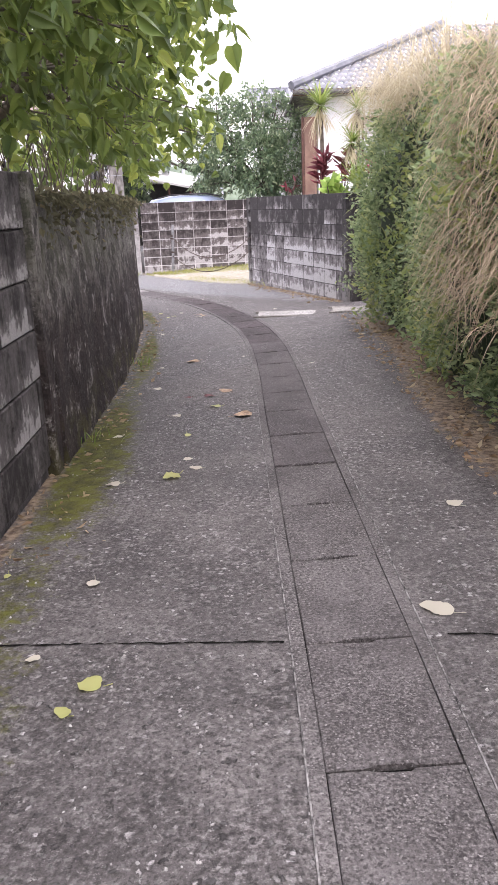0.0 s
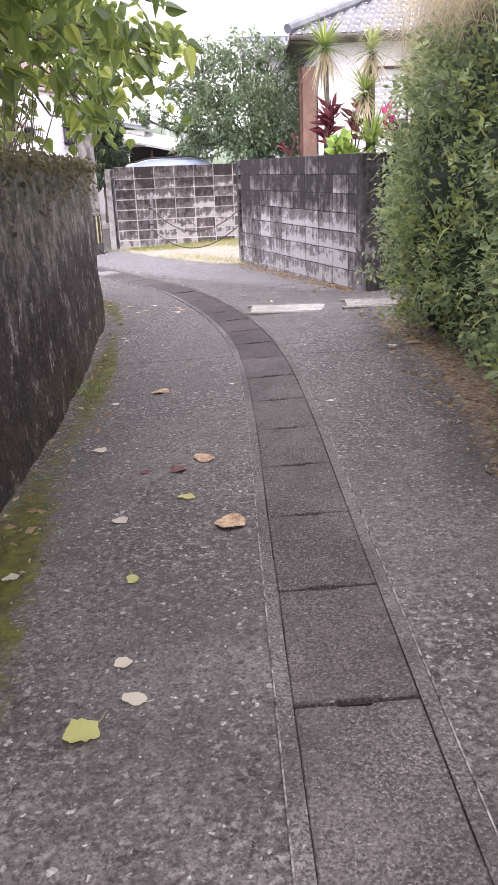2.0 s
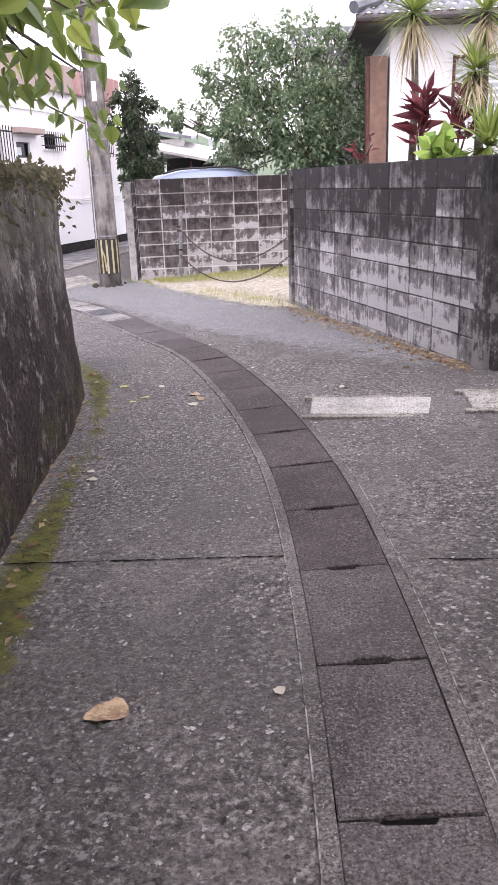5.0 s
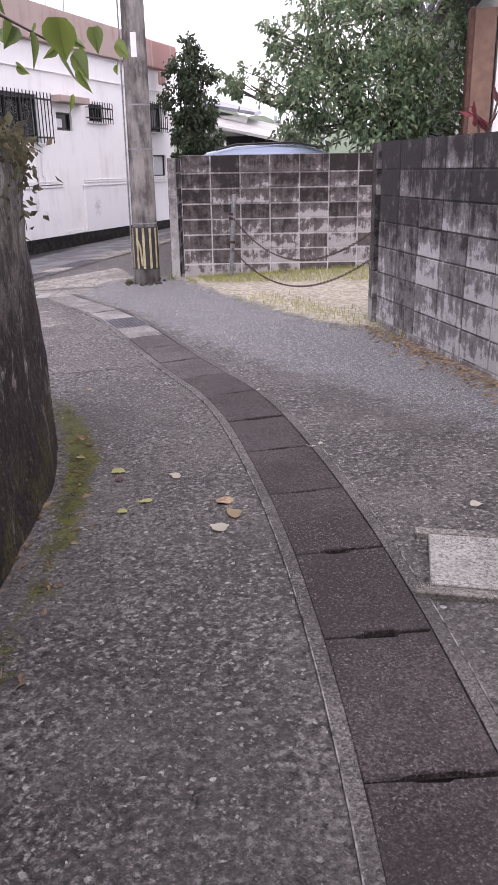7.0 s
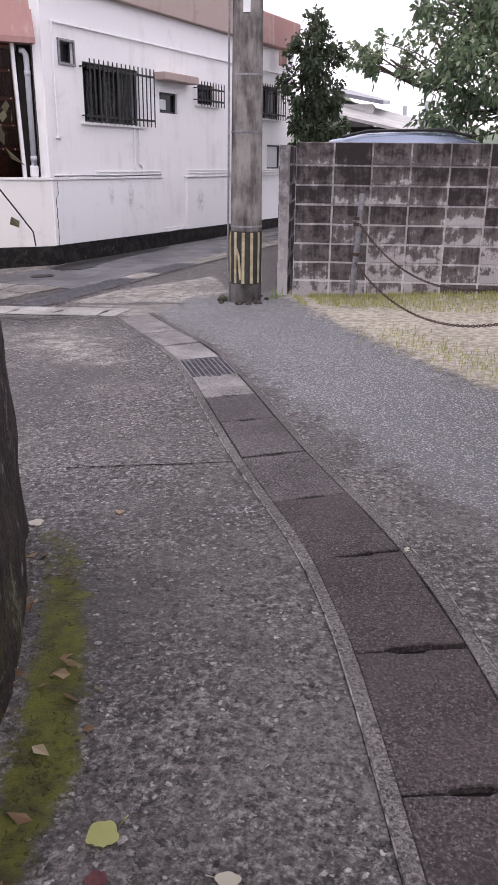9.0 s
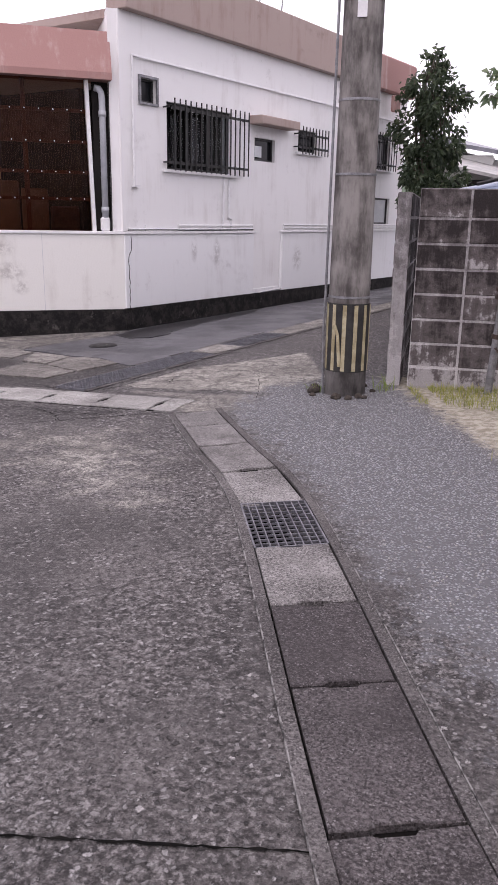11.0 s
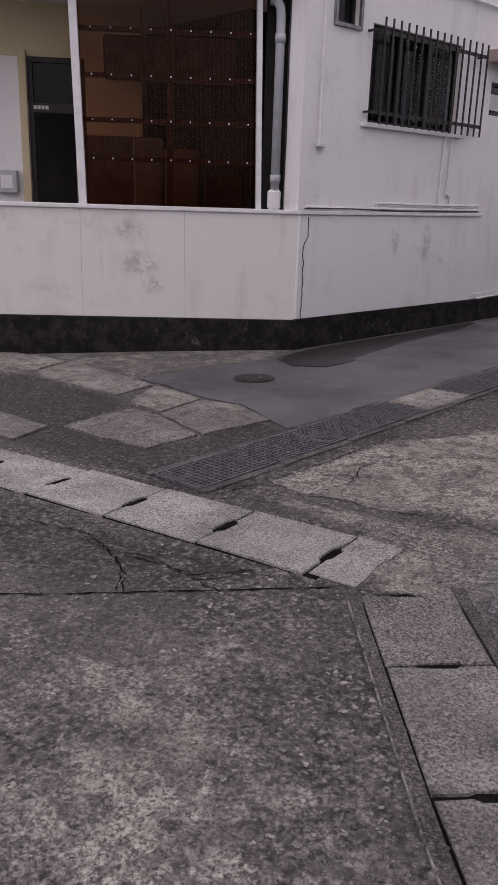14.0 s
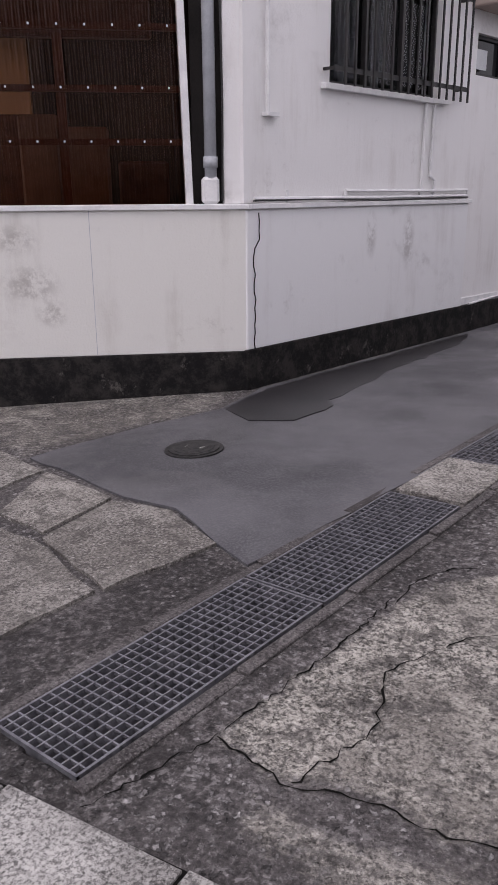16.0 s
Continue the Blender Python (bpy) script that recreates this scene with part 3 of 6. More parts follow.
def blades(name, rng, roots, length, width, lean, material, parent=None, label="", bend=0.9, seg=3):
    """Long narrow blades that bend over: grass, palm and straw."""
    verts, faces = [], []
    for (r, way) in roots:
        r, way = Vector(r), Vector(way).normalized()
        out_way = Vector((way.x, way.y, 0))
        side = way.cross(Vector((0, 0, 1)))
        side = side.normalized() if side.length > 1e-3 else Vector((1, 0, 0))
        ln, k0 = length * rng.uniform(0.6, 1.2), len(verts)
        p, d = r.copy(), way.copy()
        for k in range(seg + 1):
            w = width * (1 - k / seg) ** 0.7 * (0.55 if k == 0 else 1)
            verts += [tuple(p - side * w / 2), tuple(p + side * w / 2)]
            p = p + d * ln / seg
            d = (d + Vector((0, 0, -bend / seg))).normalized()
        for k in range(seg):
            a = k0 + 2 * k
            faces.append((a, a + 1, a + 3, a + 2))
    return raw(name, verts, faces, material, parent, label)


# ---- plan ----
# middle line of the covered gutter that runs along the lane
GUTTER = [(0.31, -3.0), (0.31, 1.2), (0.28, 3.0), (0.235, 5.2), (0.21, 6.65), (0.15, 8.1), (0.02, 9.4), (-0.25, 10.76), (-0.62, 12.05), (-0.97, 12.98), (-1.55, 14.05), (-2.6, 16.05), (-3.27, 16.96), (-3.92, 17.84)]
LEFT_WALL = [(-1.1, -3.0), (-1.13, 1.0), (-1.14, 3.16), (-1.16, 4.34), (-1.2, 5.6), (-1.24, 7.39), (-1.4, 9.26), (-1.5, 10.38), (-1.74, 11.6), (-2.02, 12.3), (-2.36, 12.95)]
FAR_WALL = side_frame(-2.53, 19.14, 0.988, 0.155)
NEAR_WALL = side_frame(0.02, 15.3, 1.33, -3.76)
NEAR_SIDE = side_frame(1.39, 11.47, 0.97, 0.24)
LANE_FACE = side_frame(-6.92, 21.97, 0.216, 0.976)
PORCH_FACE = side_frame(-6.92, 21.97, -0.78, -0.625) @ Matrix.Diagonal((1, -1, 1, 1))
LONG_GRATE = side_frame(-5.325, 18.25, 0.145, 0.989)


def smooth_line(points, step):
    """A Catmull-Rom line through points, cut at even steps."""
    pts = [np.array(p, float) for p in points]
    pts = [2 * pts[0] - pts[1], *pts, 2 * pts[-1] - pts[-2]]
    fine = []
    for a, b, c, d in zip(pts, pts[1:], pts[2:], pts[3:]):
        for t in np.linspace(0, 1, 40, endpoint=False):
            fine.append(0.5 * (2 * b + (c - a) * t + (2 * a - 5 * b + 4 * c - d) * t**2 + (3 * b - a - 3 * c + d) * t**3))
    fine = np.array([*fine, pts[-2]])
    far = np.r_[0, np.cumsum(np.linalg.norm(np.diff(fine, axis=0), axis=1))]
    at = np.arange(0, far[-1], step)
    return np.stack([np.interp(at, far, fine[:, 0]), np.interp(at, far, fine[:, 1])], 1)


def line_distance(x, y, line):
    best = np.full(x.shape, 1e9)
    for (ax, ay), (bx, by) in zip(line, line[1:]):
        dx, dy = bx - ax, by - ay
        t = np.clip(((x - ax) * dx + (y - ay) * dy) / (dx * dx + dy * dy + 1e-12), 0, 1)
        best = np.minimum(best, np.hypot(x - ax - t * dx, y - ay - t * dy))
    return best


def inside(x, y, poly):
    hit = np.zeros(x.shape, bool)
    for (ax, ay), (bx, by) in zip(poly, poly[1:] + poly[:1]):
        cross = ((ay > y) != (by > y)) & (x < (bx - ax) * (y - ay) / (by - ay + 1e-12) + ax)
        hit ^= cross
    return hit


def soft_zone(x, y, poly, edge):
    """1 well inside a polygon, 0 well outside, 0.5 on its edge."""
    d = line_distance(x, y, poly + poly[:1])
    return np.clip(0.5 + np.where(inside(x, y, poly), d, -d) / edge, 0, 1)


GUT = smooth_line(GUTTER, 0.1)
WALL_LINE = smooth_line(LEFT_WALL, 0.1)


# ---- ground: one sheet to the horizon ----
def ground():
    xs = np.r_[[-900, -300, -120, -60, -35, -22, -16, -13, -11], np.arange(-10, 3.2, 0.04), [3.6, 4.5, 6, 9, 14, 25, 60, 140, 400, 900]]
    ys = np.r_[[-300, -80, -30, -15, -8, -4], np.arange(-1, 24.5, 0.04), [25, 26, 28, 31, 36, 45, 60, 90, 150, 300, 900]]
    x, y = np.meshgrid(xs, ys)
    z = G(x, y)
    near = line_distance(x, y, GUT[::3])
    z = np.where(near < 0.16, z - 0.3, z)
    gx, gy = (x + 5.325) * 0.145 + (y - 18.25) * 0.989, (x + 5.325) * 0.989 - (y - 18.25) * 0.145
    z = np.where((gx > 0.03) & (gx < 2.12) & (abs(gy) < 0.15), z - 0.35, z)
    n0, n1 = x.shape
    k = (np.arange(n0 - 1)[:, None] * n1 + np.arange(n1 - 1)).ravel()
    faces = np.stack([k, k + 1, k + n1 + 1, k + n1], 1)
    me = bpy.data.meshes.new("ground")
    me.from_pydata(np.stack([x, y, z], -1).reshape(-1, 3).tolist(), [], faces.tolist())
    me.polygons.foreach_set("use_smooth", [True] * len(faces))
    wall = line_distance(x, y, WALL_LINE[::3])
    moss = np.clip(1.05 - np.abs(wall - 0.19) / (0.14 + 0.22 * np.clip((9 - y) / 5, 0, 1)), 0, 1) * np.clip((13.9 - y) / 1.5, 0, 1) * np.clip((x - np.interp(y, WALL_LINE[:, 1], WALL_LINE[:, 0])) * 8 + 0.5, 0, 1)
    moss = moss * np.clip(0.75 + 0.3 * np.sin(y * 1.7), 0.5, 1)
    gravel = 0.95 * soft_zone(x, y, [(0.95, 11.7), (0.05, 12.7), (-0.85, 13.8), (-1.75, 15.0), (-2.6, 16.4), (-3.7, 17.75), (-3.75, 18.9), (-2.7, 19.7), (-1.6, 17.6), (-0.5, 15.7), (0.15, 14.9), (1.3, 11.7)], 0.9)
    yard = soft_zone(x, y, [(-2.9, 19.6), (-1.75, 17.5), (-0.55, 15.6), (0.1, 15.0), (6, 16.5), (6, 21)], 0.5)
    litter = np.clip(1.1 - np.abs(x - 1.38 - 0.1 * np.sin(y)) / 0.3, 0, 1) * (y > -1) * np.clip((10.3 - y) / 1, 0, 1)
    litter = np.maximum(litter, 0.75 * np.clip(1 - line_distance(x, y, [(0.05, 15.1), (1.3, 11.6)]) / 0.25, 0, 1))
    litter = np.maximum(litter, 0.8 * np.clip(1 - wall / 0.16, 0, 1))
    worn = soft_zone(x, y, [(-4.95, 18.52), (-4.88, 18.95), (-4.79, 19.38), (-4.74, 19.55), (-4.5, 19.8), (-3.95, 20.7), (-3.3, 19.4), (-3.6, 18.6), (-4.1, 18.59), (-4.32, 18.47), (-4.56, 18.52), (-4.76, 18.45)], 0.14)
    worn = np.maximum(worn, 0.72 * soft_zone(x, y, [(-4.76, 18.4), (-4.3, 18.42), (-3.6, 18.55), (-3.4, 18.0), (-3.75, 17.75), (-4.28, 17.72), (-4.3, 18.2), (-4.8, 18.25)], 0.15))
    worn = np.maximum(worn, 0.6 * soft_zone(x, y, [(-8.4, 20.3), (-7.25, 20.06), (-7.05, 20.7), (-6.8, 21.3), (-7.0, 21.9), (-9.6, 20.3)], 0.2))
    worn = np.maximum(worn, 0.62 * soft_zone(x, y, [(-9.5, 18.3), (-8.2, 18.9), (-8.2, 20.3), (-9.5, 21)], 0.5))
    worn = np.maximum(worn, 0.58 * soft_zone(x, y, [(-4.95, 17.0), (-4.2, 17.5), (-3.7, 17.1), (-2.9, 15.9), (-3.3, 15.5), (-5.4, 16.3)], 1.0))
    stain = 0.62 * soft_zone(x, y, [(-9.5, 17.1), (-4.9, 17.1), (-4.2, 17.7), (-9.5, 17.76)], 0.2)
    stain = np.maximum(stain, 0.85 * soft_zone(x, y, [(-9.0, 18.4), (-5.5, 18.2), (-5.2, 19.0), (-5.4, 19.4), (-5.64, 19.5), (-5.75, 19.0), (-5.84, 18.6), (-6.6, 18.68), (-6.65, 19.3), (-6.93, 19.47), (-7.95, 19.65), (-9.0, 19.7)], 0.15))
    stain = np.maximum(stain, 0.42 * soft_zone(x, y, [(-9, 13.0), (-2.7, 13.5), (-2.9, 15.0), (-4.4, 15.9), (-9, 15.9)], 1.5))
    stain = np.maximum(stain, 1.0 * np.clip(1.2 - np.abs(gy) / 0.42, 0, 1) * ((gx > -0.3) & (gx < 6)))
    stain = np.maximum(stain, 0.55 * np.clip(1 - line_distance(x, y, [(1.1, 3), (1.15, 10.2), (2.2, 11.2)]) / 0.5, 0, 1))
    stain = np.maximum(stain, 0.5 * np.clip(1 - near / 0.5, 0, 1) * (y < 15))
    for name, chans in (("zone", (moss, gravel, litter)), ("worn", (worn, stain, yard))):
        col = np.stack([*chans, np.ones_like(x)], -1).astype(np.float32).ravel()
        me.color_attributes.new(name, "FLOAT_COLOR", "POINT").data.foreach_set("color", col)
    ob = link_mesh("ground", me, M_GROUND)
    return tagged(ob, "stained grey concrete lane with exposed stones, moss and gravel", "ground", kind="structure")


GROUND = ground()


def draped(name, poly, lift, material, step=0.12, thick=0.05):
    """A thin layer in the shape of a polygon that follows the ground."""
    bm = bmesh.new()
    top = [bm.verts.new((x, y, G(x, y) + lift)) for x, y in poly]
    f = bm.faces.new(top)
    got = bmesh.ops.extrude_face_region(bm, geom=[f])
    for v in got["geom"]:
        if isinstance(v, bmesh.types.BMVert):
            v.co.z -= thick
    return part(name, bm, material)


def jagged(points, rng, amount, step=0.15):
    """A closed outline whose edges wander a little."""
    made = []
    for (ax, ay), (bx, by) in zip(points, points[1:] + points[:1]):
        n = max(1, int(math.hypot(bx - ax, by - ay) / step))
        for k in range(n):
            t = k / n
            j = amount if k else amount * 0.3
            made.append((ax + (bx - ax) * t + rng.uniform(-j, j), ay + (by - ay) * t + rng.uniform(-j, j)))
    return made


RNG = np.random.default_rng(7)
# smooth asphalt of the lane along the white building
road = draped("road", jagged([(-5.39, 19.4), (-5.62, 19.53), (-5.98, 19.76), (-6.3, 19.78), (-7.19, 20.04), (-7.02, 20.7), (-6.78, 21.36), (-6.84, 22.0), (-4.9, 31.0), (-4.0, 36), (-2.2, 36), (-4.55, 24.0), (-5.17, 20.5)], RNG, 0.014), 0.012, M_ASPHALT)
tagged(road, "smooth dark grey asphalt lane surface, patchily damp", "road", kind="structure")
puddle = draped("wet_patch", jagged([(-6.74, 21.36), (-6.8, 22.01), (-6.48, 23.4), (-6.15, 24.9), (-6.05, 24.2), (-6.19, 23.02), (-6.2, 22.35), (-6.21, 21.84), (-6.12, 21.71), (-6.19, 21.28), (-6.45, 21.17)], RNG, 0.025, 0.12), 0.0145, M_WET)
tagged(puddle, "dark damp patch on asphalt beside the plinth", "wet patch", kind="structure")

# paving slabs between the cross gutter and the asphalt
paving = thing("pavement", (-6.5, 19, G(-6.5, 19)), "cracked pale concrete paving slabs with dirty joints", "pavement", kind="structure")
for quad in ([(-6.32, 19.71), (-5.98, 19.73), (-5.61, 19.52), (-5.75, 19.01), (-6.3, 19.25)], [(-6.91, 19.89), (-6.345, 19.74), (-6.34, 19.29), (-6.7, 19.37)], [(-6.56, 19.25), (-6.31, 19.215), (-5.77, 18.98), (-5.84, 18.59), (-6.6, 18.66)],
             [(-8.15, 19.8), (-8.25, 20.27), (-7.25, 20.0), (-6.95, 19.9), (-6.95, 19.5), (-7.97, 19.66)], [(-8.3, 20.25), (-9.3, 20.3), (-9.3, 19.75), (-8.2, 19.8)], [(-6.7, 18.62), (-6.64, 18.3), (-7.5, 18.32), (-7.9, 18.75)]):
    bm = bmesh.new()
    outline = jagged(quad, RNG, 0.012, 0.12)
    top = [bm.verts.new((x, y, G(x, y) + 0.014)) for x, y in outline]
    got = bmesh.ops.extrude_face_region(bm, geom=[bm.faces.new(top)])
    for v in got["geom"]:
        if isinstance(v, bmesh.types.BMVert):
            v.co.z -= 0.06
    part("slab", bm, M_SLAB, paving)

# joints sawn across the lane
def seam(points, width, wander, label, name="joint"):
    """A dirt-filled joint or crack that follows a line on the ground."""
    path = []
    for a, b in zip(points, points[1:]):
        n = max(2, int(math.hypot(b[0] - a[0], b[1] - a[1]) / 0.025))
        path += [(a[0] + (b[0] - a[0]) * k / n, a[1] + (b[1] - a[1]) * k / n) for k in range(n)]
    path.append(points[-1])
    vs = []
    for k, (x, y) in enumerate(path):
        q, r = path[min(k + 1, len(path) - 1)], path[max(k - 1, 0)]
        d = Vector((q[0] - r[0], q[1] - r[1])).normalized()
        x, y, w = x + RNG.uniform(-wander, wander), y + RNG.uniform(-wander, wander), width * RNG.uniform(0.15, 1.4)
        vs += [(x - d.y * w * sd, y + d.x * w * sd, G(x, y) + 0.004) for sd in (-0.5, 0.5)]
    ob = raw(name, vs, [(2 * k, 2 * k + 1, 2 * k + 3, 2 * k + 2) for k in range(len(path) - 1)], M_DIRT_SHADE)
    tagged(ob, label, name, kind="structure")


for line_pts in ([(-1.1, 2.34), (0.06, 2.22)], [(0.58, 2.2), (1.2, 2.1)], [(-1.25, 8.55), (0.0, 8.5)], [(0.42, 8.42), (1.25, 8.34)], [(-2.5, 13.66), (-1.7, 13.9)], [(-8, 15.1), (-4.93, 17.06), (-4.12, 17.68)]):
    seam(line_pts, 0.009, 0.004, "dark dirt-filled joint across the concrete lane")
for line_pts in ([(-5.21, 17.5), (-5.03, 17.46), (-4.83, 17.51), (-4.65, 17.46), (-4.44, 17.43)], [(-4.94, 17.43), (-4.81, 17.33), (-4.72, 17.23)], [(-4.57, 17.45), (-4.5, 17.5), (-4.44, 17.64)], [(-4.74, 17.22), (-4.9, 17.4), (-5.2, 17.54), (-5.5, 17.5), (-6.6, 17.3)], [(-4.95, 17.44), (-4.77, 17.49), (-4.62, 17.46), (-4.46, 17.63)], [(-4.95, 18.52), (-4.85, 18.49), (-4.69, 18.45), (-4.51, 18.5), (-4.34, 18.47), (-4.1, 18.52)],
                 [(-4.81, 19.43), (-4.87, 18.94), (-4.95, 18.52), (-5.08, 18.17)], [(-4.8, 19.39), (-4.79, 19.58), (-4.71, 19.71), (-4.3, 20.0)], [(-4.07, 19.6), (-3.8, 18.95), (-3.61, 18.39)], [(-4.7, 18.46), (-4.6, 18.75), (-4.68, 19.0), (-4.5, 19.3), (-4.1, 19.55)]):
    seam(line_pts, 0.0055, 0.011, "dark ragged crack in the worn concrete", "crack")


# ---- gutters, covers and gratings ----
def strip(line, d0, d1, z0, z1):
    """A kerb-like strip along a line, between two distances to its right."""
    bm = bmesh.new()
    t = np.gradient(line, axis=0)
    t /= np.linalg.norm(t, axis=1, keepdims=True)
    nrm = np.stack([t[:, 1], -t[:, 0]], 1)
    rings = []
    for p, q in zip(line, nrm):
        ring = []
        for d, z in ((d0, z0), (d0, z1), (d1, z1), (d1, z0)):
            xy = p + q * d
            ring.append(bm.verts.new((xy[0], xy[1], G(xy[0], xy[1]) + z)))
        rings.append(ring)
    for r, s in zip(rings, rings[1:]):
        for k in range(4):
            bm.faces.new((r[k], r[(k + 1) % 4], s[(k + 1) % 4], s[k]))
    bm.faces.new(rings[0])
    bm.faces.new(rings[-1][::-1])
    return bm


def cover_mesh(name, w, l, material, notch=0.1, bite=0.014):
    bm = bmesh.new()
    w, l, c = w / 2, l / 2, notch / 2
    pts = [(-w, -l), (-c - 0.02, -l), (-c, -l + bite), (c, -l + bite), (c + 0.03, -l), (w, -l), (w, l), (c, l), (c - 0.012, l - bite - 0.002), (-c, l - bite + 0.002), (-c - 0.02, l), (-w, l)]
    f = bm.faces.new([bm.verts.new((x, y, 0)) for x, y in pts])
    got = bmesh.ops.extrude_face_region(bm, geom=[f])
    for v in got["geom"]:
        if isinstance(v, bmesh.types.BMVert):
            v.co.z -= 0.07
    bmesh.ops.recalc_face_normals(bm, faces=bm.faces)
    rim = [e for e in bm.edges if all(v.co.z > -0.01 for v in e.verts)]
    bmesh.ops.bevel(bm, geom=rim, offset=0.004, segments=1, affect="EDGES")
    me = bpy.data.meshes.new(name)
    bm.to_mesh(me)
    bm.free()
    me.materials.append(material)
    return me


def grate_mesh(w, l, nx, ny, bar=0.003, material=None):
    bm = bmesh.new()
    for a, b in (((-w / 2, -l / 2, -0.03), (-w / 2 + 0.008, l / 2, 0)), ((w / 2 - 0.008, -l / 2, -0.03), (w / 2, l / 2, 0)), ((-w / 2, -l / 2, -0.03), (w / 2, -l / 2 + 0.008, 0)), ((-w / 2, l / 2 - 0.008, -0.03), (w / 2, l / 2, 0))):
        box(bm, a, b)
    for k in range(1, nx):
        x = -w / 2 + w * k / nx
        box(bm, (x - bar, -l / 2, -0.03), (x + bar, l / 2, -0.001))
    for k in range(1, ny):
        y = -l / 2 + l * k / ny
        box(bm, (-w / 2, y - bar, -0.012), (w / 2, y + bar, -0.002))
    me = bpy.data.meshes.new("grate")
    bm.to_mesh(me)
    bm.free()
    me.materials.append(material or M_GALV)
    return me


def flat_pose(x, y, dx, dy, lift):
    """A pose on the ground whose y runs along (dx, dy), tilted with the slope."""
    e = 0.2
    up = Vector((-(G(x + e, y) - G(x - e, y)) / (2 * e), -(G(x, y + e) - G(x, y - e)) / (2 * e), 1)).normalized()
    f = Vector((dx, dy, 0))
    f = (f - up * f.dot(up)).normalized()
    r = f.cross(up)
    return Matrix(((r.x, f.x, up.x, x), (r.y, f.y, up.y, y), (r.z, f.z, up.z, G(x, y) + lift), (0, 0, 0, 1)))


def place(me, name, parent, m, label=""):
    ob = link_mesh(name, me, None, parent, label)
    ob.matrix_basis = m
    return ob


gutter = thing("gutter", (0.3, 5, G(0.3, 5)), "concrete gutter with dark covers along the lane", "gutter", kind="structure")
part("rim", strip(GUT, -0.212, -0.17, -0.2, 0.007), M_RIM, gutter)
part("rim", strip(GUT, 0.17, 0.212, -0.2, 0.007), M_RIM, gutter)
part("channel", strip(GUT, -0.168, 0.168, -0.3, -0.24), M_DIRT_SHADE, gutter)
M_EDGE = varied("chipped_edge", (0.02, 0.018, 0.018), (0.3, 0.29, 0.28), 18, 0.9, fine=60)
for d in (-0.217, 0.213):
    part("edge", strip(GUT, d, d + 0.0045, -0.05, 0.009), M_EDGE, gutter, "chipped pale edge")
FIRST_GRATE = grate_mesh(0.334, 0.585, 9, 12, 0.0026, M_OLDGALV)
fine = smooth_line(GUTTER, 0.005)
# where cover meets cover along the lane
JOINTS = [-2.62, -2.02, -1.42, -0.82, -0.22, 0.38, 0.98, 1.59, 2.19, 2.82, 3.44, 4.06, 4.68, 5.3, 5.91, 6.52, 7.13, 7.75, 8.37, 8.97, 9.57, 10.17, 10.74, 11.33, 11.91, 12.45, 13.02, 13.52, 14.03, 14.57, 15.05, 15.55, 16.04, 16.52, 16.97, 17.41, 17.78]
for c0, c1 in zip(JOINTS, JOINTS[1:]):
    k0, k1 = (int(np.argmin(np.abs(fine[:, 1] - c))) for c in (c0, c1))
    (x, y), t = (fine[k0] + fine[k1]) / 2, fine[k1] - fine[k0]
    m = flat_pose(x, y, t[0], t[1], 0.006 + RNG.uniform(-0.004, 0.004))
    if 15.5 < c0 < 15.6:
        place(FIRST_GRATE, "grate", gutter, m, "galvanised steel grating")
        continue
    kind = M_OLDLID if y < 3.9 else M_GREYLID if y < 8.3 else M_LID if y < 13.4 else M_GREYLID if y < 15 else M_ENDLID
    me = cover_mesh("drain_cover", 0.335 if y < 14 else 0.324, float(np.linalg.norm(t)) - (0.011 if y < 14 else 0.015), kind, 0.11 + RNG.uniform(-0.03, 0.02), 0.006 + 0.012 * RNG.random())
    place(me, "drain_cover", gutter, m @ pose(0, 0, 0, RNG.uniform(-0.3, 0.3), RNG.uniform(-0.3, 0.3), RNG.uniform(-0.4, 0.4)))

cross = thing("gutter", (-5.5, 17.93, G(-5.5, 17.93)), "row of pale concrete gutter covers across the lane's mouth", "gutter", kind="structure")
PALE = cover_mesh("drain_cover", 0.42, 0.512, M_PALELID, 0.12, 0.022)
for k in range(11):
    x = -4.51 - 0.522 * k
    y = 17.92 + (0.02 * (k - 4) ** 1.4 if k > 4 else 0)
    place(PALE, "drain_cover", cross, flat_pose(x, y, -1, 0.02 + (0.07 if k > 4 else 0), 0.012 + RNG.uniform(-0.003, 0.004)) @ pose(0, 0, 0, RNG.uniform(-0.4, 0.4), RNG.uniform(-0.4, 0.4), RNG.uniform(-0.7, 0.7)))

HALF = cover_mesh("drain_cover", 0.4, 0.2, M_PALELID)
place(HALF, "drain_cover", cross, flat_pose(-4.146, 17.93, -1, 0.02, 0.01) @ pose(0, 0, 0, 0.5, -0.4, 0.3))
mouth = np.array([(-4.2 - 0.2 * k, 17.92 + 0.02 * max((0.2 * k - 0.31) / 0.522 - 4, 0) ** 1.4) for k in range(28)])
# black strip below the notches; their shade is put into its colour
part("channel", strip(mouth, -0.215, 0.215, -0.12, 0.003), M_DIRT_SHADE, cross, "black dirt and painted notch shade under the covers")

# dirt and painted notch shade under the lane gutter's covers, not under the grating
silt_shade = GUT[GUT[:, 1] > 16.1]
for silt_shade, top in ((silt_shade, -0.004), (GUT[GUT[:, 1] < 15.4], -0.016)):
    part("silt_shade", strip(silt_shade, -0.166, 0.166, -0.12, top), M_DIRT_SHADE, gutter, "black dirt and painted notch shade under the covers")

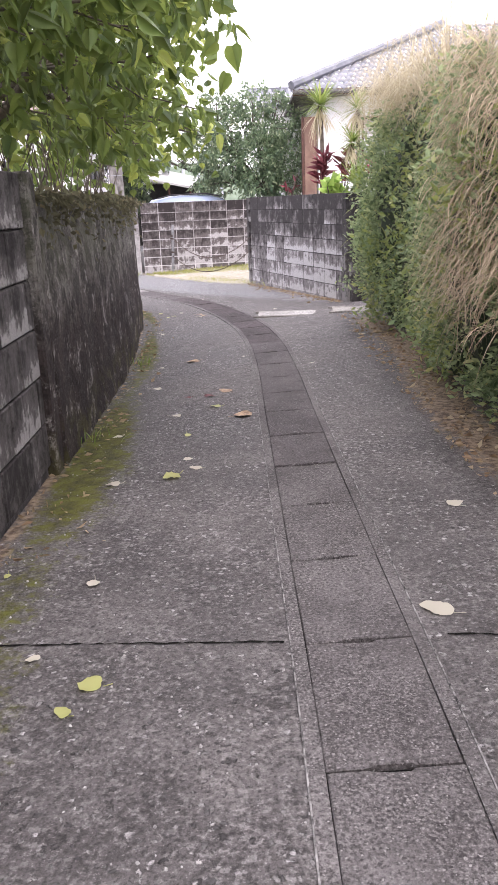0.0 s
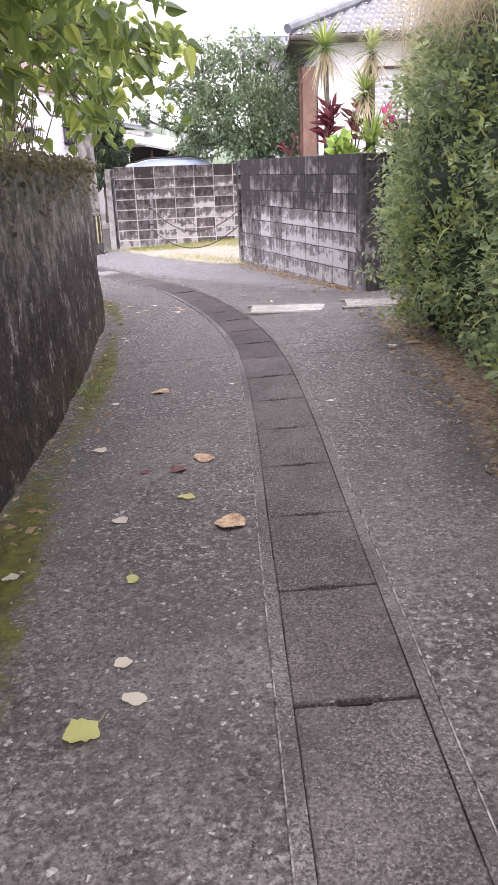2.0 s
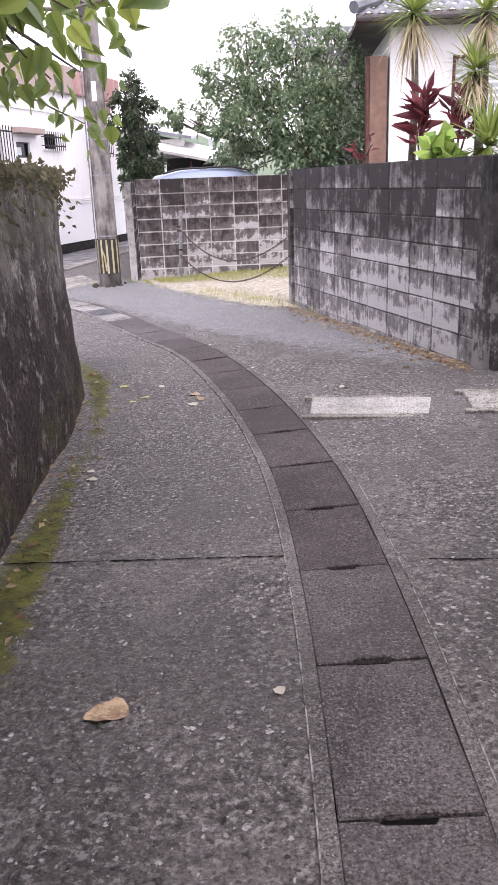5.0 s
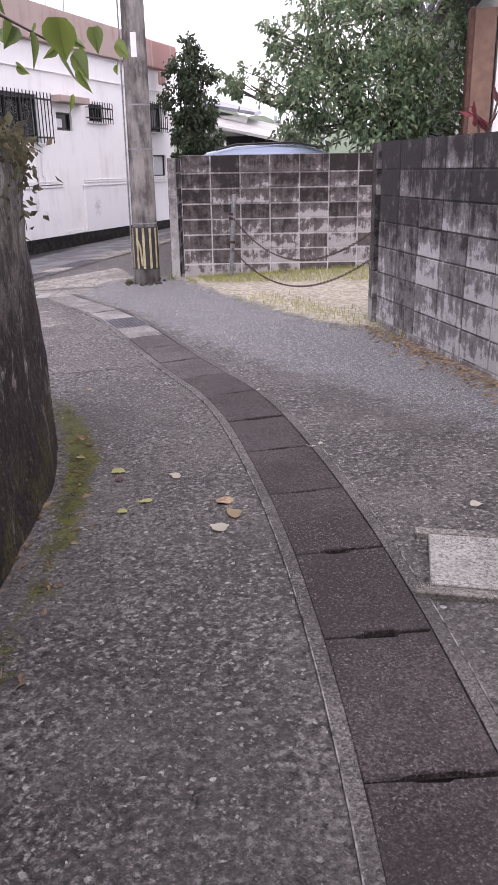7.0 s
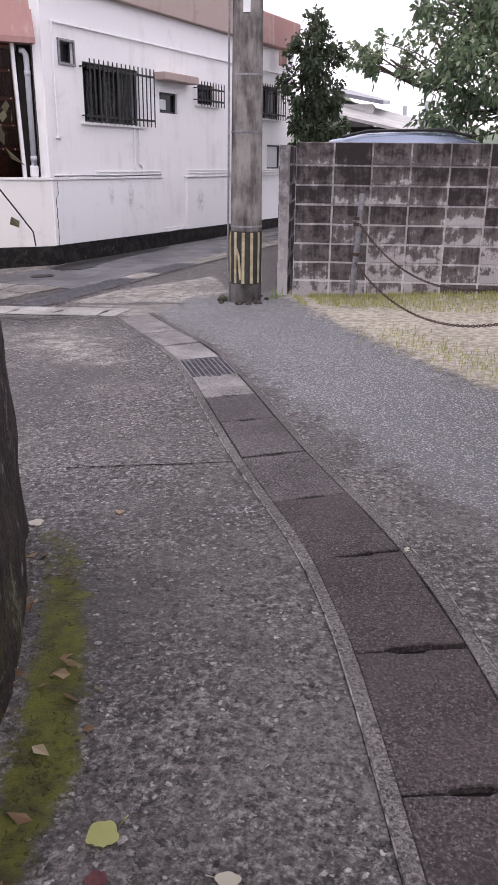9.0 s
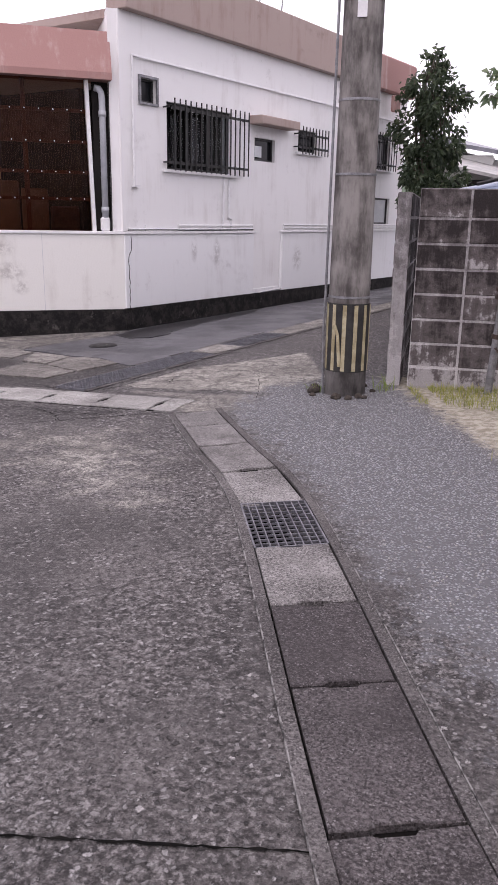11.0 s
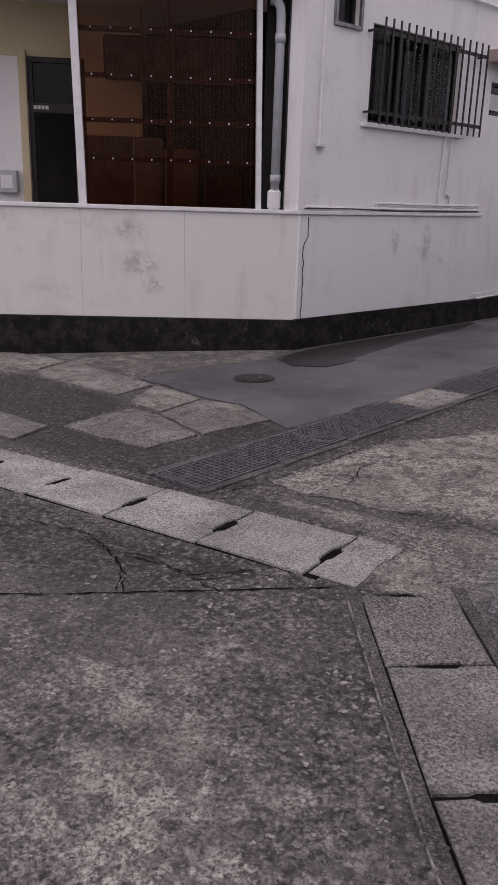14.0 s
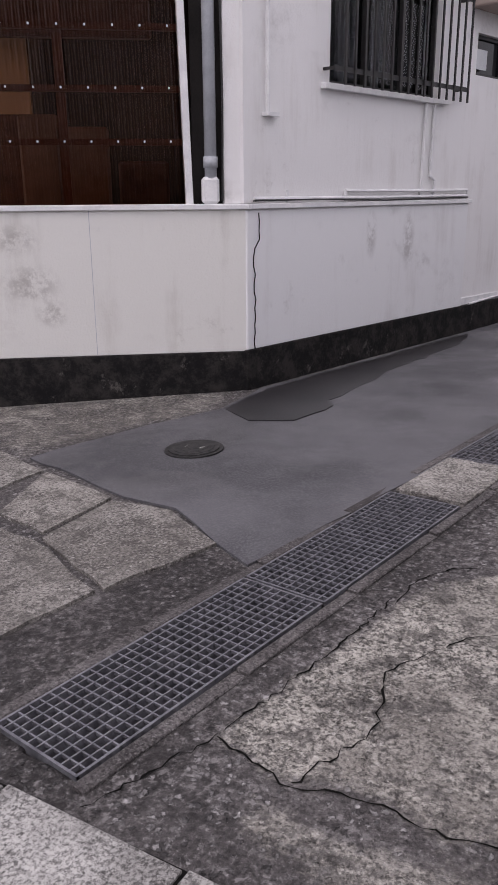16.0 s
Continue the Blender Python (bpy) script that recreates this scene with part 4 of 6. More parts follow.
long_gutter = thing("gutter", (-5.3, 19.3, G(-5.3, 19.3)), "gutter with galvanised steel gratings along the asphalt lane", "gutter", kind="structure")
LONG = grate_mesh(0.345, 1.04, 10, 29, 0.0026, M_OLDGALV)
LANELID = cover_mesh("drain_cover", 0.34, 0.55, M_SLAB, 0.05)
for k, at in ((0, 0.52), (0, 1.57)):
    p = LONG_GRATE @ Vector((at, 0, 0))
    place(LONG, "grate", long_gutter, flat_pose(p.x, p.y, 0.145, 0.989, 0.016))
for at in [2.42 + 0.56 * k for k in range(22)]:
    p = LONG_GRATE @ Vector((at, 0, 0))
    if 2.9 < at < 3.9:
        place(FIRST_GRATE, "grate", long_gutter, flat_pose(p.x, p.y, 0.145, 0.989, 0.016))
    else:
        place(LANELID, "drain_cover", long_gutter, flat_pose(p.x, p.y, 0.145, 0.989, 0.014))
for y in (-0.225, 0.18):
    for k in range(20):
        a, b = LONG_GRATE @ Vector((k * 0.6 - 0.02, y, 0)), LONG_GRATE @ Vector((k * 0.6 + 0.58, y + 0.045, 0))
        part("rim", box(bmesh.new(), (k * 0.6 - 0.02, y, -0.15), (k * 0.6 + 0.575, y + 0.045, 0.011), Matrix.Translation((0, 0, G((a.x + b.x) / 2, (a.y + b.y) / 2))) @ LONG_GRATE, 0.004), M_RIM, long_gutter)
bm = box(bmesh.new(), (-0.05, -0.18, G(-5.2, 19.3) - 0.33), (2.2, 0.18, G(-5.2, 19.3) - 0.25), LONG_GRATE)
part("channel", bm, M_DIRT_SHADE, long_gutter)

# slab bridge that branches off to the garden side
bridge = thing("drain_slab", (0.8, 10.6, G(0.8, 10.6)), "long pale concrete drain cover with raised edges beside the gutter", "drain cover", kind="structure")
for a, b, material in (((0.04, 10.40), (1.02, 10.89), M_PALELID), ((1.03, 10.34), (1.9, 10.83), M_SLAB)):
    m = side_frame(a[0], a[1], 1, -0.07)
    z = float(G((a[0] + b[0]) / 2, a[1] + 0.2))
    part("slab", box(bmesh.new(), (0.02, -0.44, z - 0.05), (b[0] - a[0] - 0.01, -0.05, z + 0.012), m, 0.004), material, bridge)
    part("rim", box(bmesh.new(), (-0.03, -0.5, z - 0.05), (b[0] - a[0], -0.446, z + 0.009), m, 0.004), M_SLAB, bridge)
    part("rim", box(bmesh.new(), (-0.03, -0.046, z - 0.05), (b[0] - a[0], 0.005, z + 0.009), m, 0.004), M_SLAB, bridge)

# manhole
manhole = thing("manhole_cover", (-6.42, 20.53, G(-6.42, 20.53)), "round cast iron manhole cover set in asphalt", "manhole cover")
mp = flat_pose(-6.42, 20.53, 0.3, 1, 0.0145)
bm = bmesh.new()
bmesh.ops.create_cone(bm, cap_ends=True, segments=40, radius1=0.168, radius2=0.165, depth=0.03, matrix=mp @ Matrix.Translation((0, 0, -0.012)))
part("frame", bm, M_IRON, manhole)
bm = bmesh.new()
bmesh.ops.create_cone(bm, cap_ends=True, segments=40, radius1=0.145, radius2=0.142, depth=0.03, matrix=mp @ Matrix.Translation((0, 0, -0.007)))
for k in range(3):
    bmesh.ops.create_cone(bm, cap_ends=True, segments=24, radius1=0.12 - 0.035 * k, radius2=0.115 - 0.035 * k, depth=0.006, matrix=mp @ Matrix.Translation((0, 0, 0.008 + 0.0015 * k)))
part("lid", bm, M_IRON, manhole)
part("marking", box(bmesh.new(), (-0.05, -0.02, 0.012), (0.06, 0.02, 0.0135), mp @ pose(0, 0, 0, 0, 0, 25)), M_PALELID, manhole, "worn pale paint mark")


# ---- block walls ----
def block_shape(w, h, d, material, bevel=0.006):
    bm = box(bmesh.new(), (-w / 2, -d / 2, -h / 2), (w / 2, d / 2, h / 2), bevel=bevel)
    me = bpy.data.meshes.new("block")
    bm.to_mesh(me)
    bm.free()
    me.materials.append(material)
    return me


def block_wall(name, m, length, rows, top, bond, face, mortar, label, recess, width=0.405, depth=0.12, gap=0.011):
    """A wall of concrete blocks; rows: heights from the top down. bond: how far every other row is shifted."""
    base = m @ Vector((length / 2, -depth / 2, 0))
    wall = thing(name, (base.x, base.y, top - sum(rows)), label, "wall", kind="structure")
    body = box(bmesh.new(), (0.004, -depth + recess, top - sum(rows) - 0.25), (length - 0.004, -recess, top - 0.004), m)
    part("mortar", body, mortar, wall)
    shapes, z = {}, top
    for r, h in enumerate(rows):
        s = -(bond * width if r % 2 else 0.0)
        while s < length - 0.03:
            a, b = max(s, 0), min(s + width, length)
            w = b - a - gap
            if w > 0.04:
                key = round(w, 3), round(h, 3)
                if key not in shapes:
                    shapes[key] = block_shape(w, h - gap, depth, face)
                ob = link_mesh("block", shapes[key], None, wall)
                ob.matrix_basis = m @ pose((a + b) / 2, -depth / 2 + RNG.uniform(-0.003, 0.003), z - h / 2, RNG.uniform(-0.3, 0.3), RNG.uniform(-0.25, 0.25), RNG.uniform(-0.3, 0.3))
            s += width
        z -= h
    return wall


block_wall("wall_1", FAR_WALL, 6.0, [0.235, 0.2, 0.2, 0.205, 0.205, 0.2, 0.2, 0.2], 1.35, 0.0, M_FARBLOCK, M_MORTAR, "concrete block wall with white joints and black weather stains", 0.006, gap=0.018)
block_wall("wall_2", NEAR_WALL, 4.06, [0.225, 0.215, 0.215, 0.215, 0.22, 0.215, 0.205, 0.2], 1.375, 0.0, M_NEARBLOCK, M_NEARMORTAR, "grey weathered concrete block garden wall with dark stains", 0.004, width=0.41, gap=0.008)
block_wall("wall_3", NEAR_SIDE, 4.2, [0.225, 0.215, 0.215, 0.215, 0.22, 0.215, 0.205, 0.2], 1.375, 0.0, M_DARKBLOCK, M_NEARMORTAR, "black-stained concrete block garden wall behind the hedge", 0.004, width=0.41)
block_wall("wall_4", side_frame(-0.02, 15.42, 0.97, 0.26), 5.5, [0.225, 0.215, 0.215, 0.215, 0.22, 0.215, 0.205, 0.2], 1.37, 0.5, M_NEARBLOCK, M_NEARMORTAR, "concrete block garden wall along the gravel yard", 0.004, width=0.41)
block_wall("wall_5", side_frame(-2.6, 19.2, -0.14, 0.99), 9.0, [0.2] * 8, 1.32, 0.0, M_FARBLOCK, M_MORTAR, "stained concrete block wall along the asphalt lane", 0.004, gap=0.02)
# corner pier of the garden wall and its footing ledge
pier = thing("pier", (1.36, 11.56, -0.14), "stained concrete corner pier of the garden wall", "pier", kind="structure")
part("shaft", box(bmesh.new(), (-0.02, -0.16, -0.5), (0.2, 0.012, 1.37), NEAR_SIDE @ Matrix.Translation((-0.02, 0, 0)), 0.008), M_DARKBLOCK, pier)
part("footing", box(bmesh.new(), (0.02, -0.1, -0.5), (4.2, 0.1, 0.03), NEAR_SIDE, 0.01), M_DARKBLOCK, pier)
# soil behind the garden wall
bm = bmesh.new()
soil = [bm.verts.new(p) for p in ((1.42, 11.75, 1.22), (0.12, 15.36, 1.24), (5.2, 16.7, 1.3), (5.5, 12.7, 1.3))]
got = bmesh.ops.extrude_face_region(bm, geom=[bm.faces.new(soil)])
for v in got["geom"]:
    if isinstance(v, bmesh.types.BMVert):
        v.co.z = -0.4
tagged(part("garden_bed", bm, varied("garden_soil", (0.04, 0.03, 0.02), (0.09, 0.07, 0.045), 9, 0.95)), "raised bed of dark garden soil behind the wall", "garden bed", kind="structure")


# ---- old rendered wall along the lane ----
def old_wall():
    line = smooth_line(LEFT_WALL, 0.09)
    line = line[line[:, 1] > 4.3]
    t = np.gradient(line, axis=0)
    t /= np.linalg.norm(t, axis=1, keepdims=True)
    nrm = np.stack([t[:, 1], -t[:, 0]], 1)
    bm = bmesh.new()
    prof = [(0.0, k) for k in np.linspace(-0.02, 0.985, 17)] + [(-0.03, 1.0), (-0.1, 1.012), (-0.19, 0.99), (-0.2, 0.5), (-0.2, -0.02)]
    rings = []
    n = len(line)
    for k, (p, q) in enumerate(zip(line, nrm)):
        g = G(*p)
        top = 1.36 - 0.02 * (p[1] - 4.3) / 4 - 0.1 * max(0, p[1] - 11) / 2
        ring = []
        for d, h in prof:
            z = g - 0.05 + (top - g + 0.05) * h
            batter = 0.06 * (1 - h) if d == 0 else 0
            v3 = Vector((p[0] * 1.6, p[1] * 1.6, z * 2.2))
            rough = 0.03 * noise.noise(v3) + 0.016 * noise.noise(v3 * 4.1) + 0.03 * (noise.noise(v3 * 0.6) if h > 0.9 else 0)
            xy = p + q * (d + rough + batter)
            ring.append(bm.verts.new((xy[0], xy[1], z + (0.03 * noise.noise(v3 * 2) if h > 0.9 else 0))))
        rings.append(ring)
    for r, s in zip(rings, rings[1:]):
        for k in range(len(prof) - 1):
            bm.faces.new((r[k], r[k + 1], s[k + 1], s[k]))
    bm.faces.new(rings[0])
    bm.faces.new(rings[-1][::-1])
    ob = part("wall_6", bm, M_OLDWALL, smooth=True)
    return tagged(ob, "old dark rendered wall streaked with black and lime stains", "wall", kind="structure")


old_wall()
block_wall("wall_7", side_frame(-1.12, -2.9, -0.006, 1.0), 7.1, [0.28, 0.26, 0.26, 0.26, 0.26, 0.25], 1.5, 0.5, M_OLDBLOCK, M_NEARMORTAR, "grey block wall with deep dark joints under a tree", 0.02, width=0.5, depth=0.16)
part_pier = thing("pier", (-1.16, 4.27, -0.1), "dark concrete pier at the joint of two old walls", "pier", kind="structure")
part("shaft", box(bmesh.new(), (-1.3, 4.2, -0.4), (-1.125, 4.36, 1.5), bevel=0.012), M_OLDWALL, part_pier)


# ---- white building ----
BASE = -0.44
house = thing("building", (-8, 26, BASE), "white rendered single-storey building with a black plinth and faded red parapet", "building")
# openings of the lane side: along, along, low, high
W_BIG, W_VENT, W_BATH, W_SMALL, W_FAR, W_LOW = (0.9, 2.42, 1.72, 2.6), (0.36, 0.68, 2.53, 2.83), (3.06, 3.66, 1.97, 2.32), (4.4, 5.05, 2.2, 2.56), (7.0, 8.1, 2.08, 2.76), (7.5, 8.25, 1.0, 1.52)
openings = [W_BIG, W_VENT, W_BATH, W_SMALL, W_FAR, W_LOW]
part("wall", holed(bmesh.new(), LANE_FACE, -0.02, 8.85, 0.884, 3.56, -0.2, -0.03, openings), M_WHITE, house)
part("wall", box(bmesh.new(), (8.65, -7, -0.6), (8.85, -0.2, 3.56), LANE_FACE), M_WHITE, house)
# solid near-black box: darkness behind the windows is put into its colour
part("room_shade", box(bmesh.new(), (0.3, -4.5, -0.5), (8.6, -1.1, 3.5), LANE_FACE), M_ROOMSHADE, house)
part("low_wall", box(bmesh.new(), (-0.02, -0.2, -0.135), (3.05, 0.0, 0.845), LANE_FACE, 0.004), M_LANELOW_SKYLIT, house)
part("low_wall", box(bmesh.new(), (3.9, -0.2, -0.135), (8.87, 0.0, 0.845), LANE_FACE, 0.004), M_LANELOW_SKYLIT, house)
part("wall_foot", box(bmesh.new(), (3.05, -0.2, -0.135), (3.9, -0.03, 0.884), LANE_FACE), M_WHITE, house)
part("wall_foot", box(bmesh.new(), (3.06, -0.03, -0.135), (3.89, -0.01, -0.06), LANE_FACE, 0.006), M_WHITETRIM, house)
part("plinth", box(bmesh.new(), (-0.03, -0.2, BASE - 0.3), (8.9, 0.012, -0.135), LANE_FACE, 0.006), M_PLINTH, house)
for a, b in ((-0.03, 3.08), (3.87, 8.88)):
    part("ledge", box(bmesh.new(), (a, -0.2, 0.845), (b, 0.022, 0.882), LANE_FACE, 0.005), M_WHITETRIM, house)
part("parapet", box(bmesh.new(), (0.0, -0.25, 3.56), (6.0, 0.1, 4.22), LANE_FACE, 0.01), M_BROWNBAND, house, "weathered brown parapet band")
part("parapet", box(bmesh.new(), (6.0, -0.25, 3.56), (8.95, 0.1, 4.2), LANE_FACE, 0.03), M_PINK, house, "faded red parapet band")
part("roof", box(bmesh.new(), (0.05, -7, 3.5), (8.8, -0.2, 3.6), LANE_FACE), M_BROWNBAND, house)
part("downpipe_box", box(bmesh.new(), (7.75, 0.1, 3.2), (7.95, 0.22, 3.5), LANE_FACE, 0.01), M_PINK, house)
# strip conduit
bm = bmesh.new()
tube(bm, [LANE_FACE @ Vector(p) for p in ((0.19, 0.0, 1.47), (0.19, 0.0, 3.06), (4, 0.0, 3.06), (8.7, 0.0, 3.06))], 0.017, 6)
box(bm, (0.17, -0.03, 1.455), (0.29, 0.02, 1.48), LANE_FACE)
part("conduit", bm, M_WHITETRIM, house)
bm = bmesh.new()
for z, a, b in ((0.915, 0.05, 3.0), (0.965, 1.1, 3.0), (0.93, 3.95, 8.6), (0.975, 3.95, 8.6)):
    tube(bm, [LANE_FACE @ Vector(p) for p in ((a, 0.0, z), ((a + b) / 2, 0.004, z - 0.004), (b, 0.0, z))], 0.013, 6)
for s in (0.4, 1.1, 3.0, 3.95):
    tube(bm, [LANE_FACE @ Vector(p) for p in ((s, 0.0, 0.88), (s, 0.0, 0.97))], 0.012, 6)
tube(bm, [LANE_FACE @ Vector(p) for p in ((2.22, -0.01, 1.69), (2.2, -0.01, 0.9))], 0.015, 6)
tube(bm, [LANE_FACE @ Vector(p) for p in ((2.36, -0.01, 1.69), (2.34, -0.01, 1.08), (2.42, -0.01, 1.05), (2.42, -0.01, 0.9))], 0.015, 6)
tube(bm, [LANE_FACE @ Vector(p) for p in ((3.93, 0.0, 0.86), (3.93, 0.0, -0.1), (3.2, 0.0, -0.13))], 0.012, 6)
part("pipework", bm, M_WHITETRIM, house)
bm = bmesh.new()
tube(bm, [LANE_FACE @ Vector(p) for p in ((0.03, 0.012, 0.9), (0.7, 0.02, 0.905), (1.6, 0.018, 0.888), (3.0, 0.016, 0.9))], 0.006, 5)
part("cable", bm, M_BLACKMETAL, house)
# crack at the corner
rc = random.Random(3)
pts = [(0.1 + rc.uniform(-0.012, 0.012) - 0.05 * (k > 3), 0.004, 0.82 - 0.06 * k) for k in range(17)]
bm = tube(bmesh.new(), [LANE_FACE @ Vector(p) for p in pts], 0.004, 4)
part("crack", bm, M_DIRT_SHADE, house)
pts = [(-0.005 + rc.uniform(-0.006, 0.006), -0.006, 0.82 - 0.06 * k) for k in range(17)]
part("crack", tube(bmesh.new(), [LANE_FACE @ Vector(p) for p in pts], 0.0035, 4), M_DIRT_SHADE, house)


def window(name, hole, m, parent, pane, mullions=1, sill=True):
    a, b, c, d = hole
    w = part(name, holed(bmesh.new(), m, a, b, c, d, -0.13, -0.08, [(a + 0.03, b - 0.03, c + 0.03, d - 0.03)]), M_BLACKMETAL, parent)
    part("pane", box(bmesh.new(), (a + 0.031, -0.115, c + 0.031), (b - 0.031, -0.107, d - 0.031), m), pane, w)
    for k in range(mullions):
        x = a + (b - a) * (k + 1) / (mullions + 1)
        part("mullion", box(bmesh.new(), (x - 0.022, -0.105, c + 0.031), (x + 0.022, -0.075, d - 0.031), m), M_BLACKMETAL, w)
    if sill:
        part("sill", box(bmesh.new(), (a - 0.1, -0.1, c - 0.045), (b + 0.12, 0.02, c - 0.002), m, 0.004), M_WHITETRIM, w)
    return w


def grille(a, b, c, d, bars, m, parent):
    """Iron bars that stand proud of a window on two rails."""
    g = part("grille", box(box(bmesh.new(), (a - 0.12, 0.075, c + 0.05), (b + 0.02, 0.087, c + 0.085), m), (a - 0.05, 0.075, d - 0.1), (b + 0.02, 0.087, d - 0.065), m), M_BLACKMETAL, parent)
    for k in range(bars):
        x = a + (b - a) * k / (bars - 1)
        part("bar", box(bmesh.new(), (x - 0.009, 0.087, c - 0.04), (x + 0.009, 0.1, d + 0.04), m), M_BLACKMETAL, g)
    for x in (a - 0.1, b):
        for z in (c + 0.06, d - 0.09):
            box_bm = box(bmesh.new(), (x - 0.01, -0.06, z), (x + 0.01, 0.08, z + 0.02), m)
            part("bracket", box_bm, M_BLACKMETAL, g)


w = window("window", W_BIG, LANE_FACE, house, M_CLEAR, 2)
grille(0.93, 2.72, 1.74, 2.6, 16, LANE_FACE, w)
rcur = random.Random(5)
for k in range(9):
    x = 1.0 + 0.15 * k
    part("curtain", box(bmesh.new(), (x, -0.3, 1.76), (x + 0.06 + 0.05 * rcur.random(), -0.27, 2.5), LANE_FACE), M_PALECURTAIN if k in (2, 5) else M_CURTAIN, w)
window("window", W_VENT, LANE_FACE, house, M_PANE, 0, False)
part("vent_frame", holed(bmesh.new(), LANE_FACE, 0.33, 0.71, 2.5, 2.86, -0.03, 0.0, [(0.36, 0.68, 2.53, 2.83)]), M_GALV, house)
w = window("window", W_BATH, LANE_FACE, house, M_PANE, 0, False)
part("pale_pane", box(bmesh.new(), (3.12, -0.075, 2.03), (3.32, -0.068, 2.2), LANE_FACE), M_PALEPANE, w)
part("hood", box(bmesh.new(), (2.9, -0.03, 2.5), (4.05, 0.22, 2.63), LANE_FACE, 0.012), M_BROWNBAND, house, "small weathered concrete hood")
w = window("window", W_SMALL, LANE_FACE, house, M_PANE, 0)
grille(4.36, 5.25, 2.2, 2.56, 9, LANE_FACE, w)
w = window("window", W_FAR, LANE_FACE, house, M_PANE, 1)
grille(7.0, 8.2, 2.1, 2.74, 11, LANE_FACE, w)
window("window", W_LOW, LANE_FACE, house, M_PALEPANE, 0, False)
# porch: low wall, ledge, posts, plastic sheet and canopy
part("low_wall", box(bmesh.new(), (0.0, -0.2, -0.145), (3.6, 0.0, 0.845), PORCH_FACE, 0.004), M_LOWWALL, house)
part("plinth", box(bmesh.new(), (-0.01, -0.2, BASE - 0.3), (3.6, 0.012, -0.145), PORCH_FACE, 0.006), M_PLINTH, house)
part("ledge", box(bmesh.new(), (-0.02, -0.22, 0.845), (3.6, 0.022, 0.882), PORCH_FACE, 0.005), M_WHITETRIM, house)
for s in (1.09, 2.05):
    part("wall_joint", box(bmesh.new(), (s, 0.0, -0.14), (s + 0.004, 0.0025, 0.845), PORCH_FACE), M_PVC, house)
for a, b in ((0.38, 0.43), (1.99, 2.06)):
    bm = box(bmesh.new(), (a, -0.14, 0.88), (b, -0.02, 2.75), PORCH_FACE, 0.004)
    for v in bm.verts:
        v.co += (PORCH_FACE.to_3x3() @ Vector((0.045, 0, 0))) * (v.co.z - 0.88) / 1.87
    part("post", bm, M_WHITETRIM, house, "white painted post")
bm = bmesh.new()
cols, rows_ = 190, 2
for k in range(cols + 1):
    s = 0.44 + 1.55 * k / cols
    y = -0.075 + 0.012 * math.cos(2 * math.pi * k / 5)
    for z in (0.885, 2.74):
        bm.verts.new(PORCH_FACE @ Vector((s + 0.045 * (z - 0.88) / 1.87, y, z)))
bm.verts.ensure_lookup_table()
for k in range(cols):
    bm.faces.new([bm.verts[i] for i in (2 * k, 2 * k + 2, 2 * k + 3, 2 * k + 1)])
sheet = part("corrugated_sheet", bm, M_SHEET, house, "brown translucent corrugated plastic sheet", smooth=True)
for z in (1.285, 1.615, 1.985, 2.36):
    rail = part("rail", box(bmesh.new(), (0.44, -0.14, z - 0.02), (2.03, -0.1, z + 0.02), PORCH_FACE), M_BROWNWOOD, house)
    for k in range(9):
        bm = bmesh.new()
        bmesh.ops.create_uvsphere(bm, u_segments=6, v_segments=4, radius=0.008, matrix=PORCH_FACE @ Matrix.Translation((0.52 + 0.175 * k, -0.056, z)))
        part("screw_head", bm, M_WHITETRIM, rail)
part("stile", box(bmesh.new(), (1.2, -0.16, 0.88), (1.26, -0.12, 2.75), PORCH_FACE), M_BROWNWOOD, house)
# canopy: a sloped red band
bm = bmesh.new()
prof = [(-0.3, 2.72), (0.1, 2.72), (0.1, 2.8), (-0.08, 3.3), (-0.3, 3.3)]
ends = [[bm.verts.new(PORCH_FACE @ Vector((s, y, z))) for y, z in prof] for s in (0.14, 3.6)]
for k in range(5):
    bm.faces.new((ends[0][k], ends[0][(k + 1) % 5], ends[1][(k + 1) % 5], ends[1][k]))
bm.faces.new(ends[0])
bm.faces.new(ends[1][::-1])
part("canopy", bm, M_PINK, house, "faded red sloping canopy band")
part("porch_ceiling", box(bmesh.new(), (0.15, -2.2, 2.76), (3.6, -0.3, 2.82), PORCH_FACE), M_WHITE, house)
part("porch_floor", box(bmesh.new(), (0.1, -2.2, -0.3), (3.6, -0.2, 0.0), PORCH_FACE), M_RIM, house)
# back of the porch: its shade is painted as near-black
part("porch_wall", box(bmesh.new(), (0.1, -2.3, -0.3), (1.55, -2.15, 2.8), PORCH_FACE), M_ROOMSHADE, house)
part("porch_wall", box(bmesh.new(), (1.55, -1.3, 1.55), (2.12, -1.2, 2.8), PORCH_FACE), M_CREAM, house, "cream painted porch wall")
part("porch_wall", box(bmesh.new(), (1.55, -1.3, -0.3), (2.12, -1.2, 1.548), PORCH_FACE), M_BROWNWOOD, house, "dark wooden porch panel")
part("porch_wall", box(bmesh.new(), (2.12, -1.3, 2.27), (3.6, -1.2, 2.8), PORCH_FACE), M_CREAM, house, "cream painted porch wall")
part("porch_wall", box(bmesh.new(), (2.7, -1.3, -0.3), (3.6, -1.2, 2.268), PORCH_FACE), M_WHITE, house)
# near-black panel paints the darkness behind the open door
part("room_shade", box(bmesh.new(), (2.0, -2.3, -0.3), (2.9, -2.2, 2.3), PORCH_FACE), M_ROOMSHADE, house)
part("door_jamb", box(bmesh.new(), (2.7, -1.199, -0.3), (2.78, -1.15, 2.32), PORCH_FACE, 0.006), M_CREAM, house, "cream painted door jamb")
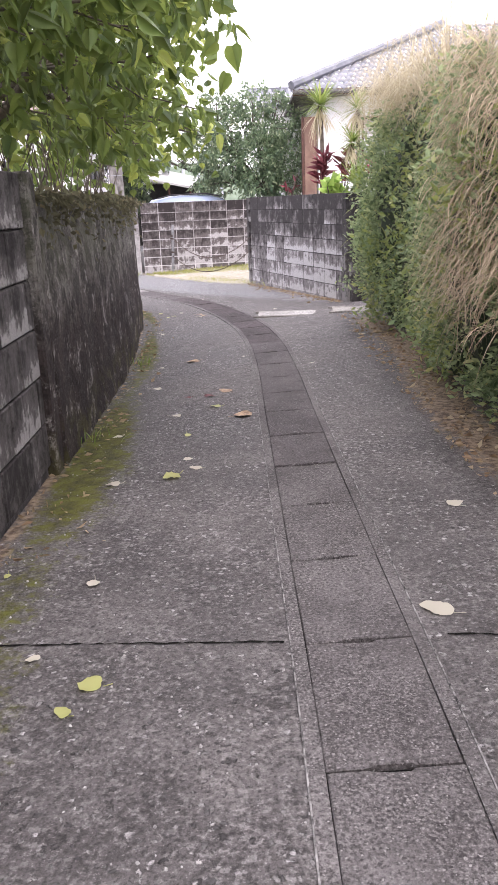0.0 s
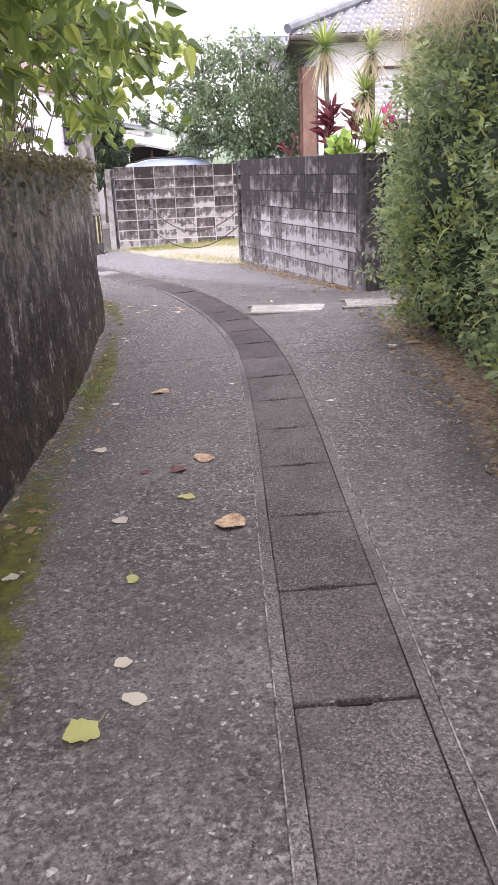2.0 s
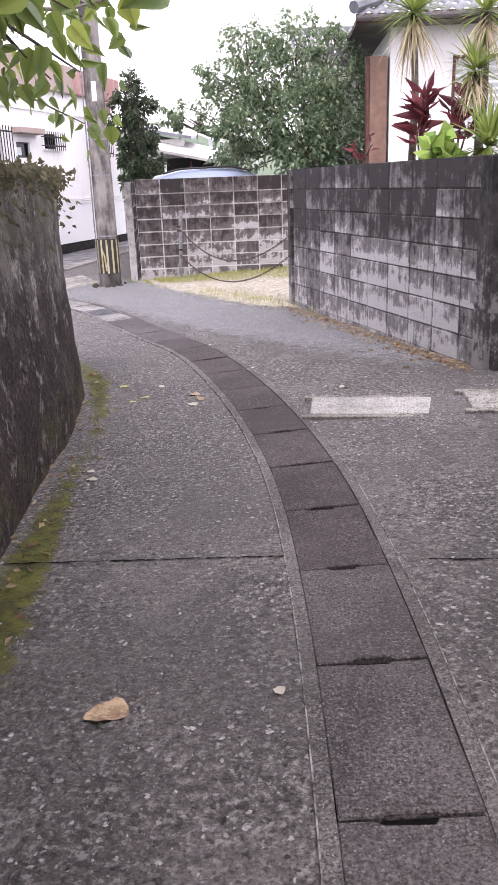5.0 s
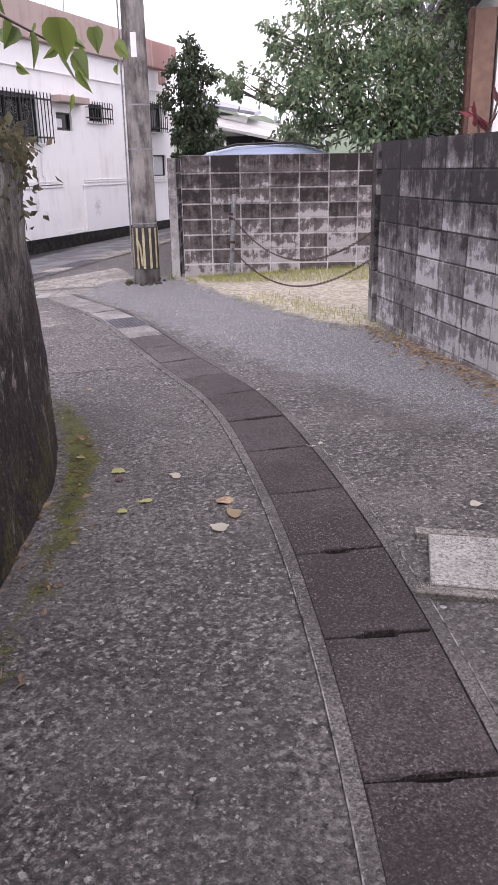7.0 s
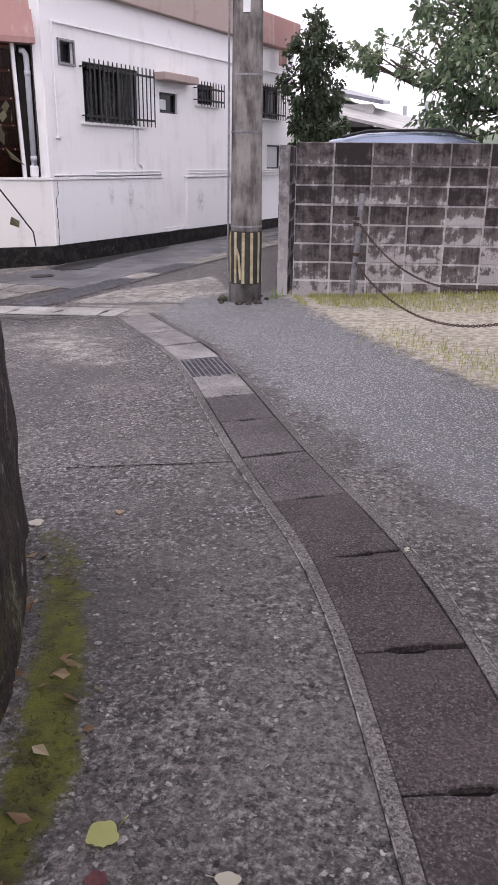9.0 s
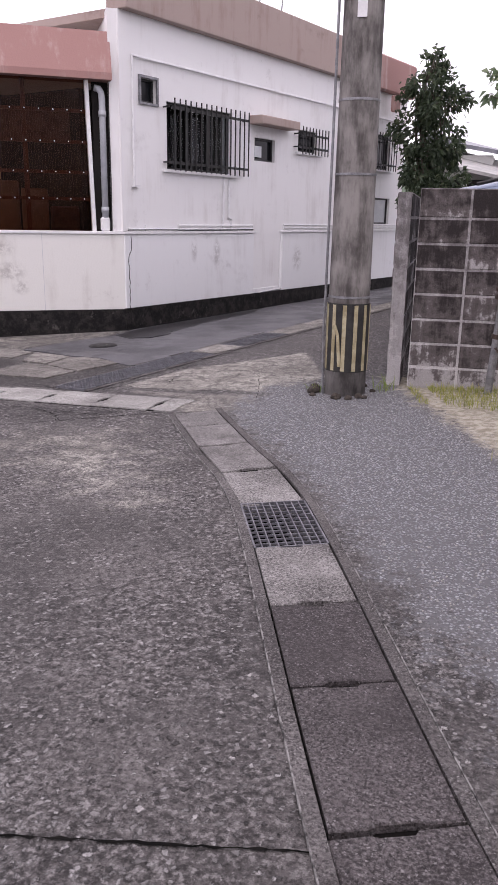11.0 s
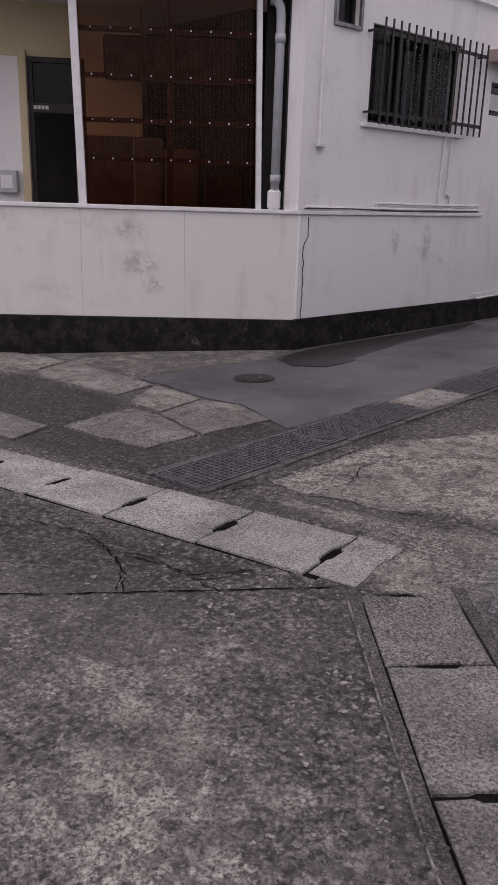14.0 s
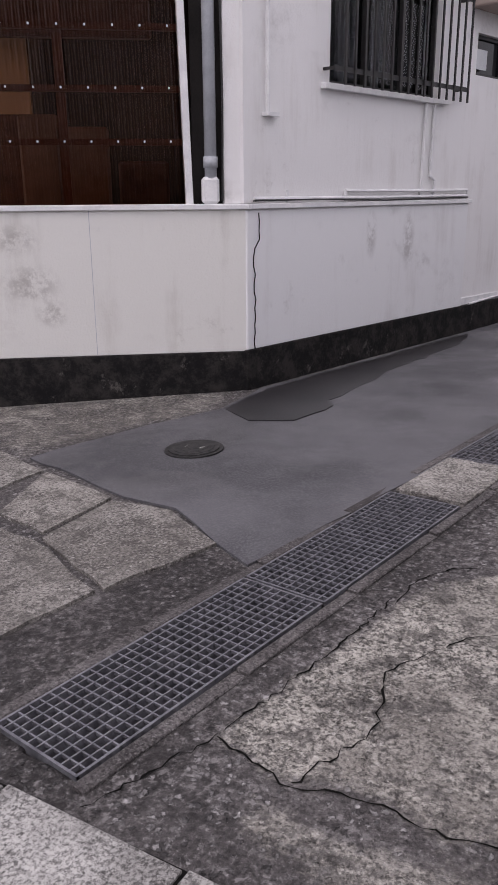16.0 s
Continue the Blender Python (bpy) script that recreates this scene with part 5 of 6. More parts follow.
door = part("door", holed(bmesh.new(), PORCH_FACE, 2.12, 2.7, 0.0, 2.27, -1.27, -1.21, [(2.16, 2.65, 0.04, 1.75), (2.16, 2.65, 1.84, 2.22)]), M_BLACKMETAL, house, "dark metal door frame, half open")
part("pane", box(bmesh.new(), (2.16, -1.25, 1.84), (2.65, -1.24, 2.22), PORCH_FACE), M_PANE, door)
part("door_leaf", box(bmesh.new(), (2.16, -1.25, 0.04), (2.24, -1.235, 1.75), PORCH_FACE), M_GALV, door)
for k in range(4):
    part("marking", box(bmesh.new(), (2.5 + 0.04 * k, -1.208, 1.78), (2.53 + 0.04 * k, -1.206, 1.815), PORCH_FACE), M_WHITETRIM, door)
meter = part("meter_box", box(bmesh.new(), (2.83, -1.199, 0.95), (3.05, -1.1, 1.18), PORCH_FACE, 0.012), M_PVC, house, "small grey meter box on the porch wall")
part("dial", box(bmesh.new(), (2.88, -1.099, 1.0), (3.0, -1.094, 1.13), PORCH_FACE, 0.002), M_WHITETRIM, meter, "white dial plate")
for a, b, c, d, y, mm, nm in ((0.95, 1.3, 0.0, 1.42, -0.75, M_CARDBOARD, "porch_board"), (1.32, 1.62, 0.0, 1.52, -0.95, M_CARDBOARD, "porch_board"), (0.5, 0.9, 0.0, 1.2, -1.2, M_BROWNWOOD, "porch_board"), (0.6, 1.9, 2.05, 2.45, -1.0, M_BROWNWOOD, "porch_shelf")):
    part(nm, box(bmesh.new(), (a, y, c), (b, y + 0.12, d), PORCH_FACE, 0.02), mm, house)
# side of the main block beside the porch, with the downpipe
part("wall", box(bmesh.new(), (0.05, -2.2, 0.884), (0.165, -0.035, 3.56), PORCH_FACE), M_WHITE, house)
# near-black strip paints the shade in the gap behind the downpipe
part("gap_shade", box(bmesh.new(), (0.165, -0.2, 0.88), (0.37, -0.16, 2.72), PORCH_FACE), M_ROOMSHADE, house)
bm = bmesh.new()
tube(bm, [PORCH_FACE @ Vector(p) for p in ((0.255, -0.06, 0.9), (0.255, -0.06, 2.5), (0.262, -0.06, 2.58), (0.29, -0.07, 2.63), (0.34, -0.09, 2.64))], 0.042, 12)
for z in (2.3, 1.12):
    tube(bm, [PORCH_FACE @ Vector((0.255, -0.06, z)), PORCH_FACE @ Vector((0.255, -0.06, z + 0.07))], 0.05, 12)
part("downpipe", bm, M_PVC, house, "grey plastic downpipe", smooth=True)
part("pipe_shoe", box(bmesh.new(), (0.2, -0.11, 0.882), (0.32, -0.01, 1.06), PORCH_FACE, 0.02), M_WHITETRIM, house)
bm = tube(bmesh.new(), [PORCH_FACE @ Vector(p) for p in ((0.18, -0.03, 0.9), (0.172, -0.02, 1.5), (0.18, -0.03, 2.3), (0.17, -0.03, 2.7))], 0.007, 5)
part("cable", bm, M_BLACKMETAL, house)
# lamp under the porch ceiling
bm = bmesh.new()
bmesh.ops.create_uvsphere(bm, u_segments=16, v_segments=8, radius=0.14, matrix=PORCH_FACE @ Matrix.Translation((2.75, -0.8, 2.75)) @ Matrix.Diagonal((1, 1, 0.4, 1)))
part("ceiling_lamp", bm, M_CREAM, house, "unlit cream ceiling lamp", smooth=True)
# roof-top aerials
bm = bmesh.new()
for s, hgt in ((3.2, 1.2), (3.8, 0.9), (4.5, 1.1)):
    tube(bm, [LANE_FACE @ Vector((s, -0.6, 3.6)), LANE_FACE @ Vector((s + 0.25, -0.6, 3.6 + hgt + 0.4))], 0.012, 5)
    tube(bm, [LANE_FACE @ Vector((s - 0.2, -0.6, 4.7)), LANE_FACE @ Vector((s + 0.8, -0.6, 4.9))], 0.01, 5)
part("roof_frame", bm, M_GALV, house)


# ---- utility pole ----
PX, PY = -2.98, 18.8
pz = float(G(PX, PY))
pole = thing("utility_pole", (PX, PY, pz), "grey concrete utility pole with a black and yellow striped band", "utility pole")
bm = tube(bmesh.new(), [(PX, PY, pz - 0.2 + k * 0.85) for k in range(12)], [0.172 - 0.0062 * k for k in range(12)], 32)
part("shaft", bm, M_POLE, pole, smooth=True)
for z in (0.49, 1.42, 1.95):
    part("hoop", tube(bmesh.new(), [(PX, PY, z), (PX, PY, z + 0.018)], 0.1745 - 0.0073 * (z - pz), 32), M_GALV, pole)
part("guard", tube(bmesh.new(), [(PX, PY, -0.1), (PX, PY, 0.45)], 0.1735, 32), M_BAND, pole, "black rubber guard")
bm = bmesh.new()
for k in range(12):
    a0 = 2 * math.pi * k / 12
    ring = []
    for z in (-0.09, 0.44):
        ring.append([bm.verts.new((PX + r * math.cos(a0 + a), PY + r * math.sin(a0 + a), z)) for a, r in ((0, 0.174), (0, 0.1765), (0.09, 0.1765), (0.18, 0.1765), (0.18, 0.174))])
    for k2 in range(4):
        bm.faces.new((ring[0][k2], ring[0][k2 + 1], ring[1][k2 + 1], ring[1][k2]))
part("stripes", bm, M_YELLOW, pole, "faded yellow stripes")
part("sign_plate", box(bmesh.new(), (-0.035, -0.005, 2.5), (0.035, 0.005, 2.78), side_frame(PX + 0.03, PY - 0.155, 1, 0.2)), M_WHITETRIM, pole, "small white number plate")
bm = bmesh.new()
tube(bm, [(PX - 0.07, PY - 0.165, 0.25), (PX - 0.06, PY - 0.19, 0.28), (PX - 0.03, PY - 0.19, 0.2), (PX - 0.01, PY - 0.185, -0.05)], 0.014, 6)
part("drooping_tape", bm, M_YELLOW, pole)
bm = bmesh.new()
tube(bm, [(PX - 0.16, PY - 0.1, pz - 0.05), (PX - 0.175, PY - 0.1, 0.3), (PX - 0.17, PY - 0.1, 0.5), (PX - 0.16, PY - 0.1, 3), (PX - 0.14, PY - 0.1, 7)], 0.012, 6)
part("earth_wire", bm, M_GALV, pole)

M_EARTH = varied("damp_earth", (0.02, 0.016, 0.013), (0.07, 0.058, 0.048), 30, 0.95, bump=0.6)
# lumps of earth and broken concrete at the pole's foot
rl = random.Random(91)
for k in range(15):
    a = math.pi * (0.75 + 1.0 * rl.random()) if k < 10 else math.pi * 2 * rl.random()
    r = rl.uniform(0.19, 0.3)
    x, y, size = PX + r * math.cos(a), PY + r * math.sin(a), rl.uniform(0.02, 0.05)
    bm = bmesh.new()
    bmesh.ops.create_icosphere(bm, subdivisions=2, radius=size)
    for v in bm.verts:
        v.co *= 1 + 0.35 * noise.noise(v.co * 40 + Vector((k, 0, 0)))
        v.co.z *= 0.7
    bmesh.ops.transform(bm, matrix=Matrix.Translation((x, y, float(G(x, y)) + size * 0.3)), verts=bm.verts)
    tagged(part("earth_lump", bm, M_EARTH, smooth=True), "dark lump of earth at the foot of the utility pole", "lump", "earth lumps at the pole")

# ---- chain post and chains across the yard ----
QX, QY = -1.86, 19.06
qz = float(G(QX, QY))
post = thing("chain_post", (QX, QY, qz), "thin leaning grey steel post wound with chain", "post")
part("shaft", tube(bmesh.new(), [(QX, QY, qz - 0.15), (QX + 0.07, QY, 0.84)], 0.032, 12), M_GALV, post)
for z in (0.2, 0.51, 0.57):
    part("chain_loop", tube(bmesh.new(), [(QX + 0.03, QY, z), (QX + 0.034, QY, z + 0.035)], 0.042, 10), M_RUST, post)


def chain(a, b, sag, label):
    a, b = Vector(a), Vector(b)
    n = int((b - a).length / 0.042)
    ob_t = thing("chain", a, label, "chain")
    link_bm = bmesh.new()
    ring = [Vector((0.017 * math.cos(t) + (0.009 if math.cos(t) > 0 else -0.009), 0.01 * math.sin(t), 0)) for t in [2 * math.pi * k / 8 for k in range(9)]]
    tube(link_bm, ring, 0.0038, 5, caps=False)
    me = bpy.data.meshes.new("link")
    link_bm.to_mesh(me)
    link_bm.free()
    me.materials.append(M_RUST)
    for k in range(n):
        t0, t1 = k / n, (k + 1) / n
        p, q = a.lerp(b, t0), a.lerp(b, t1)
        p.z -= 4 * sag * t0 * (1 - t0)
        q.z -= 4 * sag * t1 * (1 - t1)
        rot = (q - p).to_track_quat("X", "Z").to_matrix().to_4x4()
        ob = link_mesh("link", me, None, ob_t)
        ob.matrix_basis = Matrix.Translation((p + q) / 2) @ rot @ pose(0, 0, 0, 90 * (k % 2) + 20, 0, 0)


chain((QX + 0.05, QY, 0.54), (0.03, 15.28, 0.68), 0.42, "rusty iron chain hanging across the gravel yard")
chain((QX + 0.02, QY, 0.14), (0.03, 15.26, 0.45), 0.4, "rusty iron chain hanging low across the gravel yard")


# ---- trees and hedge ----
def limb(bm, a, b, r0, r1, rnd, bend=0.15, seg=5):
    a, b = Vector(a), Vector(b)
    pts = []
    ln = (b - a).length
    off = Vector((rnd.uniform(-1, 1), rnd.uniform(-1, 1), rnd.uniform(-0.3, 0.8))) * bend * ln
    for k in range(seg + 1):
        t = k / seg
        pts.append(a.lerp(b, t) + off * math.sin(math.pi * t) + Vector([rnd.uniform(-1, 1) * 0.02 * ln for _ in range(3)]) * (0 < k < seg))
    tube(bm, pts, [r0 + (r1 - r0) * k / seg for k in range(seg + 1)], 7)
    return pts


def crown_tree(name, base, clumps, trunk_top, n_leaves, size, material, label, seed, trunk_r=0.12, spread=0.75, droop=0.25):
    """A tree: trunk and limbs to clumps (x, y, z, radius), each a loose cloud of leaves."""
    rnd, rng = random.Random(seed), np.random.default_rng(seed)
    tree = thing(name, base, label, "tree")
    bm = bmesh.new()
    limb(bm, (base[0], base[1], base[2] - 0.2), trunk_top, trunk_r, trunk_r * 0.6, rnd, 0.06, 6)
    part("trunk", bm, M_BARK, tree, smooth=True)
    bm = bmesh.new()
    for c in clumps:
        pts = limb(bm, trunk_top, c[:3], trunk_r * 0.45, 0.012, rnd)
        for _ in range(6):
            d = Vector([rnd.gauss(0, 1) for _ in range(3)]).normalized() * c[3] * 0.8
            limb(bm, pts[rnd.randint(2, 5)], Vector(c[:3]) + d, 0.016, 0.004, rnd, 0.1, 3)
    part("branchwork", bm, M_BARK, tree, smooth=True)
    total = sum(c[3] ** 2 for c in clumps)
    cs, aims = [], []
    for c in clumps:
        n = int(n_leaves * c[3] ** 2 / total)
        sub = rng.normal(0, 1, (max(6, n // 28), 3))
        sub = sub / np.linalg.norm(sub, axis=1, keepdims=True) * c[3] * rng.uniform(0.45, 1.08, (len(sub), 1)) * (1, 1, 0.85)
        pick = rng.integers(0, len(sub), n)
        p = sub[pick] + rng.normal(0, c[3] * 0.13, (n, 3))
        cs.append(p + np.array(c[:3]))
        aims.append(p / (np.linalg.norm(p, axis=1, keepdims=True) + 1e-6) * 0.7 + (0, 0, -0.25))
    leaves("crown", rng, np.concatenate(cs), size, np.concatenate(aims), spread, material, tree, aspect=0.5, droop=droop)
    return tree


crown_tree("garden_tree", (0.75, 21.9, G(0.75, 21.9)), [(0.2, 21.4, 2.2, 0.8), (-0.6, 21.6, 2.3, 0.75), (0.9, 21.5, 2.3, 0.75), (-1.25, 21.8, 2.55, 0.5), (-0.4, 21.7, 3.1, 0.75), (0.55, 21.7, 3.05, 0.8), (1.15, 21.6, 3.0, 0.5), (-0.75, 21.9, 3.7, 0.45), (0.2, 21.9, 3.65, 0.55), (-0.9, 22.0, 1.75, 0.5), (0.3, 21.2, 1.6, 0.6), (1.05, 21.3, 1.7, 0.5), (-1.9, 22.1, 2.45, 0.33), (-2.35, 22.2, 2.5, 0.2), (0.8, 22.0, 3.75, 0.35), (-1.4, 21.9, 3.15, 0.35)],
           (0.5, 21.8, 1.5), 17000, 0.1, M_TREE, "leafy green garden tree with a rounded crown behind the block wall", 11)
crown_tree("dark_tree", (-4.35, 29.3, G(-4.35, 29.3)), [(-4.4, 29.2, 3.6, 0.5), (-4.1, 29.1, 3.2, 0.5), (-4.45, 29.3, 2.7, 0.55), (-4.0, 29.3, 2.5, 0.45), (-4.4, 29.2, 2.0, 0.5), (-3.9, 29.2, 1.7, 0.45), (-4.35, 29.2, 1.2, 0.5), (-4.3, 29.2, 4.0, 0.28)],
           (-4.3, 29.3, 1.8), 6500, 0.12, M_DARKTREE_CORESHADE, "tall dark evergreen tree beside the white building", 12, 0.09)


def hanging_tree():
    rnd, rng = random.Random(21), np.random.default_rng(21)
    tree = thing("roadside_tree", (-1.75, 4.9, G(-1.75, 4.9)), "broad-leaved green tree hanging over the old wall", "tree")
    bm = bmesh.new()
    limb(bm, (-1.75, 4.9, -0.4), (-1.6, 4.7, 1.9), 0.11, 0.08, rnd, 0.05, 6)
    limb(bm, (-1.42, 3.7, -0.4), (-1.38, 3.9, 1.9), 0.09, 0.07, rnd, 0.04, 6)
    part("trunk", bm, M_BARK, tree, smooth=True)
    bm = bmesh.new()
    edge = lambda y: float(np.interp(y, [2.5, 4, 6, 8, 10, 12.4], [0.0, -0.02, -0.16, -0.4, -0.8, -1.36]))
    low = lambda y: float(np.interp(y, [2.5, 4, 6, 8, 10, 12.4], [2.1, 2.0, 1.85, 1.72, 1.66, 1.53]))
    cs, aims = [], []
    for k in range(190):
        y = 3.0 + 9.2 * rnd.random() ** 1.5
        u = rnd.random()
        x = edge(y) - 0.04 - u * (1.5 + 0.2 * rnd.random())
        z = low(y) + 0.12 - 0.42 * min(u, 0.8) * (y < 9.5) + 1.5 * rnd.random() ** 1.4
        tip = Vector((x, y, z))
        root = Vector((-1.6 - 0.3 * rnd.random(), max(3.8, min(8.5, y - 0.8 * rnd.random())), 1.9 + 0.8 * rnd.random()))
        pts = limb(bm, root, tip, 0.014, 0.004, rnd, 0.12, 4)
        n = 36 if y < 8.5 else 22
        seg = [pts[-1], pts[-2], pts[-1].lerp(pts[-2], 0.5)]
        for _ in range(n):
            b = seg[rnd.randint(0, 2)]
            cs.append((b.x + rnd.gauss(0, 0.13), b.y + rnd.gauss(0, 0.16), b.z + rnd.gauss(0, 0.12)))
            aims.append((rnd.gauss(0.2, 0.5), rnd.gauss(0, 0.5), -0.75))
    for k in range(16):
        a = (-1.62, 4.8, 1.5 + 0.1 * k / 3)
        limb(bm, a, (-1.5 + rnd.uniform(-0.3, 0.6), 4.5 + 0.3 * k, 2.2 + rnd.random() * 0.7), 0.03, 0.008, rnd, 0.1, 5)
    part("branchwork", bm, M_BARK, tree, smooth=True)
    cs = np.array(cs)
    keep = cs[:, 0] < np.interp(cs[:, 1], [2.5, 4, 6, 8, 10, 12.4], [0.06, 0.04, -0.1, -0.34, -0.76, -1.28])
    verts, faces = broad_leaf_mesh(rng, cs[keep], 0.098, np.array(aims)[keep], 0.45)
    crown = raw("crown", verts.tolist(), faces.tolist(), M_HANG, tree)
    crown.data.polygons.foreach_set("use_smooth", [True] * len(crown.data.polygons))
    # bare twigs and dry stalks above the wall
    bm = bmesh.new()
    for k in range(70):
        y = 3.6 + 5 * rnd.random()
        a = (-1.35 - 0.35 * rnd.random(), y, 1.3)
        limb(bm, a, (a[0] + rnd.uniform(-0.2, 0.25), y + rnd.uniform(-0.2, 0.3), 1.65 + 0.5 * rnd.random()), 0.006, 0.002, rnd, 0.1, 3)
    part("undergrowth", bm, M_BARK, tree)


hanging_tree()


def hedge():
    rng = np.random.default_rng(31)
    ob = thing("hedge", (2.0, 6.5, G(2.0, 6.5)), "tall overgrown green hedge of small leaves along the lane", "hedge")

    def face(y, z):
        v = 0.16 * np.sin(y * 1.9 + z * 1.1) + 0.08 * np.sin(y * 4.7 - z * 3.3 + 1) + 0.05 * np.sin(y * 9 + z * 7)
        lean = np.interp(z, [-0.1, 0.25, 0.9, 1.6, 2.1, 2.5], [0.28, 0.1, 0.0, 0.0, 0.12, 0.4])
        end = np.clip(y - 9.35, 0, 2) ** 2 * 2.2
        return 1.33 + lean + end + v * 0.75

    n, clumps = 46000, 1500
    cy, cz = rng.uniform(-2, 10.0, clumps), rng.uniform(-0.05, 2.4, clumps)
    cx = face(cy, cz) + rng.normal(0.05, 0.075, clumps)
    top = 2.1 + 0.2 * np.sin(cy * 1.3) + 0.1 * np.sin(cy * 5)
    over = cz > top
    cx = np.where(over, cx + rng.uniform(0, 1.2, clumps), cx)
    cz = np.where(over, top + rng.normal(0, 0.08, clumps), cz)
    k = rng.integers(0, clumps, n)
    p = np.stack([cx[k], cy[k], cz[k]], 1) + rng.normal(0, 1, (n, 3)) * (0.055, 0.075, 0.06)
    p = p[p[:, 2] > G(p[:, 0], p[:, 1]) + 0.02]
    aim = np.tile((-0.55, 0.0, 0.1), (len(p), 1))
    pale = (np.sin(p[:, 1] * 2.3 + p[:, 2] * 2.9) + 0.6 * rng.normal(0, 1, len(p))) > 1.25
    leaves("foliage", rng, p[~pale], 0.052, aim[~pale], 0.65, M_HEDGE, ob, aspect=0.5)
    leaves("creeper", rng, p[pale], 0.07, aim[pale], 0.7, M_VINE, ob, "paler yellow-green creeper leaves", aspect=0.42)
    # dark inner sheet that closes the hedge; shade between leaves is in its colour
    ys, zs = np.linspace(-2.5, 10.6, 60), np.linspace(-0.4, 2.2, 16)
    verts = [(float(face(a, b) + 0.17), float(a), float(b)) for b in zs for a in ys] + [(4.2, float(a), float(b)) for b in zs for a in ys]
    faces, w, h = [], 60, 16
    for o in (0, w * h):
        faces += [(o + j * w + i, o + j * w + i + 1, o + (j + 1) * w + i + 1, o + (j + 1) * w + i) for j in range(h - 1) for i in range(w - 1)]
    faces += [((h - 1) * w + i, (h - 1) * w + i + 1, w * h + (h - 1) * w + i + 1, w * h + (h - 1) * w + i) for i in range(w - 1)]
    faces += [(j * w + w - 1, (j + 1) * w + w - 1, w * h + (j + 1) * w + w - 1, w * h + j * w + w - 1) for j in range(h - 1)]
    raw("shade_core", verts, faces, M_DARKTREE_CORESHADE, ob)
    # fern fronds and long shoots
    roots = []
    for _ in range(420):
        yy, zz = rng.uniform(3, 9.9), rng.uniform(0.3, 2.1)
        roots.append(((float(face(yy, zz)) + 0.02, yy, zz), (-0.6 + rng.normal(0, 0.2), rng.normal(0, 0.6), rng.uniform(0.1, 0.9))))
    tagged(blades("long_shoot", rng, roots, 0.3, 0.02, 0, M_VINE, ob, "pale fern-like shoots", bend=1.4, seg=4), kind="stuff")


hedge()


def dry_grass():
    rng = np.random.default_rng(33)
    ob = thing("dry_grass", (1.7, 7.4, 1.9), "drooping clump of dry straw-coloured grass on top of the hedge", "dry grass")
    roots = []
    for _ in range(1700):
        cy, cx = rng.choice([6.2, 7.0, 7.6, 8.1, 8.6]), 1.5
        roots.append(((cx + rng.normal(0, 0.16), cy + rng.normal(0, 0.22), 2.16 + rng.normal(0, 0.13)), (rng.normal(-0.45, 0.5), rng.normal(0, 0.55), rng.uniform(0.35, 1.1))))
    blades("straw", rng, roots, 0.6, 0.008, 0, M_DRY, ob, bend=2.3, seg=6)
    hang = []
    for _ in range(1900):
        yy = 5.0 - abs(rng.normal(0, 0.95))
        zz = rng.choice([2.05, 1.75, 1.4, 1.1, 0.85]) + rng.normal(0, 0.1)
        hang.append(((1.27 + 0.1 * (zz > 1.9) + rng.normal(0, 0.07), yy, zz), (-0.4 + rng.normal(0, 0.25), rng.normal(0, 0.45), rng.uniform(-0.1, 0.5))))
    blades("hanging_straw", rng, hang, 0.42, 0.007, 0, M_BROWNSTRAW, ob, "brown withered grass hanging down the hedge", bend=2.4, seg=6)


dry_grass()


# ---- plants of the garden bed ----
def spiky(name, base, height, length, count, seed, label, skirt=True, trunk=0.045, width=0.035):
    """A dracaena-like plant: bare stem, a ball of stiff blades and a skirt of dead ones."""
    rng, rnd = np.random.default_rng(seed), random.Random(seed)
    ob = thing(name, base, label, "plant", "garden plants")
    top = (base[0] + rnd.uniform(-0.06, 0.06), base[1], base[2] + height)
    if height > 0.2:
        part("stem", tube(bmesh.new(), [base, ((base[0] + top[0]) / 2 + 0.03, base[1], base[2] + height / 2), top], [trunk, trunk * 0.85, trunk * 0.8], 8), M_BARK, ob, smooth=True)
    roots = []
    for k in range(count):
        a, e = rng.uniform(0, 2 * math.pi), math.asin(rng.uniform(-0.35, 1))
        d = (math.cos(a) * math.cos(e), math.sin(a) * math.cos(e), math.sin(e))
        roots.append(((top[0] + d[0] * 0.03, top[1] + d[1] * 0.03, top[2] + d[2] * 0.05), d))
    blades("foliage", rng, roots, length, width, 0, M_SPIKE, ob, bend=0.55, seg=4)
    if skirt:
        roots = [((top[0] + rng.normal(0, 0.03), top[1] + rng.normal(0, 0.03), top[2] - 0.02 - rng.uniform(0, 0.12)), (rng.normal(0, 0.4), rng.normal(0, 0.4), -0.5)) for _ in range(70)]
        blades("dead_leaves", rng, roots, length * 1.15, width * 0.8, 0, M_DRY, ob, "dry straw-coloured hanging leaves", bend=1.2, seg=4)


spiky("dracaena", (1.33, 15.0, 1.24), 1.62, 0.5, 130, 41, "tall dracaena with a green crown and dry hanging leaves")
spiky("dracaena", (1.84, 14.1, 1.24), 1.45, 0.4, 90, 42, "slim dracaena with a small green crown and dry leaves")
spiky("dracaena", (1.8, 13.9, 1.24), 0.92, 0.36, 90, 43, "half-height dracaena with dry hanging leaves")
spiky("dracaena", (1.76, 13.3, 1.22), 0.25, 0.52, 130, 44, "low spiky green dracaena in the garden bed", False, width=0.045)
spiky("dracaena", (2.3, 13.2, 1.24), 1.25, 0.42, 90, 45, "tall thin dracaena with dry drooping leaves beside the hedge")


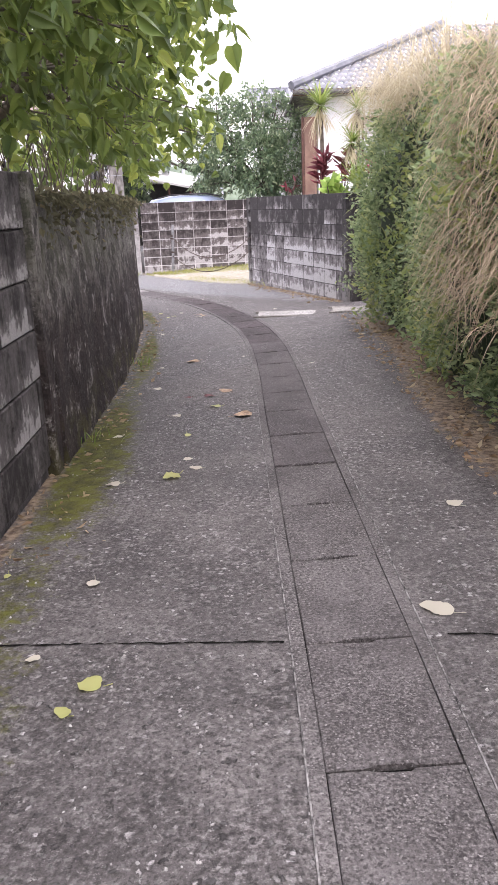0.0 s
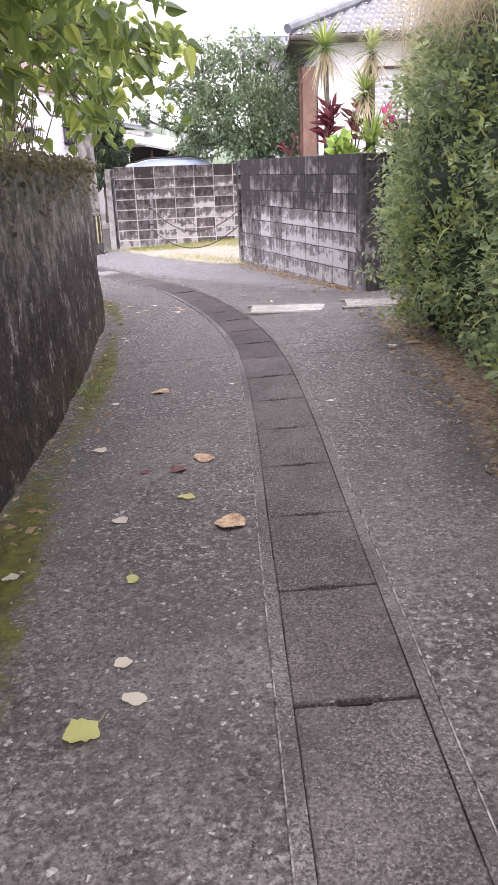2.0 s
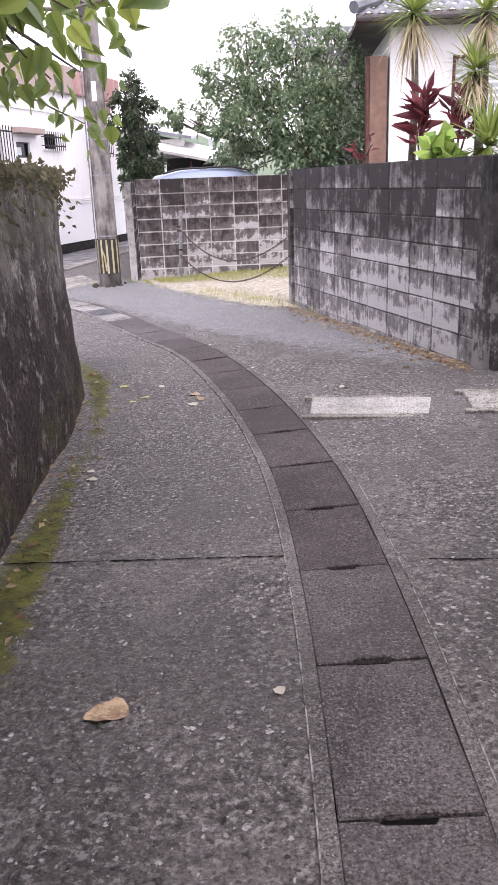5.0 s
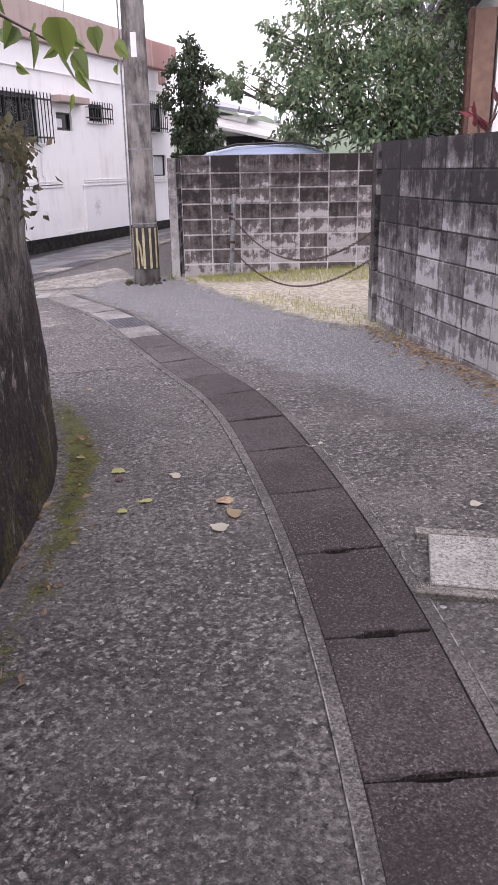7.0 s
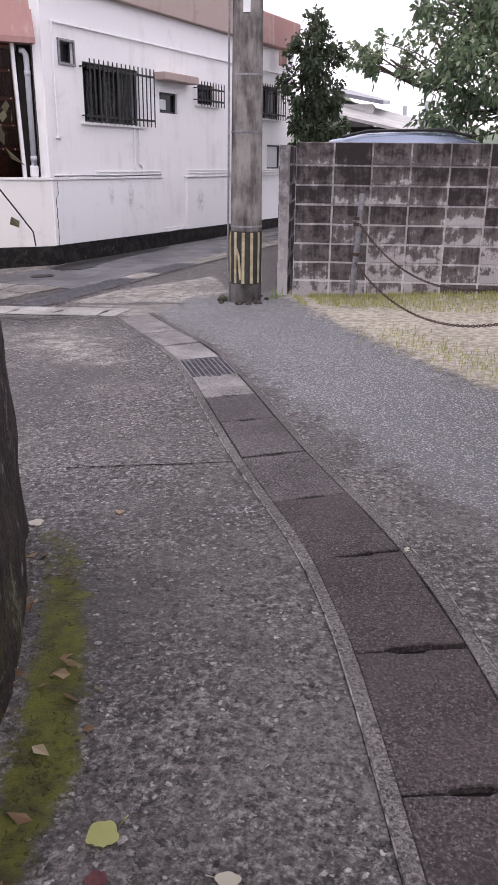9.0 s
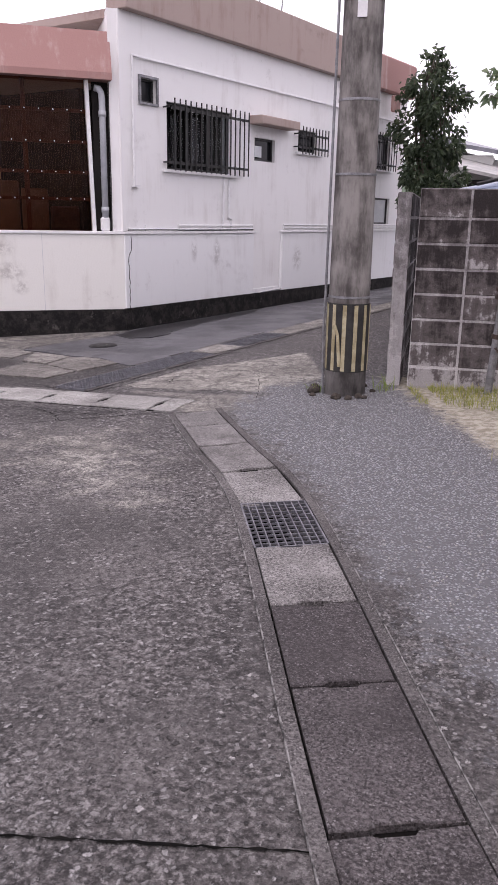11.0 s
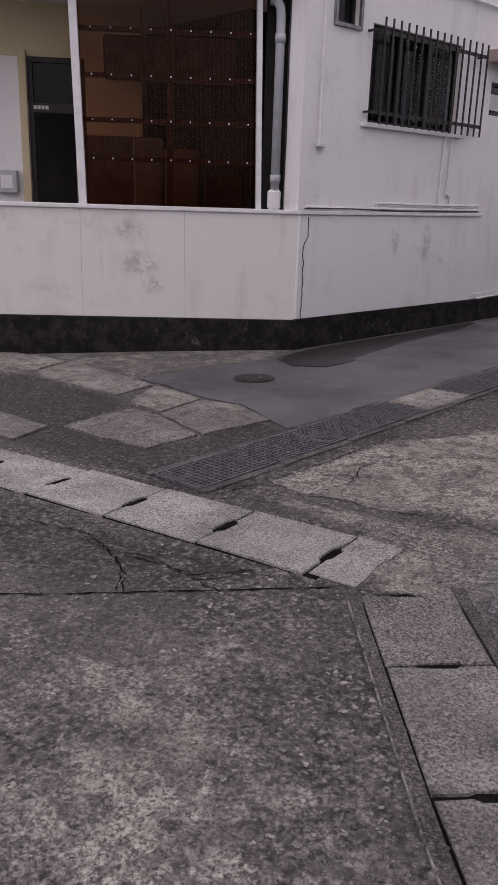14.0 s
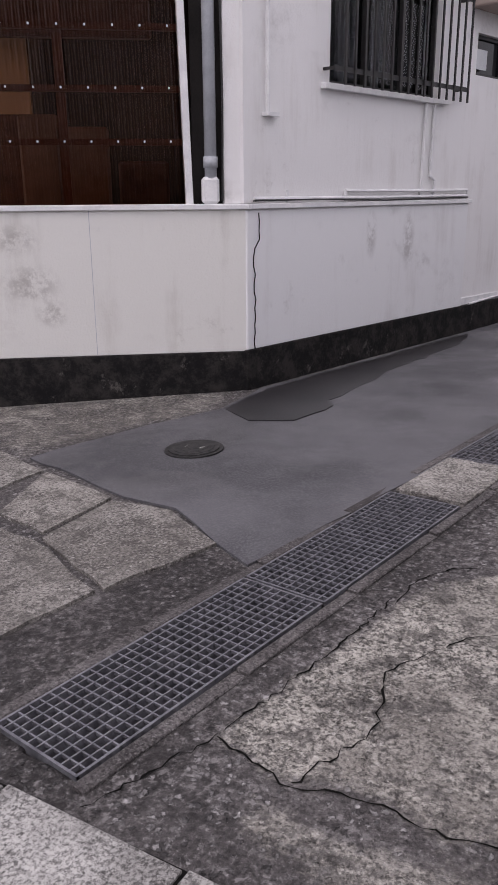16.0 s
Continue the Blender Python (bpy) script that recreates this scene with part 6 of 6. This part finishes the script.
def rosette(name, base, height, size, count, material, seed, label, aspect=0.3, up=0.5):
    rng, rnd = np.random.default_rng(seed), random.Random(seed)
    ob = thing(name, base, label, "plant", "garden plants")
    bm = bmesh.new()
    cs, aims = [], []
    for k in range(3):
        tip = (base[0] + rnd.uniform(-0.1, 0.1), base[1] + rnd.uniform(-0.08, 0.08), base[2] + height * (0.55 + 0.2 * k))
        tube(bm, [base, tip], [0.014, 0.008], 5)
        for _ in range(count // 3):
            cs.append((tip[0], tip[1], tip[2] + rnd.uniform(-0.12, 0.04)))
            aims.append((rnd.gauss(0, 1), rnd.gauss(0, 1), up + rnd.random() * 0.5))
    part("stems", bm, M_BARK, ob)
    leaves("leaves", rng, cs, size, aims, 0.2, material, ob, aspect=aspect, fold=0.2, droop=0.1)


rosette("cordyline", (1.28, 14.0, 1.24), 0.75, 0.24, 60, M_RED, 51, "dark red cordyline with broad strap leaves")
rosette("cordyline", (1.62, 14.1, 1.24), 0.78, 0.26, 36, M_RED, 52, "purple-red cordyline beside the white house")
rosette("cordyline", (2.15, 13.1, 1.24), 0.36, 0.2, 50, M_RED, 53, "low deep red cordyline")
rosette("cordyline", (2.07, 13.6, 1.24), 0.55, 0.17, 30, M_RED, 54, "red cordyline under a fuchsia shoot")
rosette("cordyline", (2.06, 13.5, 1.62), 0.3, 0.13, 15, M_FUCHSIA, 55, "bright fuchsia shoot of a cordyline", 0.4, 1.2)
rosette("cordyline", (0.75, 14.6, 1.24), 0.4, 0.14, 21, M_RED, 58, "small red shrub on the garden wall")
rosette("taro", (1.36, 13.6, 1.22), 0.36, 0.22, 33, M_TARO, 56, "bright yellow-green broad-leaved taro plant", 0.85, 0.2)
rosette("taro", (1.5, 13.7, 1.22), 0.3, 0.2, 24, M_TARO, 57, "light green broad-leaved taro plant", 0.85, 0.2)


# ---- house behind the garden ----
def tiled_house():
    hs = thing("house", (4, 24, 1.0), "white rendered house with a grey tiled hip roof", "house")
    m = side_frame(1.75, 20.5, 1, 0.0)
    part("wall", holed(bmesh.new(), m, 0.0, 8.0, 0.0, 3.62, -0.2, 0.0, [(1.05, 2.75, 1.9, 3.15)]), M_WHITE, hs)
    part("foundation", box(bmesh.new(), (-0.5, -6, -0.5), (8, -0.02, 0.02), m), M_RIM, hs)
    part("wall", box(bmesh.new(), (0.0, -6, 0.0), (0.2, -0.2, 3.62), m), M_WHITE, hs)
    # solid near-black box paints the unlit inside of the house
    part("room_shade", box(bmesh.new(), (0.4, -4, 0.0), (7.8, -0.7, 3.5), m), M_ROOMSHADE, hs)
    w = part("window", holed(bmesh.new(), m, 1.05, 2.75, 1.9, 3.15, -0.12, 0.02, [(1.1, 2.7, 1.95, 3.1)]), M_BROWNWOOD, hs, "brown window frame")
    for a, b in ((1.1, 1.88), (1.92, 2.7)):
        part("pane", box(bmesh.new(), (a, -0.08, 1.95), (b, -0.07, 3.1), m), M_PALEPANE, w)
    part("mullion", box(bmesh.new(), (1.88, -0.1, 1.95), (1.92, -0.03, 3.1), m), M_BROWNWOOD, w)
    for k in range(9):
        part("blind_slat", box(bmesh.new(), (1.12, -0.06, 2.05 + 0.11 * k), (1.86, -0.052, 2.09 + 0.11 * k), m), M_WHITETRIM, w)
    part("shutter_box", box(bmesh.new(), (-0.34, -0.3, 0.0), (-0.04, -0.02, 3.2), m, 0.01), M_TERRACOTTA, hs, "terracotta-coloured shutter case")
    part("door_post", box(bmesh.new(), (-0.4, -0.3, 0.0), (-0.345, -0.02, 3.2), m), M_BROWNWOOD, hs)
    part("side_wall", box(bmesh.new(), (-0.8, -1.2, 0.0), (-0.41, -1.0, 3.0), m), M_WHITE, hs)
    part("eave", box(bmesh.new(), (-0.62, -6, 3.62), (8.6, 0.6, 3.7), m), M_RIM, hs)
    part("fascia", box(bmesh.new(), (-0.64, 0.6, 3.6), (8.6, 0.64, 3.74), m), M_BROWNWOOD, hs)
    part("rain_gutter", tube(bmesh.new(), [m @ Vector((-0.64, 0.69, 3.66)), m @ Vector((8.6, 0.69, 3.64))], 0.05, 8), M_RIM, hs)
    # hip roof of curved tiles: rows up the front slope
    bm = bmesh.new()
    pitch, rows_n = 0.45, 15
    for r in range(rows_n):
        y0, z0 = 0.66 - 0.3 * r, 3.74 + 0.3 * r * pitch
        left = -0.66 + 0.3 * r
        n = int((8.6 - left) / 0.22)
        ring = [[], []]
        for k in range(n * 4 + 1):
            sx = left + k * 0.055
            zz = 0.03 * math.cos(2 * math.pi * k / 4)
            ring[0].append(bm.verts.new(m @ Vector((sx, y0, z0 + 0.035 + zz))))
            ring[1].append(bm.verts.new(m @ Vector((sx, y0 - 0.34, z0 + 0.34 * pitch + zz))))
        lip = [bm.verts.new(v.co - Vector((0, 0, 0.045))) for v in ring[0]]
        for k in range(n * 4):
            bm.faces.new((ring[0][k], ring[0][k + 1], ring[1][k + 1], ring[1][k]))
            bm.faces.new((lip[k], lip[k + 1], ring[0][k + 1], ring[0][k]))
    roof = part("roof", bm, M_TILE, hs, "glazed grey-blue curved roof tiles", smooth=True)
    part("hip_ridge", tube(bmesh.new(), [m @ Vector((-0.68 + 0.28 * k, 0.7 - 0.28 * k, 3.82 + 0.126 * k)) for k in range(17)], [0.1 + 0.012 * (k % 2) for k in range(17)], 8), M_TILE, roof)
    part("roof_side", box(bmesh.new(), (3.4, -6, 3.7), (8.6, -3.6, 5.4), m), M_TILE, roof)
    return hs


tiled_house()


def back_house():
    hs = thing("house", (0.8, 26, -0.1), "dark-roofed outbuilding behind the garden tree", "house")
    m = side_frame(0.3, 25.0, 1, 0.05)
    part("wall", box(bmesh.new(), (0.1, -4, -0.4), (1.6, 0, 3.9), m), M_WHITE, hs)
    bm = bmesh.new()
    for r in range(5):
        y0, z0 = 0.35 - 0.22 * r, 3.86 + 0.11 * r
        for k in range(9):
            tube(bm, [m @ Vector((-0.1 + 0.19 * k, y0, z0 + 0.03)), m @ Vector((-0.1 + 0.19 * k, y0 - 0.25, z0 + 0.15))], 0.085, 7)
    part("roof", bm, M_TILE, hs)
    part("ridge", box(bmesh.new(), (-0.2, -0.9, 4.4), (1.7, -0.7, 4.54), m, 0.03), M_TILE, hs)


back_house()


def far_house():
    hs = thing("house", (-3.4, 34, -0.3), "far grey-roofed house with a dark open carport", "house")
    m = side_frame(-5.2, 33.0, 1, 0.06)
    # near-black wall: the carport's inner shade is in its colour
    part("wall", box(bmesh.new(), (0.2, -4, -0.5), (3.2, -1.2, 2.1), m), M_ROOMSHADE, hs)
    for k in range(4):
        part("post", box(bmesh.new(), (0.3 + 0.85 * k, -0.15, -0.5), (0.37 + 0.85 * k, -0.08, 1.95), m), M_WHITETRIM if k == 1 else M_BROWNWOOD, hs)
    bm = bmesh.new()
    corner = [(-0.1, 0.2, 2.5), (2.9, 0.2, 1.86), (3.2, -3.5, 2.3), (0.3, -3.5, 3.0)]
    vs = [bm.verts.new(m @ Vector(p)) for p in corner]
    got = bmesh.ops.extrude_face_region(bm, geom=[bm.faces.new(vs)])
    for v in got["geom"]:
        if isinstance(v, bmesh.types.BMVert):
            v.co.z += 0.08
    part("carport_roof", bm, M_FARROOF, hs, "pale sloping metal roof")
    part("upper_wall", box(bmesh.new(), (0.4, -4.2, 1.9), (1.7, -2.0, 2.75), m), M_LOWWALL, hs)
    bm = bmesh.new()
    vs = [bm.verts.new(m @ Vector(p)) for p in ((-0.1, -1.7, 3.1), (2.0, -1.7, 2.72), (2.1, -4.4, 2.9), (0.1, -4.4, 3.4))]
    got = bmesh.ops.extrude_face_region(bm, geom=[bm.faces.new(vs)])
    for v in got["geom"]:
        if isinstance(v, bmesh.types.BMVert):
            v.co.z += 0.1
    part("roof", bm, M_TILE, hs)


far_house()

# loose black hose at the end of the old wall
hose = thing("hose", (-2.36, 13.0, 1.12), "thin black hose hanging from the end of the old wall", "hose")
part("tube", tube(bmesh.new(), [(-2.36, 12.9, 1.16), (-2.4, 13.2, 0.98), (-2.43, 13.4, 0.86), (-2.44, 13.43, 0.8)], 0.003, 6), M_BLACKMETAL, hose)

# thin far poles
for x, y, hgt in ((-3.1, 40, 3.0), (-2.5, 42, 3.3), (-1.4, 44, 3.4)):
    p = thing("far_pole", (x, y, G(x, y)), "thin pale far utility pole", "utility pole", "far poles")
    part("shaft", tube(bmesh.new(), [(x, y, -0.4), (x, y, hgt)], [0.09, 0.07], 8), M_PVC, p)

# wooded hill on the horizon
bm = bmesh.new()
hx = np.linspace(-70, 90, 120)
rows_h = []
for r, (yy, sc) in enumerate(((110, 0.0), (118, 0.45), (130, 0.8), (150, 1.0))):
    rows_h.append([bm.verts.new((x, yy, -1 + sc * (11.5 - 0.16 * abs(x + 24) + 2.0 * noise.noise(Vector((x * 0.06, r, 0))) + 1.2 * noise.noise(Vector((x * 0.3, r, 3)))))) for x in hx])
for a, b in zip(rows_h, rows_h[1:]):
    for k in range(len(hx) - 1):
        bm.faces.new((a[k], a[k + 1], b[k + 1], b[k]))
tagged(part("backdrop", bm, M_HILL, smooth=True), "hazy wooded hill on the horizon", "hill", kind="structure")


# ---- parked car behind the block wall ----
def car():
    c = thing("car", (-1.5, 21.2, G(-1.5, 21.2)), "silver-blue parked car behind the block wall", "car")
    m = side_frame(-1.55, 20.55, 0.988, 0.155)
    g = float(G(-1.5, 20.9))
    xs = [-1.05, -1.02, -0.85, -0.4, 0.1, 0.6, 0.95, 1.35, 1.9, 2.35]
    tops = [0.6, 1.45, 1.63, 1.71, 1.74, 1.72, 1.63, 1.3, 0.95, 0.7]
    bm = bmesh.new()
    rings = []
    for x, t in zip(xs, tops):
        belt = min(t, 0.92)
        half = 0.78 if x < 2 else 0.62
        roof = half - 0.16 if t > 0.95 else half - 0.04
        prof = [(-half, 0.28), (-half - 0.02, 0.6), (-half, belt), (-roof, max(belt, t - 0.06)), (-roof * 0.6, t), (roof * 0.6, t), (roof, max(belt, t - 0.06)), (half, belt), (half + 0.02, 0.6), (half, 0.28)]
        rings.append([bm.verts.new(m @ Vector((x, y - 0.75, z + g))) for y, z in prof])
    for r, q in zip(rings, rings[1:]):
        for k in range(9):
            bm.faces.new((r[k], r[k + 1], q[k + 1], q[k]))
        bm.faces.new((r[9], r[0], q[0], q[9]))
    bm.faces.new(rings[0])
    bm.faces.new(rings[-1][::-1])
    part("body", bm, M_CAR, c, smooth=True)
    for a, b in ((-0.85, 0.0), (0.1, 0.95)):
        part("side_window", box(bmesh.new(), (a, 0.0, g + 0.98), (b, 0.03, g + 1.45), m @ Matrix.Translation((0, -0.06, 0))), M_PANE, c)
    part("roof_rail", tube(bmesh.new(), [m @ Vector((x, -0.2, z + g)) for x, z in ((-0.7, 1.66), (-0.4, 1.73), (0.5, 1.75), (0.85, 1.68))], 0.018, 6), M_BLACKMETAL, c)
    for x in (-0.55, 1.75):
        for y in (-0.02, -1.48):
            bm = bmesh.new()
            bmesh.ops.create_cone(bm, cap_ends=True, segments=20, radius1=0.31, radius2=0.31, depth=0.19, matrix=m @ Matrix.Translation((x, y, g + 0.31)) @ pose(0, 0, 0, 90, 0, 0))
            wheel = part("wheel", bm, M_RUBBER, c)
            bm = bmesh.new()
            bmesh.ops.create_cone(bm, cap_ends=True, segments=16, radius1=0.19, radius2=0.19, depth=0.2, matrix=m @ Matrix.Translation((x, y, g + 0.31)) @ pose(0, 0, 0, 90, 0, 0))
            part("rim", bm, M_GALV, wheel)


car()


# ---- creeper on the old wall, weeds, grass, fallen leaves and pebbles ----
rng = np.random.default_rng(61)
line = smooth_line(LEFT_WALL, 0.05)
line = line[line[:, 1] > 4.4]
pick = line[rng.integers(0, len(line), 5200)]
topz = 1.36 - 0.02 * (pick[:, 1] - 4.3) / 4 - 0.1 * np.clip(pick[:, 1] - 11, 0, 3) / 2
p = np.stack([pick[:, 0] + rng.normal(-0.03, 0.06, len(pick)), pick[:, 1] + rng.normal(0, 0.03, len(pick)), topz + 0.03 - np.abs(rng.normal(0, 0.11, len(pick))) * rng.choice([0.4, 1.3], len(pick)) + rng.uniform(0, 0.05, len(pick))], 1)
ob = thing("creeper", (-1.4, 8.5, 1.3), "withered dark creeper along the top of the old wall", "creeper")
leaves("leaves", rng, p, 0.045, np.tile((0.35, 0, -0.6), (len(p), 1)), 0.6, M_IVY, ob, aspect=0.6)


def tuft(x, y, count, length, spread_r, seed, label, material=None):
    r = np.random.default_rng(seed)
    z = float(G(x, y))
    t = thing("weed", (x, y, z), label, "weed", "weeds by the walls")
    roots = [((x + r.normal(0, spread_r), y + r.normal(0, spread_r), z), (r.normal(0, 0.4), r.normal(0, 0.4), 1)) for _ in range(count)]
    blades("foliage", r, roots, length, 0.012, 0, material or M_SPIKE, t, bend=0.9, seg=3)


tuft(-3.2, 18.75, 16, 0.1, 0.05, 71, "small green weed at the foot of the pole")
tuft(-2.68, 18.95, 16, 0.16, 0.05, 72, "small green weed between pole and block wall")
tuft(-1.12, 7.6, 18, 0.1, 0.06, 73, "small weed in the moss under the old wall")
tuft(-1.05, 4.9, 14, 0.1, 0.07, 74, "small weed in the moss under the old wall")
tuft(0.3, 14.7, 24, 0.14, 0.08, 75, "dry weed at the end of the garden wall", M_GRASS)

roots = []
for _ in range(5200):
    u, v = rng.random(), rng.random()
    a = np.array((-2.5, 19.1)) + u * np.array((2.8, 0.45))
    q = a + v**1.6 * np.array((0.55, -1.6)) * (0.35 + 0.65 * u)
    if line_distance(np.array(q[0]), np.array(q[1]), [(-2.4, 19.1), (-1.7, 17.4)]) < 0.06:
        continue
    roots.append(((q[0], q[1], float(G(*q)) - 0.005), (rng.normal(0, 0.5), rng.normal(0, 0.5), 1)))
for _ in range(900):
    u = rng.random()
    q = np.array((-1.5, 17.2)) * (1 - u) + np.array((0.05, 15.0)) * u + rng.normal(0, 0.16, 2) + np.array((0.15, 0.1))
    roots.append(((q[0], q[1], float(G(*q)) - 0.005), (rng.normal(0, 0.5), rng.normal(0, 0.5), 1)))
grass = blades("grass", rng, roots, 0.07, 0.007, 0, M_GRASS, bend=0.8, seg=2)
tagged(grass, "short yellow-green grass on the gravel yard", "grass", kind="stuff")


def ground_z(x, y):
    return float(G(x, y))


def fallen(x, y, size, material, seed, label, round_=False):
    """One curled leaf that lies on the lane."""
    r = random.Random(seed)
    bm = bmesh.new()
    n = 24
    turn = r.uniform(0, 6.28)
    lift = size * r.uniform(0.06, 0.2)
    mid = bm.verts.new((0, 0, 0.004))
    ring = []
    for k in range(n):
        a = 2 * math.pi * k / n
        rad = size * 0.45 * ((1 + 0.16 * math.cos(a)) if round_ else (0.78 + 0.4 * math.cos(a) ** 2 + 0.1 * math.cos(a))) * (1 + 0.07 * math.sin(5 * a + seed)) * r.uniform(0.94, 1.06)
        ring.append(bm.verts.new((rad * math.cos(a), rad * math.sin(a), 0.003 + lift * abs(math.sin(a * 1.0 + 0.6)) ** 2 * r.uniform(0.4, 1))))
    for k in range(n):
        bm.faces.new((mid, ring[k], ring[(k + 1) % n]))
    tube(bm, [(size * 0.6, 0, 0.004), (size * 0.95, size * 0.1, 0.012)], 0.0015, 4)
    bmesh.ops.transform(bm, matrix=Matrix.Translation((x, y, ground_z(x, y) + 0.003)) @ pose(0, 0, 0, 0, 0, math.degrees(turn)), verts=bm.verts)
    ob = part("fallen_leaf", bm, material, smooth=True)
    tagged(ob, label, "leaf", "fallen leaves on the lane")


BIG = [(-1.35, 11.59, 0.078, M_YELLOWLEAF), (-1.11, 11.22, 0.056, M_YELLOWLEAF), (-1.19, 11.1, 0.05, M_YELLOWLEAF), (-0.3, 5.6, 0.076, M_YELLOWLEAF), (-0.53, 2.04, 0.081, M_YELLOWLEAF), (-0.58, 1.91, 0.055, M_YELLOWLEAF), (0.32, 11.18, 0.06, M_PALELEAF), (-1.02, 2.86, 0.036, M_YELLOWLEAF), (-0.47, 4.0, 0.105, M_YELLOWLEAF), (-0.44, 4.84, 0.06, M_YELLOWLEAF),
       (-1.04, 11.52, 0.05, M_PALELEAF), (-0.24, 6.12, 0.125, M_TANLEAF), (-0.81, 6.36, 0.085, M_PALELEAF), (-0.78, 3.94, 0.075, M_PALELEAF), (-0.65, 2.74, 0.055, M_PALELEAF), (0.58, 2.37, 0.11, M_PALELEAF), (0.88, 3.33, 0.08, M_PALELEAF), (0.06, 10.43, 0.044, M_PALELEAF), (-0.4, 4.32, 0.06, M_PALELEAF), (-0.35, 4.14, 0.07, M_PALELEAF), (-0.87, 7.31, 0.058, M_PALELEAF), (-0.91, 4.92, 0.06, M_PALELEAF),
       (-0.56, 5.38, 0.075, M_PALELEAF), (0.51, 7.01, 0.045, M_PALELEAF), (-0.11, 7.62, 0.04, M_PALELEAF), (1.16, 8.47, 0.076, M_PALELEAF), (-1.14, 9.64, 0.045, M_PALELEAF), (-1.11, 9.51, 0.055, M_PALELEAF), (-2.32, 13.04, 0.068, M_PALELEAF), (-0.74, 2.21, 0.045, M_PALELEAF), (-0.75, 11.22, 0.085, M_TANLEAF), (-0.69, 11.08, 0.085, M_DEADLEAF), (-0.73, 10.94, 0.085, M_PALELEAF), (-0.4, 11.94, 0.035, M_PALELEAF), (-0.36, 11.99, 0.03, M_PALELEAF), (-0.81, 13.1, 0.035, M_PALELEAF),
       (-0.08, 5.28, 0.14, M_TANLEAF), (-0.6, 7.54, 0.12, M_TANLEAF), (-0.36, 5.96, 0.085, M_REDLEAF), (-0.53, 5.96, 0.05, M_REDLEAF), (-1.31, 11.49, 0.05, M_REDLEAF), (-1.05, 11.55, 0.05, M_PALELEAF), (1.35, 8.5, 0.13, M_DEADLEAF), (-2.02, 13.21, 0.04, M_DEADLEAF)]
for k, (x, y, size, material) in enumerate(BIG):
    what = {"fallen_leaf": "curled brown fallen leaf on the concrete lane", "yellow_fallen_leaf": "yellow-green fallen leaf on the concrete lane", "tan_fallen_leaf": "curled tan fallen leaf with brown spots on the lane", "red_fallen_leaf": "dark red fallen leaf on the concrete lane", "bleached_fallen_leaf": "bleached pale fallen leaf on the concrete lane"}[material.name]
    fallen(x, y, size, material, 100 + k, what, k % 2 == 0)

# litter along hedge and walls, and loose chips of stone
pts = np.stack([rng.uniform(1.08, 1.62, 900), rng.uniform(1, 10.2, 900)], 1)
pts = np.concatenate([pts, np.stack([np.interp(u := rng.uniform(3, 12.8, 260), WALL_LINE[:, 1], WALL_LINE[:, 0]) + np.abs(rng.normal(0.1, 0.12, 260)), u], 1)])
along = rng.random(320)
pts = np.concatenate([pts, np.stack([0.0 + 1.32 * along - np.abs(rng.normal(0.06, 0.1, 320)), 15.2 - 3.72 * along - np.abs(rng.normal(0, 0.06, 320))], 1)])
p3 = np.array([(x, y, ground_z(x, y) + 0.006) for x, y in pts])
flat_aim = rng.normal(0, 1, (len(p3), 3)) * (1, 1, 0.15)
litter = leaves("leaf_litter", rng, p3, 0.05, flat_aim, 0.1, M_DEADLEAF, aspect=0.5)
tagged(litter, "brown dead leaves scattered along hedge and walls", "leaf litter", kind="stuff")


def chips(name, xy, lo, hi, material, label):
    verts, faces = [], []
    for x, y in xy:
        r, z, k0 = rng.uniform(lo, hi), ground_z(x, y), len(verts)
        a = rng.uniform(0, 6.28)
        for j in range(4):
            verts.append((x + r * math.cos(a + j * 1.57) * rng.uniform(0.6, 1.1), y + r * math.sin(a + j * 1.57) * rng.uniform(0.6, 1.1), z - 0.002))
        for j in range(4):
            vx, vy, _ = verts[k0 + j]
            verts.append((x + (vx - x) * 0.6, y + (vy - y) * 0.6, z + r * rng.uniform(0.3, 0.8)))
        faces += [(k0 + j, k0 + (j + 1) % 4, k0 + 4 + (j + 1) % 4, k0 + 4 + j) for j in range(4)] + [(k0 + 4, k0 + 5, k0 + 6, k0 + 7)]
    return tagged(raw(name, verts, faces, material), label, "gravel", kind="stuff")


xy = np.stack([rng.uniform(-1.1, 1.2, 1500), rng.uniform(0.8, 12, 1500)], 1)
xy = xy[line_distance(xy[:, 0], xy[:, 1], GUT[::4]) > 0.24]
chips("stone_chips", xy, 0.003, 0.008, M_PEBBLE, "small pale stone chips scattered over the lane")
xy = np.stack([rng.uniform(-3.6, 1.3, 22000), rng.uniform(11.6, 19.4, 22000)], 1)
zone = soft_zone(xy[:, 0], xy[:, 1], [(0.95, 11.7), (0.05, 12.7), (-0.85, 13.8), (-1.75, 15.0), (-2.6, 16.4), (-3.7, 17.75), (-3.75, 18.9), (-2.7, 19.7), (-1.6, 17.6), (-0.5, 15.7), (0.15, 14.9), (1.3, 11.7)], 0.9)
xy = xy[(zone * rng.uniform(0.4, 1.3, len(zone)) > 0.6) & (line_distance(xy[:, 0], xy[:, 1], GUT[::4]) > 0.24)]
chips("gravel", xy, 0.003, 0.009, M_PEBBLE, "loose pale grey gravel at the side of the lane")
